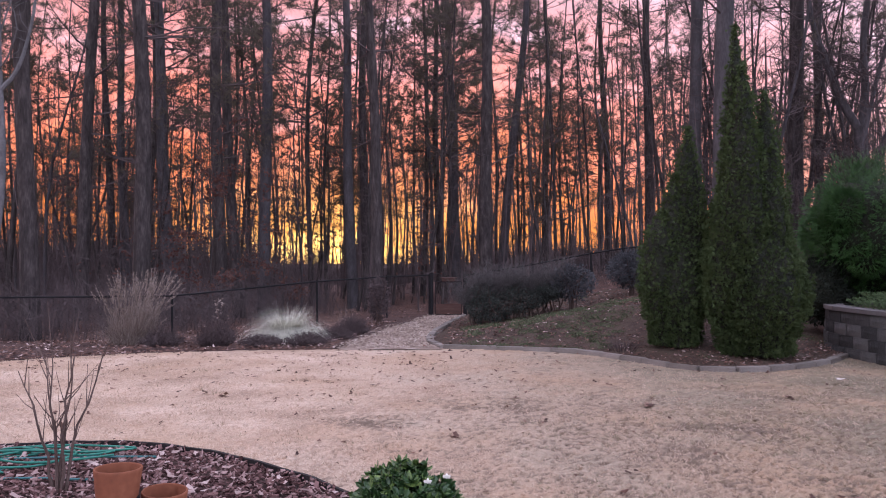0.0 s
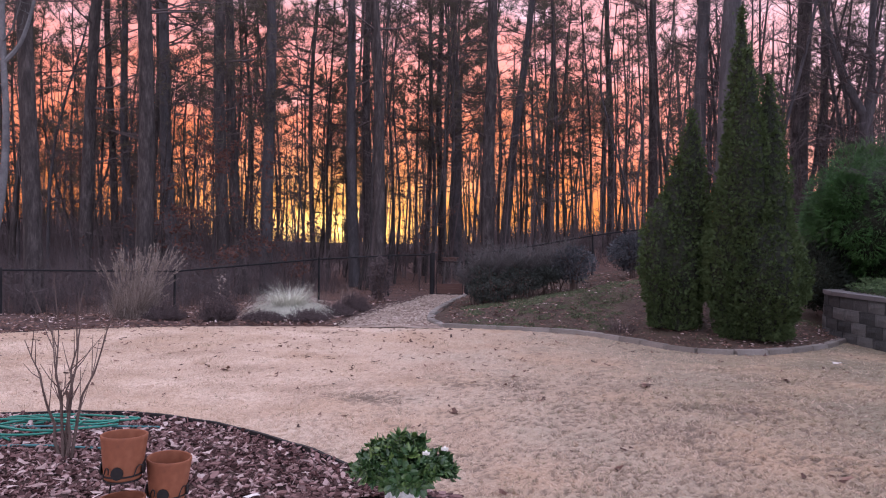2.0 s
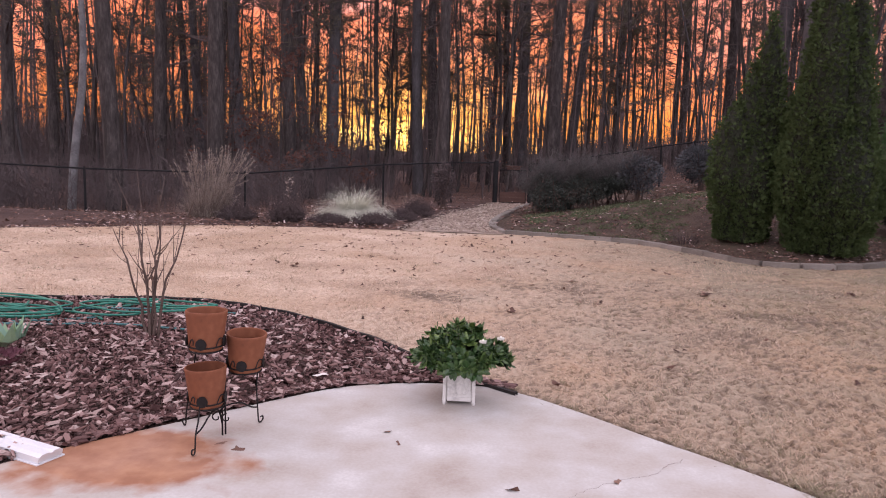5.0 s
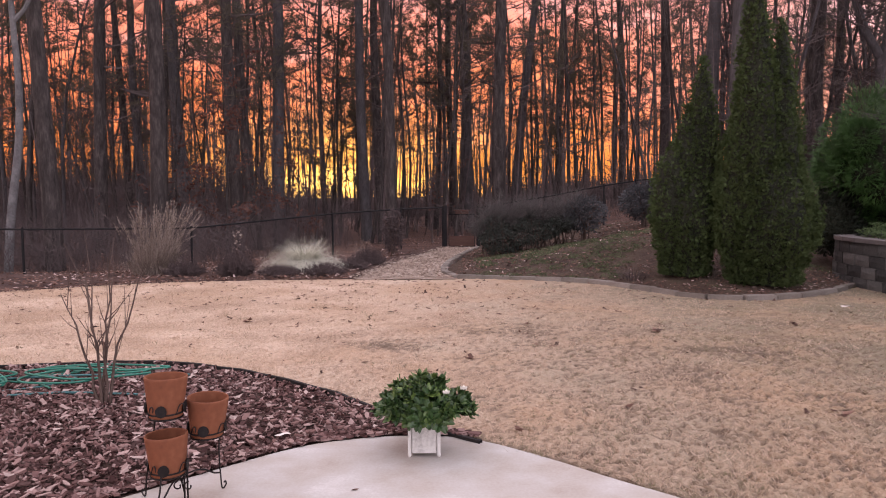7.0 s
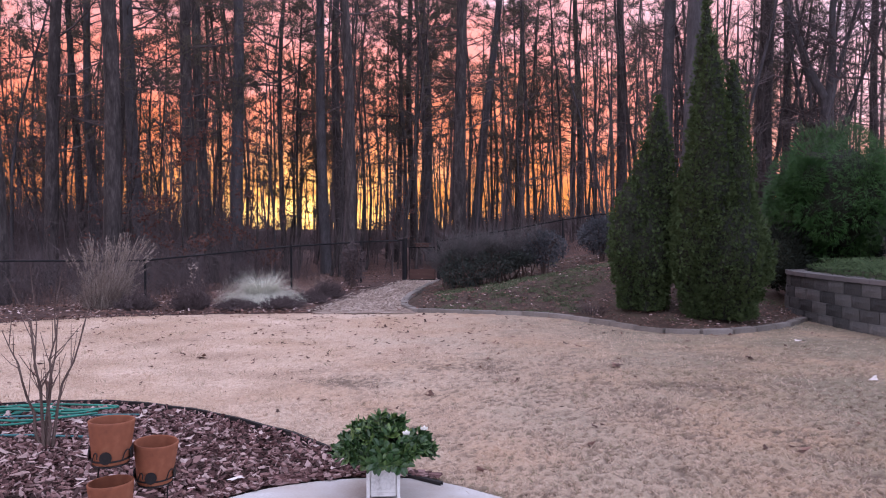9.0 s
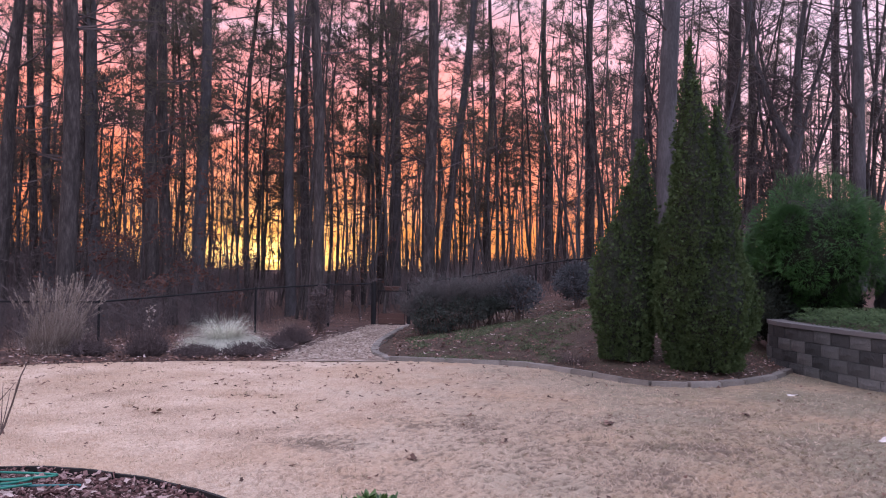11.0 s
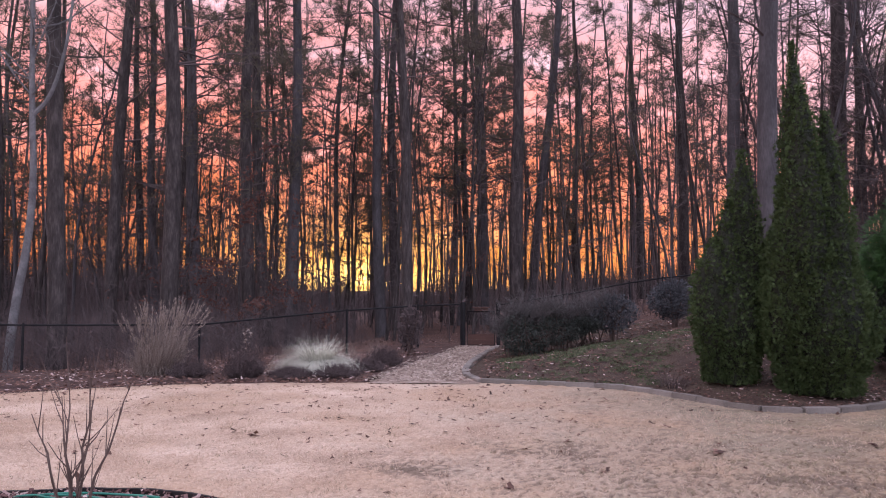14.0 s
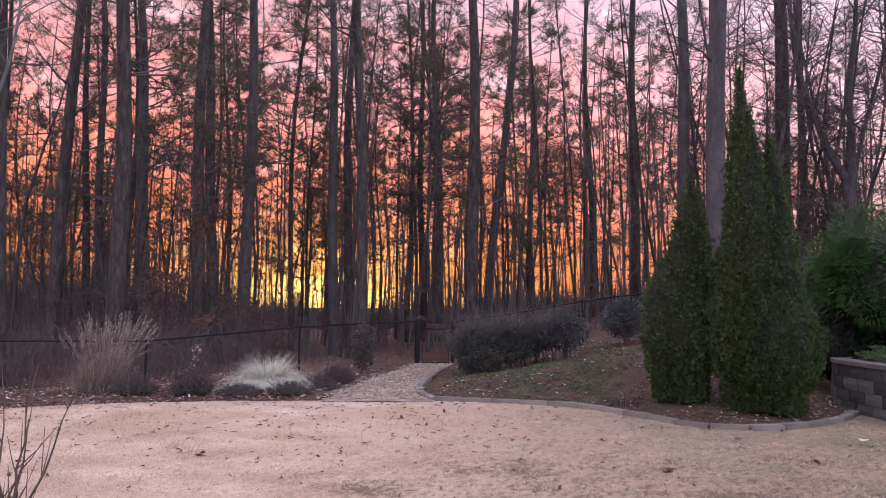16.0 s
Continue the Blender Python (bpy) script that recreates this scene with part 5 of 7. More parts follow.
def low_shrub(x, y, r, h, seed):
    rng = random.Random(seed)
    ob = thing("low_shrub", (x, y, land(x, y) + 0.02), "low dark twiggy shrub at the lawn edge", "shrub", "low dark shrubs in the far bed")
    g = Geo()
    for i in range(420):
        a = rng.uniform(0, 6.28)
        s = rng.random() ** 0.5
        o = Vector((math.cos(a) * s * r * 0.75, math.sin(a) * s * r * 0.75, 0))
        t = Vector((math.cos(a) * s * r * 0.35 + rng.gauss(0, 0.06), math.sin(a) * s * r * 0.35 + rng.gauss(0, 0.06), h * (1 - 0.7 * s * s) * rng.uniform(0.5, 1.15)))
        m = o + t * 0.55 + Vector((rng.gauss(0, 0.03), rng.gauss(0, 0.03), 0))
        g.tube([o, m, o + t], [0.005, 0.004, 0.002], 3)
        for k in range(8):
            q = o.lerp(m, rng.random()) if k < 3 else m.lerp(o + t, rng.random() * 1.1)
            dd = Vector((rng.gauss(0, 1), rng.gauss(0, 1), rng.gauss(0.3, 0.8))).normalized()
            g.blade(q, dd, dd.orthogonal().normalized(), rng.uniform(0.03, 0.09), 0.01)
    part("twig_growth", g, HEATHER, ob, kind="stuff")


for i, (x, y, r, h) in enumerate(((-4.95, 14.25, 0.48, 0.62), (-6.0, 14.2, 0.45, 0.4), (-4.05, 14.35, 0.5, 0.24), (-3.2, 14.5, 0.5, 0.28), (-2.85, 15.6, 0.45, 0.3), (-2.7, 16.8, 0.45, 0.5))):
    low_shrub(x, y, r * 0.8, h * 0.9, 70 + i)


def pale_sapling():
    rng = random.Random(77)
    ob = thing("sapling", (-5.42, 15.6, land(-5.42, 15.6)), "thin sapling with a few yellowed leaves", "sapling")
    st, lf = Geo(), Geo()
    pts = [Vector((0.03 * math.sin(i), 0, i * 0.18)) for i in range(6)]
    st.tube(pts, [0.012, 0.011, 0.01, 0.008, 0.006, 0.004], 5)
    for i in range(46):
        p = Vector((rng.gauss(0, 0.09), rng.gauss(0, 0.09), rng.uniform(0.4, 0.95)))
        d = Vector((rng.gauss(0, 1), rng.gauss(0, 1), rng.gauss(-0.2, 0.7))).normalized()
        lf.leaf(p, d, d.orthogonal().normalized(), 0.065, 0.03, 0.1)
    part("stem", st, STEM, ob)
    part("leaves", lf, PLUME, ob)


pale_sapling()


# ---- fence and gate ----
def fence(name, line, label, tall=1.21, rise=0.0):
    ob = thing(name, (line[0][0], line[0][1], 0), label, "fence")
    inv = ob.matrix_basis.inverted()

    def add(n, g, m, lab="", kind=""):
        o = part(n, g, m, ob, lab, kind=kind)
        o.matrix_parent_inverse = inv
    pts = [Vector((x, y, land(x, y))) for x, y in line]
    wire = Geo()
    for a, b in zip(pts, pts[1:]):
        n = max(1, round((b - a).length / 3.2))
        for i in range(n):
            p, q = a.lerp(b, i / n), a.lerp(b, (i + 1) / n)
            p.z, q.z = land(p.x, p.y), land(q.x, q.y)
            tp, tq = (tall + rise * smooth(-8.5, -3, e.x) for e in (p, q))
            post = Geo()
            post.tube([p - Vector((0, 0, 0.1)), p + Vector((0, 0, tp + 0.03)), p + Vector((0, 0, tp + 0.06))], [0.028, 0.028, 0.012], 8, True)
            add("post", post, FENCE_BLACK)
            rail = Geo()
            rail.tube([p + Vector((0, 0, tp)), q + Vector((0, 0, tq))], [0.021, 0.021], 6, True)
            add("top_rail", rail, FENCE_BLACK)
            ln = (q - p).length
            m = int(ln / 0.11)
            for j in range(-11, m + 1):
                for sgn in (1, -1):
                    t0, t1 = j / m, (j + 11) / m
                    z0, z1 = (0.02, tall - 0.01) if sgn == 1 else (tall - 0.01, 0.02)
                    lo, hi = max(0, t0), min(1, t1)
                    if hi <= lo:
                        continue
                    f0, f1 = (lo - t0) / (t1 - t0), (hi - t0) / (t1 - t0)
                    u, v = p.lerp(q, lo), p.lerp(q, hi)
                    u.z += (z0 + (z1 - z0) * f0) * (tp + (tq - tp) * lo) / tall
                    v.z += (z0 + (z1 - z0) * f1) * (tp + (tq - tp) * hi) / tall
                    wire.tube([u, v], [0.0011, 0.0011], 3)
    e = pts[-1]
    post = Geo()
    post.tube([e - Vector((0, 0, 0.1)), e + Vector((0, 0, 1.27))], [0.03, 0.03], 8, True)
    add("post", post, FENCE_BLACK)
    add("chain_link", wire, FENCE_BLACK, "black chain-link mesh", "stuff")


fence("fence", FENCE_L, "black chain-link fence with a thin top rail along the woods", 1.06, 0.17)
fence("fence", FENCE_R, "black chain-link fence climbing the bank")


def gate():
    ob = thing("gate", (-1.25, 22.42, land(-1.2, 22.4)), "closed black metal garden gate at the end of the path", "gate")

    def bar(n, a, b, r, m=FENCE_BLACK, lab=""):
        g = Geo()
        g.tube([Vector(a), Vector(b)], [r, r], 8, True)
        return part(n, g, m, ob, lab)
    bar("gate_post", (0, 0, -0.1), (0, 0, 1.3), 0.06)
    bar("gate_post", (1.04, 0, -0.1), (1.04, 0, 1.12), 0.06)
    for x in (0.12, 0.92):
        bar("upright", (x, 0, 0.02), (x, 0, 1.02), 0.012)
    for z in (0.03, 1.02):
        bar("crossbar", (0.12, 0, z), (0.92, 0, z), 0.018)
    for i in range(2):
        g = Geo()
        g.box((0.52, -0.03, 0.115 + 0.155 * i), 0.78, 0.025, 0.15, 0.0, 0.004, random.Random(i))
        part("board", g, RUST_WOOD, ob, "reddish-brown board")
    tray = thing("bird_feeder", (-0.72, 22.4, land(-0.7, 22.4) + 1.04), "shallow brown tray feeder fixed on top of the gate", "bird feeder")
    g = Geo()
    g.box((0, 0, 0.05), 0.4, 0.25, 0.09)
    part("tray", g, RUST_WOOD, tray)
    g = Geo()
    g.box((0, 0, 0.11), 0.52, 0.34, 0.03)
    part("lid", g, RUST_WOOD, tray)


gate()
# ---- near things ----
Z0 = 0.014


def hollow_pot(parent_name, x, y, z, r, h, tilt, seed):
    rng = random.Random(seed)
    ob = thing("flower_pot", (x, y, z), "empty terracotta flower pot standing in an iron ring", "flower pot", "terracotta pots on the plant stand")
    ob.matrix_basis = pose(x, y, z, tilt[0], tilt[1], 0)
    g = Geo()
    prof = [(0, 0), (r * 0.74, 0), (r * 0.77, 0.01), (r * 0.965, h * 0.93), (r * 0.975, h * 0.985), (r * 0.955, h), (r * 0.9, h), (r * 0.885, h * 0.98), (r * 0.8, h * 0.4)]
    n = 40
    for rr, zz in prof:
        for s in range(n):
            a = 2 * math.pi * s / n
            g.v.append((rr * math.cos(a), rr * math.sin(a), zz))
    for i in range(len(prof) - 1):
        for s in range(n):
            s2 = (s + 1) % n
            g.f.append((i * n + s, i * n + s2, (i + 1) * n + s2, (i + 1) * n + s))
    part("pot", g, TERRA, ob, smooth=True)
    g = Geo()
    g.poly(*[Vector((r * 0.81 * math.cos(2 * math.pi * s / 24), r * 0.81 * math.sin(2 * math.pi * s / 24), h * 0.42)) for s in range(24)])
    part("soil", g, SOIL, ob, "dry brown soil")


# pots: x, y, height of the base, of the three rings
POTS = [(-1.405, 3.475, 0.485), (-1.25, 3.61, 0.345), (-1.39, 3.45, 0.195)]


def plant_stand():
    ob = thing("plant_stand", (-1.34, 3.55, Z0), "black wrought-iron stand with three leaf-trimmed rings and curled feet", "plant stand")
    inv = ob.matrix_basis.inverted()

    def add(n, g, lab="", to=None):
        o = part(n, g, IRON, to or ob, lab, smooth=True)
        if to is None:
            o.matrix_parent_inverse = inv
        return o

    def rod(pts, r=0.005, n="rod", to=None):
        g = Geo()
        p = rounded(pts, 2)
        g.tube(p, [r] * len(p), 6, True)
        add(n, g, "", to)

    def scroll(c, ax, r, flip):
        out = []
        for i in range(12):
            a = 0.5 * math.pi * flip + i * 0.48 * flip
            q = r * (1 - i / 16)
            out.append(Vector(c) + Vector((ax[0] * math.cos(a) * q, ax[1] * math.cos(a) * q, math.sin(a) * q * flip)))
        return out
    for px, py, pz in POTS:
        for zr, rr in ((pz + 0.005, 0.083), (pz + 0.03, 0.088)):
            g = Geo()
            ring = [Vector((px + rr * math.cos(2 * math.pi * i / 28), py + rr * math.sin(2 * math.pi * i / 28), zr)) for i in range(29)]
            g.tube(ring, [0.0045] * 29, 6)
            ring_part = add("ring", g)
        for sgn in (0, 1):
            a = sgn * math.pi / 2 + 0.4
            rod([(px + 0.083 * math.cos(a), py + 0.083 * math.sin(a), pz), (px, py, pz - 0.004), (px - 0.083 * math.cos(a), py - 0.083 * math.sin(a), pz)], 0.0035, "cross_bar", ring_part)
        for k in range(8):
            a = 2 * math.pi * k / 8 + 0.2
            o = Vector((math.cos(a), math.sin(a), 0))
            c = Vector((px, py, pz + 0.03)) + o * 0.094
            t = Vector((-o.y, o.x, 0))
            if k % 2 == 0:
                g = Geo()
                v = [c + t * (0.028 * math.cos(2 * math.pi * i / 12)) + Vector((0, 0, 0.022 + 0.03 * math.sin(2 * math.pi * i / 12))) for i in range(12)]
                g.poly(*[q + o * 0.003 for q in v])
                g.poly(*[q - o * 0.003 for q in reversed(v)])
                for i in range(12):
                    j = (i + 1) % 12
                    g.poly(v[i] + o * 0.003, v[i] - o * 0.003, v[j] - o * 0.003, v[j] + o * 0.003)
                add("iron_leaf", g, "flat rounded iron leaf", ring_part)
            else:
                rod([c, c + t * 0.02 + Vector((0, 0, 0.05)), c + t * 0.045 + Vector((0, 0, 0.045)), c + t * 0.04 + Vector((0, 0, 0.02))], 0.003, "iron_curl", ring_part)
    # legs with curled feet
    def leg(px, py, pz, ax, ay, fx=None, fy=None):
        x, y = px + ax * 0.088, py + ay * 0.088
        top_x, top_y = x, y
        if fx is not None:
            x, y = fx - ax * 0.04, fy - ay * 0.04
        pts = [(top_x, top_y, pz + 0.03), (top_x + ax * 0.012, top_y + ay * 0.012, pz - 0.02), ((x + top_x) / 2, (y + top_y) / 2, pz * 0.5 + 0.06), (x + ax * 0.01, y + ay * 0.01, Z0 + 0.1), (x + ax * 0.015, y + ay * 0.015, Z0 + 0.03)]
        e = (x + ax * 0.04, y + ay * 0.04, Z0 + 0.006)
        pts += [(x + ax * 0.022, y + ay * 0.022, Z0 + 0.006), e, (x + ax * 0.058, y + ay * 0.058, Z0 + 0.02), (x + ax * 0.05, y + ay * 0.05, Z0 + 0.04), (x + ax * 0.036, y + ay * 0.036, Z0 + 0.034)]
        rod(pts, 0.0042, "leg")
    a, b, c = POTS
    leg(*a, -0.82, 0.57, -1.6, 3.6)
    leg(*b, 0.3, 0.95)
    leg(*c, 0.05, -1.0, -1.36, 3.235)
    hub = (-1.39, 3.52)
    g = Geo()
    g.tube([Vector((hub[0] + 0.05, hub[1], Z0)), Vector((hub[0] + 0.05, hub[1], 0.36))], [0.005, 0.0045], 6, True)
    add("centre_post", g)
    g = Geo()
    g.tube([Vector((hub[0] + 0.06, hub[1] + 0.015, Z0)), Vector((hub[0] + 0.06, hub[1] + 0.015, 0.3))], [0.005, 0.0045], 6, True)
    add("centre_post", g)
    for (x1, y1) in ((b[0] + 0.03, b[1] + 0.09), (-1.363, 3.285), (-1.575, 3.58)):
        mx, my = (hub[0] + 0.05 + x1) / 2, (hub[1] + y1) / 2
        rod([(x1, y1, Z0 + 0.1), (mx * 0.4 + x1 * 0.6, my * 0.4 + y1 * 0.6, Z0 + 0.11), (mx, my, Z0 + 0.16), (hub[0] + 0.03, hub[1], Z0 + 0.15), (hub[0] + 0.05, hub[1], Z0 + 0.06)], 0.0045, "brace")
    for sg in (-1, 1):
        rod(scroll((hub[0] + 0.05 + 0.028 * sg, hub[1] - 0.01, Z0 + 0.1), (1, 0.2), 0.026, sg), 0.004, "scroll")
    for i, (px, py, pz) in enumerate(POTS):
        hollow_pot("pot", px, py, pz + 0.006, 0.108, 0.205, ((-2, 1), (1.5, 3.5), (-1, -2))[i], i)


plant_stand()


def planter():
    x, y = -0.178, 4.355
    ob = thing("planter", (x, y, Z0), "small square white weathered wooden planter on four feet", "planter")
    ob.matrix_basis = pose(x, y, Z0, 0, 0, 5)
    w, h = 0.178, 0.185
    for sx, sy, rot in ((0, -1, 0), (0, 1, 0), (-1, 0, 1), (1, 0, 1)):
        g = Geo()
        n0 = len(g.v)
        g.box((sx * (w / 2 - 0.008), sy * (w / 2 - 0.008), 0.02 + h / 2), w - 0.03 if not rot else 0.012, 0.012 if not rot else w - 0.03, h - 0.01)
        panel = part("panel", g, WHITE_WOOD, ob)
        for k in range(3):
            g = Geo()
            loop = []
            for i in range(17):
                an = 2 * math.pi * i / 16
                u = ((k - 1) * 0.034 + 0.02 * math.cos(an)) if k != 1 else 0.026 * math.cos(an)
                v = 0.02 + h / 2 + (0.03 if k != 1 else 0.055) * math.sin(an) - (0.02 if k != 1 else 0.0)
                o = w / 2 - 0.001
                loop.append(Vector((u if not rot else sx * o, sy * o if not rot else u, v)))
            g.tube(loop, [0.003] * 17, 5)
            part("relief", g, WHITE_WOOD, panel)
        for zz in (0.035, h + 0.008):
            g = Geo()
            g.box((sx * (w / 2 - 0.004), sy * (w / 2 - 0.004), zz), w - 0.034 if not rot else 0.014, 0.014 if not rot else w - 0.034, 0.024)
            part("rail", g, WHITE_WOOD, ob)
    for sx in (-1, 1):
        for sy in (-1, 1):
            g = Geo()
            g.box((sx * w / 2, sy * w / 2, 0.02 + h / 2), 0.02, 0.02, h)
            part("corner_post", g, WHITE_WOOD, ob)
            g = Geo()
            g.tube([Vector((sx * w / 2, sy * w / 2, 0)), Vector((sx * w / 2, sy * w / 2, 0.012)), Vector((sx * w / 2, sy * w / 2, 0.024))], [0.008, 0.013, 0.009], 8, True)
            part("foot", g, WHITE_WOOD, ob)
    g = Geo()
    g.box((0, 0, 0.1 + 0.05), w - 0.03, w - 0.03, 0.1)
    part("soil", g, SOIL, ob)
    rng = random.Random(91)
    pl = thing("gardenia", (x, y, Z0 + 0.19), "bushy glossy green gardenia with two white flowers in a planter", "potted plant")
    st, lf, young = Geo(), Geo(), Geo()
    for i in range(112):
        a = rng.uniform(0, 6.28)
        s = rng.random() ** 0.55
        el = 1 - s * 0.95
        tip = Vector((math.cos(a) * 0.31 * s, math.sin(a) * 0.26 * s, 0.05 + 0.19 * el ** 0.8 + 0.05 * rng.random() - 0.03 * s + 0.085 * noise.noise(Vector((math.cos(a) * 2.2, math.sin(a) * 2.2, s * 2)))))
        if tip.x > 0.2:
            tip.z += 0.05
        base = Vector((tip.x * 0.15, tip.y * 0.15, 0.0))
        mid = base.lerp(tip, 0.55) + Vector((0, 0, 0.03))
        st.tube([base, mid, tip], [0.005, 0.004, 0.003], 4)
        axis = (tip - mid).normalized()
        for k in range(6):
            an = k * 1.05 + i
            u = axis.orthogonal().normalized()
            v = axis.cross(u)
            d = (axis * rng.uniform(0.35, 0.8) + u * math.cos(an) + v * math.sin(an)).normalized()
            (young if k < 4 and tip.z > 0.17 else lf).oval(tip, d, d.cross(axis).normalized(), rng.uniform(0.045, 0.075), rng.uniform(0.026, 0.038), 0.12)
        for k in range(15):
            f = rng.random() ** 0.6
            p = mid.lerp(tip, f)
            d = (axis * (0.35 + 0.5 * f) + Vector((rng.gauss(0, 0.65), rng.gauss(0, 0.65), rng.gauss(0.05, 0.45)))).normalized()
            lf.oval(p, d, d.cross(Vector((rng.gauss(0, 0.3), rng.gauss(0, 0.3), 1))).normalized(), rng.uniform(0.04, 0.072), rng.uniform(0.024, 0.036), rng.uniform(-0.05, 0.12))
    part("stem_growth", st, STEM, pl, kind="stuff")
    part("leaf_growth", lf, GARD, pl, kind="stuff")
    part("young_leaf_growth", young, GARD_YOUNG, pl, "fresh yellow-green leaves", kind="stuff")
    for c in (Vector((0.25, -0.14, 0.245)), Vector((0.15, -0.2, 0.235))):
        heart = Geo()
        heart.tube([c, c + Vector((0, -0.008, 0.012))], [0.006, 0.004], 8, True)
        flower = part("flower", heart, PETAL, pl, "white flower")
        for k in range(9):
            fl = Geo()
            a = k * 0.78
            d = Vector((math.cos(a), math.sin(a) * 0.6 - 0.4, 0.5 + 0.35 * (k > 5))).normalized()
            fl.leaf(c, d, d.cross(Vector((0.2, 0.9, 0.3))).normalized(), 0.027, 0.021, 0.15)
            part("petal", fl, PETAL, flower)


planter()


def stem_shrub():
    rng = random.Random(17)
    ob = thing("bare_shrub", (-2.73, 5.24, 0.02), "leafless multi-stemmed shrub growing from the mulch", "shrub")
    for i, (dx, dy, h) in enumerate(((-0.3, 0.0, 0.85), (-0.14, 0.1, 1.02), (-0.05, -0.1, 0.98), (0.06, 0.05, 1.12), (0.12, -0.05, 0.95), (0.33, 0.05, 1.08))):
        g = Geo()
        pts, rs = [Vector((dx * 0.12, dy * 0.2, 0))], [0.013]
        for s in range(1, 8):
            t = s / 7
            pts.append(Vector((dx * (0.12 + 0.88 * t ** 1.3) + rng.gauss(0, 0.012), dy * t + rng.gauss(0, 0.012), h * t)))
            rs.append(0.013 * (1 - 0.8 * t))
        g.tube(pts, rs, 6)
        for k in range(7):
            b = pts[2 + k % 5].lerp(pts[3 + k % 5], rng.random())
            d = Vector((rng.gauss(dx, 0.5), rng.gauss(0, 0.4), 1.1)).normalized()
            l = rng.uniform(0.1, 0.34)
            g.tube([b, b + d * l * 0.5, b + d * l + Vector((0, 0, 0.03))], [0.005, 0.0035, 0.002], 4)
        part("stem", g, STEM, ob)
    g = Geo()
    d = Vector((0.3, -0.5, -0.8)).normalized()
    g.leaf(Vector((0.03, -0.03, 0.5)), d, d.orthogonal().normalized(), 0.06, 0.035, 0.1)
    part("dead_leaf", g, DEAD_LEAF, ob)


stem_shrub()


def hose(name, mat, runs, label):
    ob = thing(name, (runs[0][0][0], runs[0][0][1], 0.03), label, "garden hose", "garden hoses in the mulch")
    inv = ob.matrix_basis.inverted()
    for r in runs:
        p = rounded([Vector(q) for q in r], 3)
        g = Geo()
        g.tube(p, [0.0095] * len(p), 7, True)
        o = part("hose_length", g, mat, ob, smooth=True)
        o.matrix_parent_inverse = inv


def hoses():
    rng = random.Random(23)
    runs = []
    for cx, cy, rx, ry, n in ((-4.7, 5.65, 0.85, 0.34, 6), (-3.4, 6.0, 0.45, 0.22, 4)):
        pts = []
        for k in range(n):
            ox, oy, sx, sy = rng.gauss(0, 0.2), rng.gauss(0, 0.09), rng.uniform(0.6, 1.2), rng.uniform(0.45, 1.25)
            for i in range(8):
                a = i * 2 * math.pi / 8 + k * 0.3
                pts.append((cx + ox + rx * sx * math.cos(a) + rng.gauss(0, 0.05), cy + oy + ry * sy * math.sin(a) + rng.gauss(0, 0.04), 0.05 + 0.012 * k + 0.015 * rng.random()))
        runs.append(pts)
    runs.append([(-4.0, 5.6, 0.06), (-3.9, 5.8, 0.05), (-3.7, 5.95, 0.05), (-3.4, 6.05, 0.06)])
    hose("garden_hose", HOSE, runs, "loosely coiled green garden hose lying on the mulch")
    runs = [[(-6.0, 4.9, 0.05), (-5.0, 5.15, 0.05), (-3.9, 5.2, 0.05), (-3.2, 5.45, 0.05), (-2.75, 5.42, 0.05), (-2.4, 5.4, 0.05)],
            [(-4.6, 5.6, 0.06), (-4.0, 5.75, 0.06), (-3.4, 5.95, 0.06), (-2.8, 6.0, 0.06), (-2.4, 6.05, 0.05)],
            [(-4.0, 5.3, 0.05), (-3.55, 5.5, 0.05), (-3.3, 5.75, 0.05), (-3.35, 5.9, 0.05)]]
    hose("garden_hose", HOSE_BLUE, runs, "faded teal garden hose trailing across the mulch")


hoses()


def downspout():
    ob = thing("downspout_end", (-2.0, 3.16, 0.05), "white metal downspout extension lying at the patio edge", "downspout")
    ob.matrix_basis = pose(-1.98, 3.05, 0.02, 0, 0, -17) @ Matrix.Diagonal((1, 1.15, 0.62, 1))
    prof = [(-0.055, 0), (-0.055, 0.05), (-0.04, 0.07), (-0.012, 0.07), (-0.006, 0.06), (0.006, 0.06), (0.012, 0.07), (0.04, 0.07), (0.055, 0.05), (0.055, 0)]
    g = Geo()
    k = len(prof)
    for x in (0.0, -0.012, -1.2):
        for py, pz in prof:
            g.v.append((x - 0.25 * (0.07 - pz) * (x > -1), py, pz))
    for i in range(2):
        for j in range(k):
            j2 = (j + 1) % k
            g.f.append((i * k + j, (i + 1) * k + j, (i + 1) * k + j2, i * k + j2))
    g.f.append(tuple(range(k)))
    g.f.append(tuple(reversed(range(2 * k, 3 * k))))
    part("channel", g, WHITE_METAL, ob)
    g = Geo()
    g.box((-0.62, 0.0, -0.008), 1.22, 0.13, 0.014)
    part("base", g, WHITE_METAL, ob)


downspout()


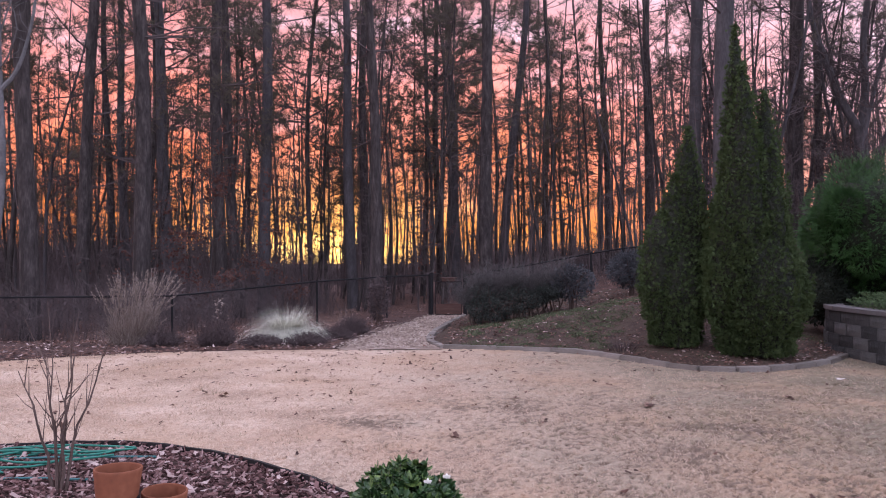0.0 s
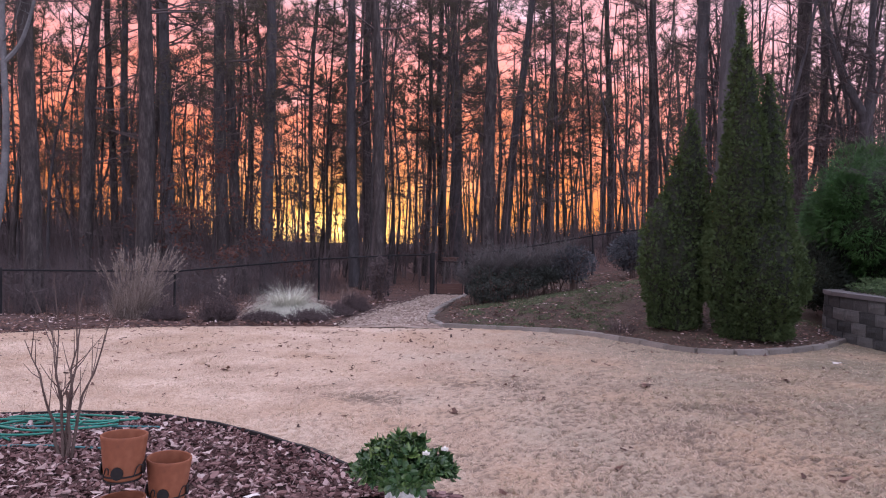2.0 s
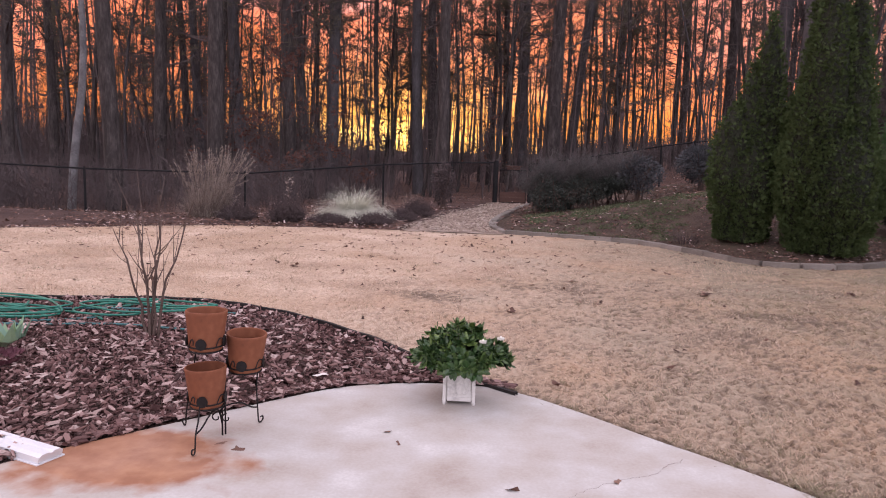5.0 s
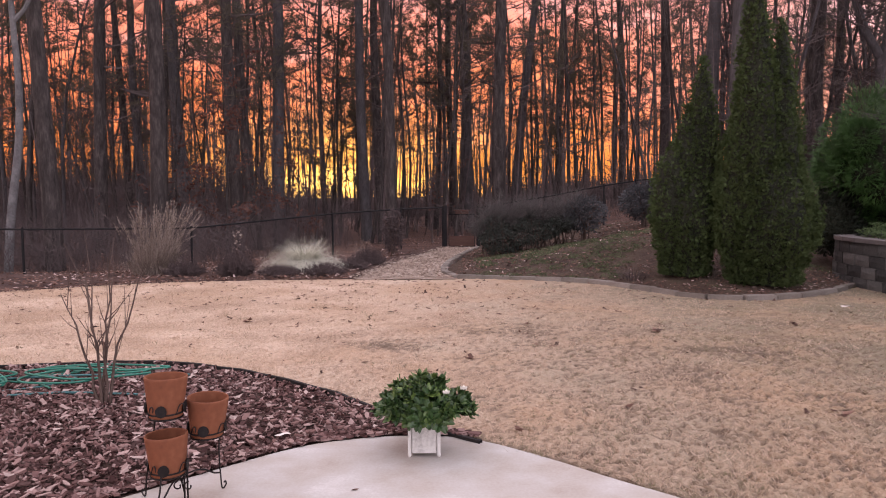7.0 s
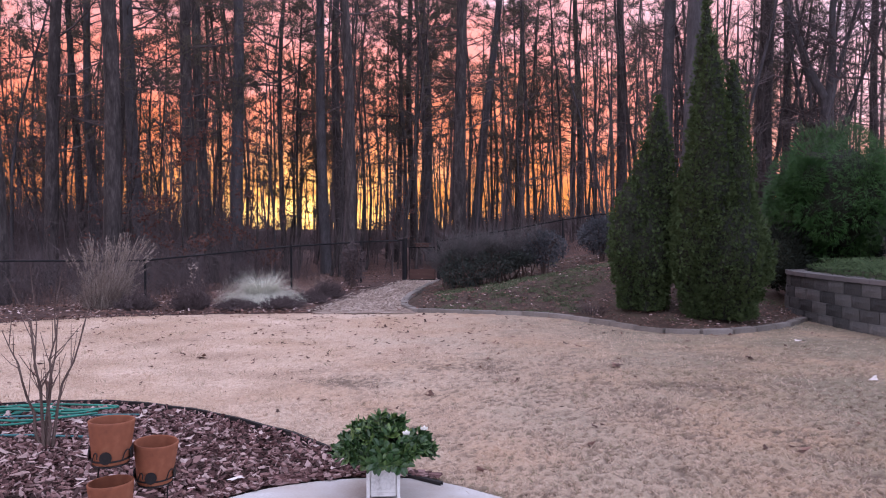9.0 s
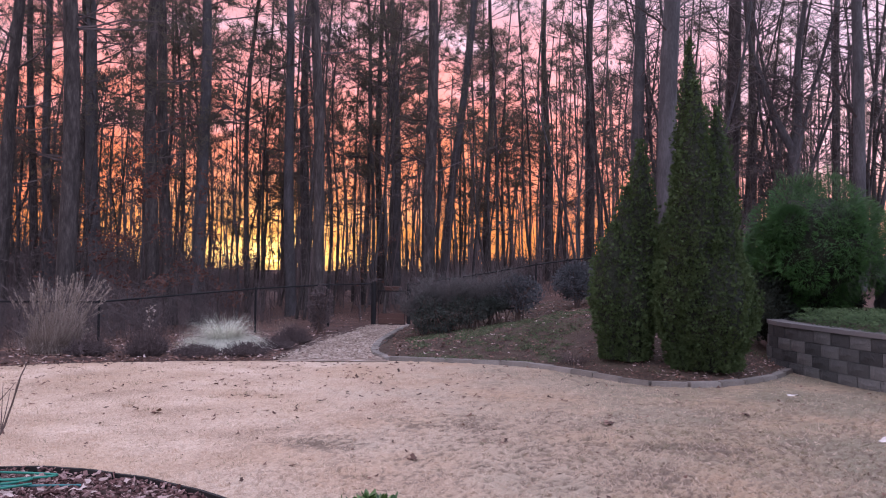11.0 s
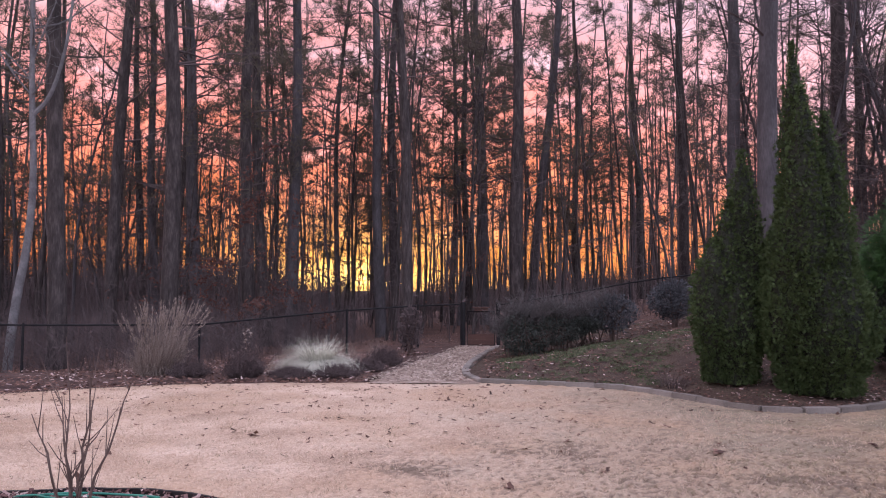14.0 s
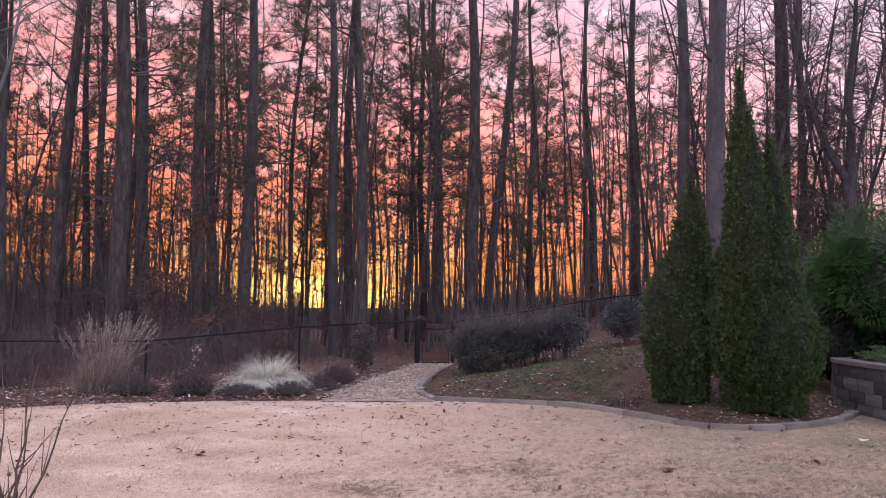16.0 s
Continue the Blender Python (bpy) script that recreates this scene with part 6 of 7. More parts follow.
def leafy_plant():
    rng = random.Random(29)
    ob = thing("leafy_plant", (-3.42, 4.5, 0.02), "broad-leaved grey-green plant with low purple leaves in the mulch", "plant")
    lf, pu = Geo(), Geo()
    for i in range(18):
        a = i * 2.4
        d = Vector((math.cos(a), math.sin(a), rng.uniform(0.5, 1.6))).normalized()
        lf.leaf(Vector((0, 0, 0.06)), d, d.cross(Vector((0, 0, 1))).normalized(), rng.uniform(0.2, 0.3), rng.uniform(0.08, 0.12), 0.16)
    for i in range(26):
        a = rng.uniform(0, 6.28)
        p = Vector((0.05 + 0.16 * math.cos(a), -0.22 + 0.12 * math.sin(a), 0.03))
        d = Vector((math.cos(a), math.sin(a), 0.5)).normalized()
        pu.leaf(p, d, d.cross(Vector((0, 0, 1))).normalized(), 0.11, 0.09, 0.15)
    part("leaves", lf, HOSTA, ob)
    part("low_leaves", pu, PURPLE, ob, "low purple leaves")


leafy_plant()


def slab_crack():
    rng = random.Random(64)
    g = Geo()
    line = [Vector((1.06, 3.72, 0)), Vector((0.93, 3.6, 0)), Vector((0.9, 3.52, 0)), Vector((0.72, 3.42, 0)), Vector((0.52, 3.25, 0)), Vector((0.38, 3.1, 0)), Vector((0.2, 3.02, 0))]
    pts = along(line, 46)
    for i, p in enumerate(pts):
        d = (pts[min(i + 1, 45)] - pts[max(i - 1, 0)]).normalized()
        q = p + Vector((-d.y, d.x, 0)) * rng.gauss(0, 0.006)
        w = Vector((-d.y, d.x, 0)) * rng.uniform(0.0004, 0.0011)
        g.v += [tuple(q + w + Vector((0, 0, Z0 + 0.0015))), tuple(q - w + Vector((0, 0, Z0 + 0.0015)))]
    for i in range(45):
        g.f.append((2 * i, 2 * i + 1, 2 * i + 3, 2 * i + 2))
    part("crack", g, SOIL, bpy.data.objects["patio"], "fine dark hairline crack")


slab_crack()


# ---- black edging round the mulch ----
def edging():
    g = Geo()
    pts = along(MULCH_EDGE, 80)
    for i, p in enumerate(pts):
        d = (pts[min(i + 1, 79)] - pts[max(i - 1, 0)]).normalized()
        s = Vector((-d.y, d.x, 0)) * 0.013
        zt = 0.062 - 0.03 * smooth(64, 79, i) + 0.012 * noise.noise(p * 3)
        for q, z in ((p + s, -0.03), (p + s, zt), (p - s, zt), (p - s, -0.03)):
            g.v.append((q.x, q.y, z))
    for i in range(79):
        for k in range(4):
            k2 = (k + 1) % 4
            g.f.append((i * 4 + k, i * 4 + k2, i * 4 + 4 + k2, i * 4 + 4 + k))
    tagged(part("edging_trim", g, EDGING), "thin black garden edging between mulch and lawn", "edging", kind="structure")


edging()


# ---- scattered ground cover ----
def mulch_chips():
    rng = random.Random(101)
    g, pale_g = Geo(), Geo()
    patio = [(p.x, p.y) for p in PATIO]
    n = 0
    while n < 17000:
        x, y = rng.uniform(-6.5, 0.2), rng.uniform(2.4, 6.8)
        if not inside(x, y, mulch_poly) or inside(x, y, patio) or (x < -4.5 and rng.random() < 0.4):
            continue
        n += 1
        l, w, t = 0.016 + 0.066 * rng.random() ** 1.7, 0.009 + 0.036 * rng.random() ** 1.5, rng.uniform(0.003, 0.012)
        a, b, c = Euler((rng.gauss(0, 0.48), rng.gauss(0, 0.48), rng.uniform(0, 6.28))).to_matrix().transposed()
        p = Vector((x, y, 0.02 + rng.random() * 0.04))
        n0 = len(g.v)
        for dz in (-1, 1):
            for k in range(4):
                an = 2 * math.pi * k / 4 + 0.6
                q = p + a * math.cos(an) * l / 2 * rng.uniform(0.7, 1.5) + b * math.sin(an) * w / 2 * rng.uniform(0.6, 1.6) + c * (dz * t / 2 + rng.gauss(0, 0.003))
                g.v.append((q.x, q.y, q.z))
        g.f.append(tuple(n0 + 3 - k for k in range(4)))
        g.f.append(tuple(n0 + 4 + k for k in range(4)))
        for k in range(4):
            g.f.append((n0 + k, n0 + (k + 1) % 4, n0 + 4 + (k + 1) % 4, n0 + 4 + k))
    rim = [p for p in along([(q.x, q.y) for q in PATIO], 400) if -2.6 < p.x < 0.15 and p.y > 2.4]
    for i in range(900):
        p = rng.choice(rim) + Vector((rng.uniform(-0.09, 0.01), rng.uniform(0.0, 0.09), 0))
        if not inside(p.x, p.y, patio):
            a, l = rng.uniform(0, 3.1), rng.uniform(0.03, 0.08)
            g.box((p.x, p.y, 0.02 + 0.02 * rng.random()), l, l * rng.uniform(0.35, 0.7), 0.009, a, 0.006, rng)
    for i in range(560):
        x, y = rng.uniform(-6, 0.1), rng.uniform(2.8, 6.7)
        if inside(x, y, mulch_poly) and not inside(x, y, patio):
            dead_leaf(pale_g, rng, Vector((x, y, 0.065)), rng.uniform(0.035, 0.085))
    tagged(part("bark_mulch", g, BARK_CHIP, kind="stuff"), "reddish-brown bark chips covering the planting bed", "mulch")
    tagged(part("bed_leaves", pale_g, PALE_LEAF, kind="stuff"), "pale dry leaves scattered over bark mulch", "leaves")


def dead_leaf(g, rng, p, size):
    a = rng.uniform(0, 6.28)
    d = Vector((math.cos(a), math.sin(a), rng.gauss(0.1, 0.3))).normalized()
    s = d.cross(Vector((rng.gauss(0, 0.35), rng.gauss(0, 0.35), 1))).normalized()
    n = d.cross(s)
    lobes = 9
    n0 = len(g.v)
    for k in range(lobes):
        t = 2 * math.pi * k / lobes
        r = size / 2 * (1.15 if k % 2 == 0 else 0.62) * rng.uniform(0.8, 1.2)
        q = p + d * math.cos(t) * r * 1.2 + s * math.sin(t) * r * 0.8 + n * abs(math.sin(t)) * r * 0.5
        g.v.append((q.x, q.y, max(q.z, p.z - 0.01)))
    g.v.append((p.x, p.y, p.z))
    for k in range(lobes):
        g.f.append((n0 + k, n0 + (k + 1) % lobes, n0 + lobes))


def lawn_leaves():
    rng = random.Random(111)
    g = Geo()
    # the ones that catch the eye
    for x, y, s in ((-2.9, 8.96, 0.13), (2.16, 8.47, 0.14), (0.02, 7.0, 0.09), (1.43, 5.83, 0.06), (1.25, 5.38, 0.07), (3.9, 9.0, 0.1), (2.55, 5.3, 0.055), (2.75, 5.2, 0.075), (0.42, 4.8, 0.07), (0.9, 7.6, 0.07)):
        for k in range(2):
            dead_leaf(g, rng, Vector((x + rng.gauss(0, 0.015), y, turf_height(x, y) + 0.02 + 0.015 * k)), s)
    for i in range(1000):
        far = rng.random()
        y = 4.6 + 9.2 * far ** 0.6
        x = rng.uniform(-9, 6.6) if rng.random() < 0.5 else rng.uniform(-8, 1)
        if inside(x, y, lawn_poly) and not inside(x, y, mulch_poly) and not inside(x, y, [(p.x, p.y) for p in PATIO]):
            dead_leaf(g, rng, Vector((x, y, turf_height(x, y) + 0.014)), rng.uniform(0.3, 1) ** 1.5 * (0.028 + 0.005 * y))
    tagged(part("fallen_leaves", g, DEAD_LEAF, kind="stuff"), "dark brown fallen leaves dotted over the lawn", "leaves")
    for x, y, s in ((5.03, 10.08, 0.2), (4.54, 7.47, 0.1), (-1.1, 4.45, 0.1)):
        g = Geo()
        dead_leaf(g, rng, Vector((x, y, 0.085)), s)
        tagged(part("bleached_leaf", g, BLEACHED), "bleached curled oak leaf lying on the ground", "leaf")
    g = Geo()
    for x, y in ((-1.18, 3.35), (-1.3, 3.42), (-0.4, 3.6), (0.2, 3.2), (-0.5, 3.75), (0.7, 3.4)):
        dead_leaf(g, rng, Vector((x, y, Z0 + 0.006)), rng.uniform(0.03, 0.07))
    tagged(part("patio_leaves", g, DEAD_LEAF, kind="stuff"), "small brown leaf scraps on the concrete", "leaves")


def litter():
    rng = random.Random(121)
    g, gp = Geo(), Geo()
    for i in range(15500):
        x, y = (rng.uniform(-14, 9), rng.uniform(11.5, 32)) if i < 6000 else (rng.uniform(-0.5, 6.8), rng.uniform(11.3, 21)) if i < 10000 else (rng.uniform(-9, -2), rng.uniform(12.3, 20)) if i < 14000 else (rng.uniform(2.6, 6.8), rng.uniform(11.2, 14.2))
        if inside(x, y, lawn_poly) or inside(x, y, path_poly):
            continue
        if x > 6.6 and y < 15.5:
            continue
        dead_leaf(gp if rng.random() < (0.13 if x > 2.6 and y < 15 else 0.16 if x < -2 else 0.08) else g, rng, Vector((x, y, land(x, y) + 0.06)), rng.uniform(0.03, 0.09) * (0.65 if x > 2.6 and y < 15 else 1))
    for p in along(FAR_EDGE[8:], 900):
        q = p + Vector((rng.gauss(0, 0.06), rng.gauss(0.05, 0.09), 0))
        dead_leaf(gp if rng.random() < 0.12 else g, rng, Vector((q.x, q.y, 0.025)), rng.uniform(0.03, 0.08))
    tagged(part("leaf_litter", g, DEAD_LEAF, kind="stuff"), "brown leaf litter under shrubs and trees", "leaves")
    tagged(part("pale_litter", gp, PALE_LEAF, kind="stuff"), "scattered pale leaves among the litter", "leaves")
    g = Geo()
    for i in range(3600):
        x, y = rng.uniform(-2.7, 0), rng.uniform(13.9, 22.3)
        if inside(x, y, path_poly):
            g.box((x, y, land(x, y) + 0.02), rng.uniform(0.02, 0.06), rng.uniform(0.012, 0.035), 0.012, rng.uniform(0, 3.1), 0.006, rng)
    tagged(part("path_chips", g, CHIP, kind="stuff"), "pale wood chips covering the path", "wood chips")
    g = Geo()
    for i in range(8000):
        x, y = rng.uniform(-0.2, 6.6), rng.uniform(12, 21)
        if noise.noise(Vector((x * 0.9, y * 0.9, 7))) + 0.9 * noise.noise(Vector((x * 3, y * 3, 2))) < -0.15 + 0.8 * smooth(17, 19.5, y) + 0.4 * smooth(1.4, 0.2, y - curb_y(x)) + 0.7 * smooth(3.0, 1.6, math.hypot(x - 4.6, y - 13.0)) or inside(x, y, lawn_poly) or inside(x, y, path_poly):
            continue
        for k in range(8):
            d = Vector((rng.gauss(0, 0.8), rng.gauss(0, 0.8), 0.6)).normalized()
            p = Vector((x + rng.gauss(0, 0.06), y + rng.gauss(0, 0.06), land(x, y) + 0.04))
            g.leaf(p, d, d.orthogonal().normalized(), rng.uniform(0.03, 0.065), 0.02, 0.1)
    tagged(part("groundcover", g, MOSS, kind="stuff"), "low mossy green groundcover on the bank", "groundcover")


def turf():
    rng = random.Random(131)
    g, gd = Geo(), Geo()
    patio = [(p.x, p.y) for p in PATIO]
    n = 0
    while n < TUFTS:
        t = rng.random()
        y = 2.2 + 11.0 * t ** 1.9
        half = 0.75 * y + 1.5
        x = rng.uniform(-half, half)
        if not inside(x, y, lawn_poly) or inside(x, y, mulch_poly) or inside(x, y, patio):
            n += 0.02
            continue
        n += 1
        thick = noise.noise(Vector((x * 1.7, y * 1.7, 2))) + 0.5 * noise.noise(Vector((x * 6, y * 6, 5)))
        green = noise.noise(Vector((x * 0.6, y * 0.6, 9))) + 0.2 * (x - 1.8)
        tgt = gd if rng.random() < 0.05 + 0.45 * smooth(-0.2, 0.8, green) else g
        far = 1 + 0.09 * max(0, y - 4)
        hh = (0.03 + 0.02 * max(0, thick + 0.4)) * (0.7 + 0.3 * far)
        gap = noise.noise(Vector((x * 9, y * 9, 3))) + 0.6 * noise.noise(Vector((x * 3.3, y * 3.3, 6)))
        if gap < -0.12 - 0.25 * smooth(9.0, 12.5, y) - 0.2 * smooth(-1, -4, x) and rng.random() < 0.85:
            continue
        hh *= 1 + 0.5 * max(0, gap)
        if rim_gap(x, y) < 0.06:
            tgt, hh = gd, hh * 1.3
        base = turf_height(x, y) - 0.01
        for k in range(8):
            ox, oy = rng.gauss(0, 0.034 * far), rng.gauss(0, 0.03 * far)
            d = Vector((ox * 5 / far + rng.gauss(0, 0.6), oy * 5 / far + rng.gauss(0, 0.6), 0.8)).normalized()
            tgt.blade(Vector((x + ox, y + oy, base)), d, d.orthogonal().normalized(), hh * rng.uniform(0.5, 1.05), 0.0042 * far)
    tagged(part("dry_turf", g, BLADE, kind="stuff"), "short tan dormant grass blades", "grass")
    tagged(part("green_turf", gd, BLADE_DARK, kind="stuff"), "thin greenish-brown grass among the dormant turf", "grass")


TUFTS = 30000


def turf_height(x, y):
    """Clumps of turf with gaps between them, flatter to the west and far off."""
    fine = smooth(-0.28, 0.12, noise.noise(Vector((x * 21, y * 17, 1))) + 0.6 * noise.noise(Vector((x * 47, y * 38, 4))))
    mid = noise.noise(Vector((x * 8, y * 7, 3)))
    wide = noise.noise(Vector((x * 1.1, y * 1.1, 8)))
    calm = 1 - 0.55 * smooth(0.5, -3.5, x + 0.8 * wide)
    near = 1 - smooth(8.5, 12.0, y)
    return ((0.015 + 0.011 * smooth(-0.5, 2.2, x)) * fine * near * calm + 0.007 * mid * calm + 0.01 * wide) - 0.008


def bare(x, y):
    """How much dark tone, soil plus painted shade, goes between the clumps."""
    n = noise.noise(Vector((x * 21, y * 17, 1))) + 0.6 * noise.noise(Vector((x * 47, y * 38, 4))) + 0.35 * noise.noise(Vector((x * 2.2, y * 2.2, 6)))
    wide = noise.noise(Vector((x * 1.1, y * 1.1, 8)))
    calm = 1 - 0.75 * smooth(0.8, -2.5, x + 1.5 * wide - 0.25 * (y - 6))
    worn = 0.0
    for px, py, rx, ry in ((-0.83, 7.58, 0.5, 0.28), (3.61, 9.12, 0.33, 0.2), (1.91, 6.5, 0.4, 0.25), (0.6, 8.4, 0.8, 0.3), (2.9, 7.4, 0.6, 0.25)):
        worn += 0.42 * math.exp(-((x - px) / rx) ** 2 - ((y - py) / ry) ** 2)
    n -= worn
    return min(1.0, (1 - smooth(-0.4, 0.04 + 0.1 * smooth(0.3, 2.5, x), n)) * min(1.0, calm + worn) * (1 - 0.4 * smooth(7, 11, y)))


RIM = np.array([(p.x, p.y) for p in along(PATIO, 500)])


def rim_gap(x, y):
    """Distance to the edge of the patio."""
    if abs(x) > 3.8 or y > 4.9:
        return 9.0
    return float(np.sqrt(((RIM - (x, y)) ** 2).sum(1).min()))


def lawn_turf():
    rng = random.Random(137)
    g = Geo()
    patio = [(p.x, p.y) for p in PATIO]
    ys = [2.0]
    while ys[-1] < 14.2:
        ys.append(ys[-1] + 0.0055 * ys[-1])
    nx = 350
    keep = []
    for y in ys:
        half = 0.74 * y + 1.6
        for i in range(nx + 1):
            x = -half + 2 * half * i / nx
            ok = inside(x, y, lawn_poly) and not inside(x, y, patio) and not inside(x, y, mulch_poly)
            keep.append(ok)
            s = 0.0045 * y
            z = turf_height(x, y) + rng.gauss(0, 0.0055) if ok else -0.03
            g.v.append((x + rng.uniform(-s, s) * 0.5, y + rng.uniform(-s, s) * 0.5, z))
    w = nx + 1
    for j in range(len(ys) - 1):
        for i in range(nx):
            q = (j * w + i, j * w + i + 1, (j + 1) * w + i + 1, (j + 1) * w + i)
            if sum(keep[k] for k in q) >= 2:
                g.f.append(q)
    me = g.mesh("lawn_turf", LAWN)
    # mask for soil and painted gap shade, full along the patio rim
    soil = me.attributes.new("soil", "FLOAT", "POINT")
    soil.data.foreach_set("value", [max(bare(p[0], p[1]), 1 - smooth(0.015, 0.07, rim_gap(p[0], p[1]))) if k else 1.0 for p, k in zip(g.v, keep)])
    tagged(part("lawn_turf", me, LAWN), "clumpy tan turf of the dormant lawn", "lawn", kind="structure")


lawn_turf()
mulch_chips()
lawn_leaves()
litter()
turf()


def juniper():
    rng = random.Random(141)
    ob = thing("juniper", (7.6, 12.2, 0.86), "low spreading green juniper spilling over the wall cap", "juniper")
    g = Geo()
    for i in range(7000):
        y = rng.uniform(-2.6, 1.3)
        xw = 6.84 - 7.6 + 0.05 * abs(y)
        x = rng.uniform(xw - 0.12, 0.9)
        z = 0.06 + 0.16 * rng.random() + 0.06 * noise.noise(Vector((x * 2, y * 2, 0)))
        if x < xw + 0.1:
            z -= 0.1
        d = Vector((rng.gauss(-0.4, 0.6), rng.gauss(-0.1, 0.6), rng.gauss(0.35, 0.3))).normalized()
        p = Vector((x, y, z))
        for k in range(4):
            dd = (d + Vector((rng.gauss(0, 0.25), rng.gauss(0, 0.25), rng.gauss(0, 0.2)))).normalized()
            g.blade(p, dd, dd.orthogonal().normalized(), rng.uniform(0.04, 0.1), 0.011)
    part("sprays", g, JUNIPER, ob)


juniper()
rounded_bush("dark_shrub", 10.0, 12.6, 1.75, 0.8, 1.3, 0.75, HEDGE_LEAF, 2600, 0.09, 9, "dark shrub growing above the upper wall", leaf=True)


# ---- stone pieces, built last ----
def rough_block(rng, l, h, d):
    """A split-faced block, its face towards -y."""
    g = Geo()
    nx = 4
    for z in (0, h * 0.5, h):
        for i in range(nx + 1):
            x = -l / 2 + l * i / nx
            edge = z in (0, h) or i in (0, nx)
            g.v.append((x, -d / 2 + (0.012 if edge else rng.uniform(-0.012, 0.004)), z))
    for j in range(2):
        for i in range(nx):
            a = j * (nx + 1) + i
            g.f.append((a, a + 1, a + nx + 2, a + nx + 1))
    n0 = len(g.v)
    for x, z in ((-l / 2, 0), (l / 2, 0), (l / 2, h), (-l / 2, h)):
        g.v.append((x * 0.9, d / 2, z))
    top, bot = [2 * (nx + 1) + i for i in range(nx + 1)], [i for i in range(nx + 1)]
    g.f.append(tuple(top + [n0 + 2, n0 + 3]))
    g.f.append(tuple(bot[::-1] + [n0, n0 + 1]))
    g.f.append((0, nx + 1, 2 * (nx + 1), n0 + 3, n0))
    g.f.append((nx, n0 + 1, n0 + 2, 3 * nx + 2, 2 * nx + 1))
    return g


def block_wall(name, line, z0, courses, label):
    rng = random.Random(len(line))
    ob = thing(name, (line[0].x, line[0].y, z0), label, "retaining wall", kind="structure")
    inv = ob.matrix_basis.inverted()
    L, H, D = 0.43, 0.2, 0.26
    kinds = [rough_block(rng, L - 0.008, H - 0.006, D).mesh("brick", BLOCK) for _ in range(5)]
    cg = Geo()
    cg.box((0, 0, 0.04), L - 0.006, 0.32, 0.078, 0, 0.004, rng)
    cap = cg.mesh("cap", CAP)
    total = sum((Vector(b) - Vector(a)).length for a, b in zip(line, line[1:]))
    n = int(total / L)
    pts = along([(p.x, p.y) for p in line], 2 * n + 1)
    for c in range(courses + 1):
        for i in range(n):
            k = 2 * i + (c % 2)
            if k + 2 > 2 * n:
                continue
            m, a, b = pts[k + 1], pts[k], pts[k + 2]
            ang = math.degrees(math.atan2(b.y - a.y, b.x - a.x))
            back = 0.014 * c
            o = new("cap_stone" if c == courses else "wall_block", cap if c == courses else rng.choice(kinds))
            o.parent = ob
            nrm = Vector((math.sin(radians(ang)), -math.cos(radians(ang)), 0))
            q = m - nrm * back
            o.matrix_basis = inv @ pose(q.x, q.y, z0 + c * H, 0, 0, ang)
    return ob


block_wall("wall_lower", WALL_LINE, -0.04, 4, "low grey split-face concrete block retaining wall with caps")
block_wall("wall_upper", UPPER_LINE, 0.82, 4, "upper terrace wall of grey concrete blocks")


def terraces():
    for name, line, z, label in (("terrace_lower", WALL_LINE, 0.78, "dark mulched planting terrace behind the lower wall"), ("terrace_upper", UPPER_LINE, 1.66, "dark mulched ground above the upper wall")):
        outer = along([(p.x + 0.1, p.y) for p in line], 30)
        g = Geo()
        for i in range(29):
            a, b = outer[i], outer[i + 1]
            c, d = Vector((19, b.y * 0.9 + 2, 0)), Vector((19, a.y * 0.9 + 2, 0))
            g.poly((a.x, a.y, z), (b.x, b.y, z), (c.x, c.y, z + 0.15), (d.x, d.y, z + 0.15))
        tagged(part(name, g, BED_SOIL), label, "planting bed", kind="structure")


terraces()


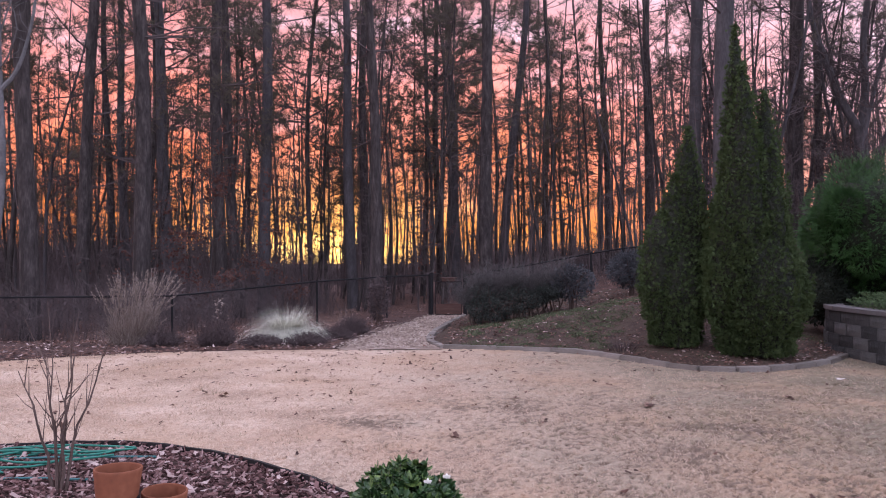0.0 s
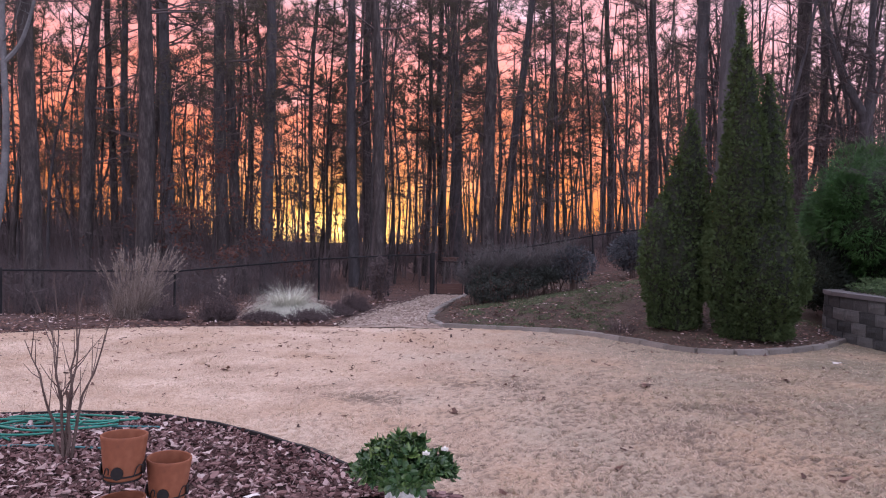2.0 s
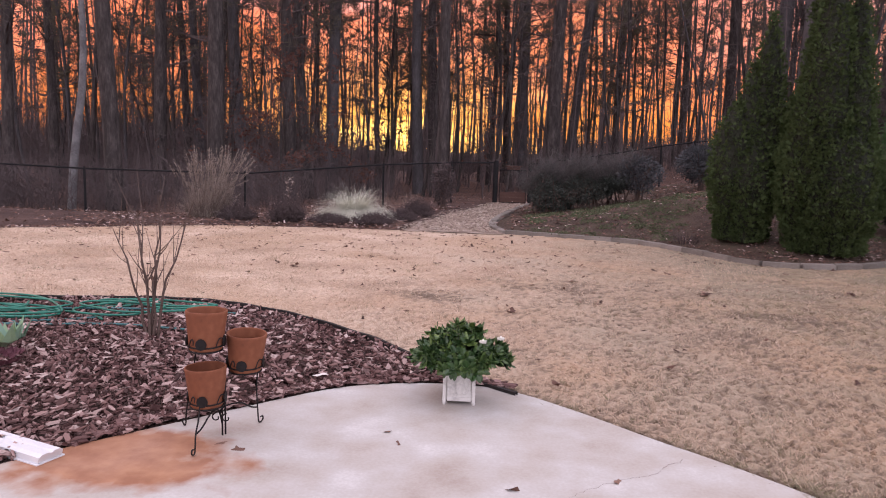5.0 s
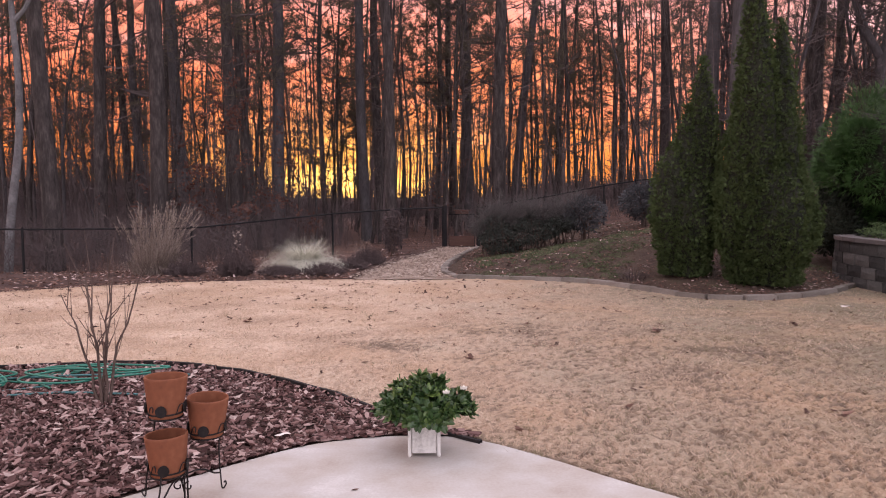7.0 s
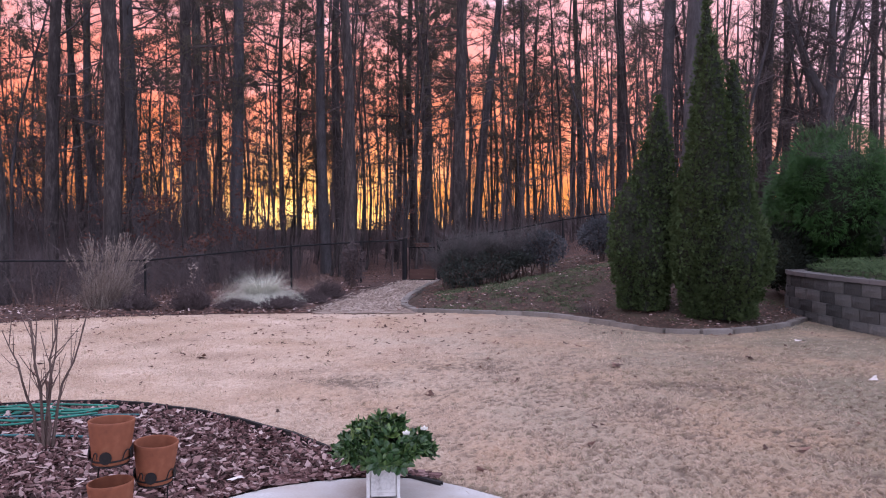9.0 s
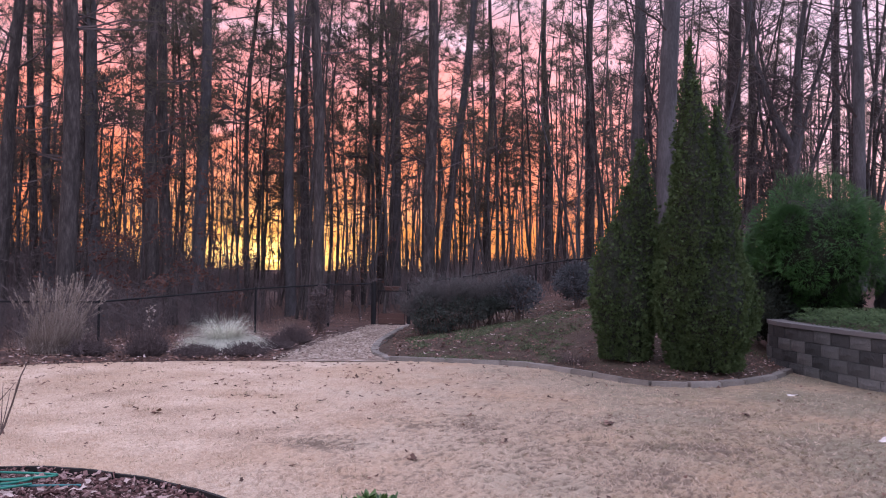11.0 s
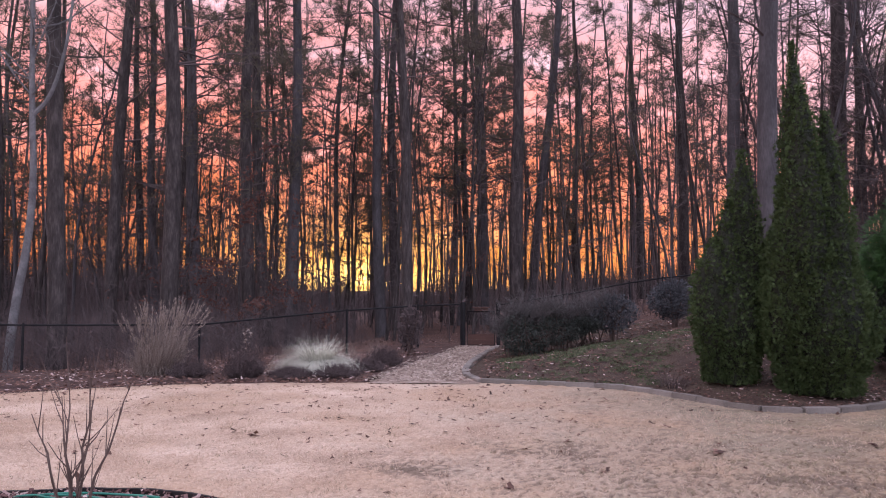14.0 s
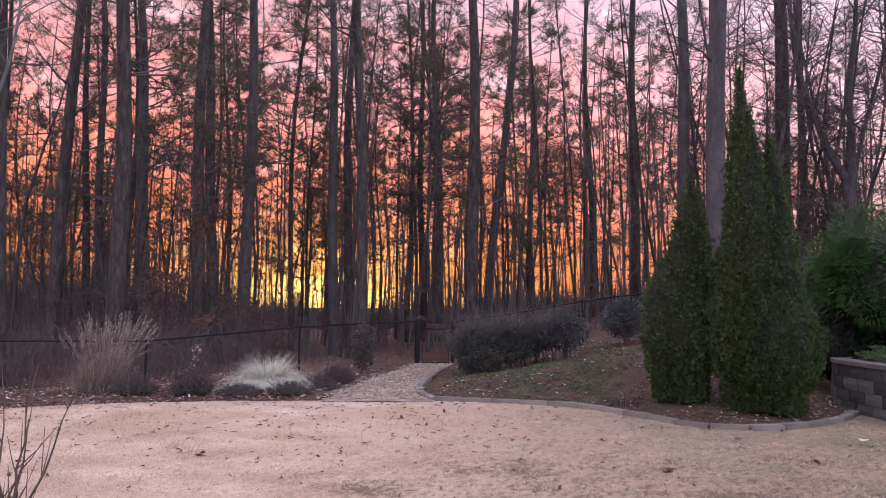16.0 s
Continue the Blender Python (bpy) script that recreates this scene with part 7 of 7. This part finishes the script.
def curb(name, line, label, size):
    ob = thing(name, (line[0].x, line[0].y, 0), label, "curb", kind="structure")
    inv = ob.matrix_basis.inverted()
    rng = random.Random(7)
    total = sum((Vector(b) - Vector(a)).length for a, b in zip(line, line[1:]))
    n = round(total / size)
    pts = along([(p.x, p.y) for p in line], 2 * n + 1)
    l = total / n
    kinds = []
    for v in range(3):
        bm = bmesh.new()
        bmesh.ops.create_cube(bm, size=1)
        for q in bm.verts:
            q.co = (q.co.x * (l - 0.004), q.co.y * 0.15, q.co.z * 0.16)
            q.co += Vector((rng.uniform(-0.004, 0.004), rng.uniform(-0.006, 0.006), rng.uniform(-0.006, 0.006)))
        bmesh.ops.bevel(bm, geom=[e for e in bm.edges], offset=0.012, segments=2, affect="EDGES")
        me = bpy.data.meshes.new("curb_stone")
        bm.to_mesh(me)
        me.materials.append(CURB)
        kinds.append(me)
    for i in range(n):
        a, m, b = pts[2 * i], pts[2 * i + 1], pts[2 * i + 2]
        o = new("curb_stone", rng.choice(kinds))
        o.parent = ob
        o.matrix_basis = inv @ pose(m.x, m.y, -0.018 + rng.uniform(-0.008, 0.008), rng.uniform(-3, 3), rng.uniform(-1, 1), math.degrees(math.atan2(b.y - a.y, b.x - a.x)))


def near_chips():
    rng = random.Random(151)
    bed = bpy.data.objects["mulch_bed"]
    patio = [(p.x, p.y) for p in PATIO]
    kinds = []
    for v in range(8):
        g = Geo()
        l, w, t = rng.uniform(0.045, 0.09), rng.uniform(0.02, 0.04), rng.uniform(0.005, 0.011)
        for dz in (-1, 1):
            for k in range(6):
                a = 2 * math.pi * k / 6
                g.v.append((math.cos(a) * l / 2 * rng.uniform(0.8, 1.15), math.sin(a) * w / 2 * rng.uniform(0.7, 1.2), dz * t / 2 + 0.004 * math.cos(a)))
        g.f.append((5, 4, 3, 2, 1, 0))
        g.f.append((6, 7, 8, 9, 10, 11))
        for k in range(6):
            g.f.append((k, (k + 1) % 6, 6 + (k + 1) % 6, 6 + k))
        kinds.append(g.mesh("bark_chip", CHIP_PIECE))
    n = 0
    while n < 290:
        x, y = rng.uniform(-2.6, 0.1), rng.uniform(3.0, 5.2)
        if not inside(x, y, mulch_poly) or inside(x, y, patio):
            continue
        o = new("bark_chip", rng.choice(kinds))
        o.parent = bed
        o.matrix_basis = pose(x, y, rng.uniform(0.05, 0.075), rng.gauss(0, 14), rng.gauss(0, 14), rng.uniform(0, 360))
        n += 1


near_chips()
curb("curb_lawn", LAWN_CURB, "curved grey concrete curb between lawn and bank", 0.5)
curb("curb_path", PATH_CURB, "grey concrete curb along the chip path", 0.42)
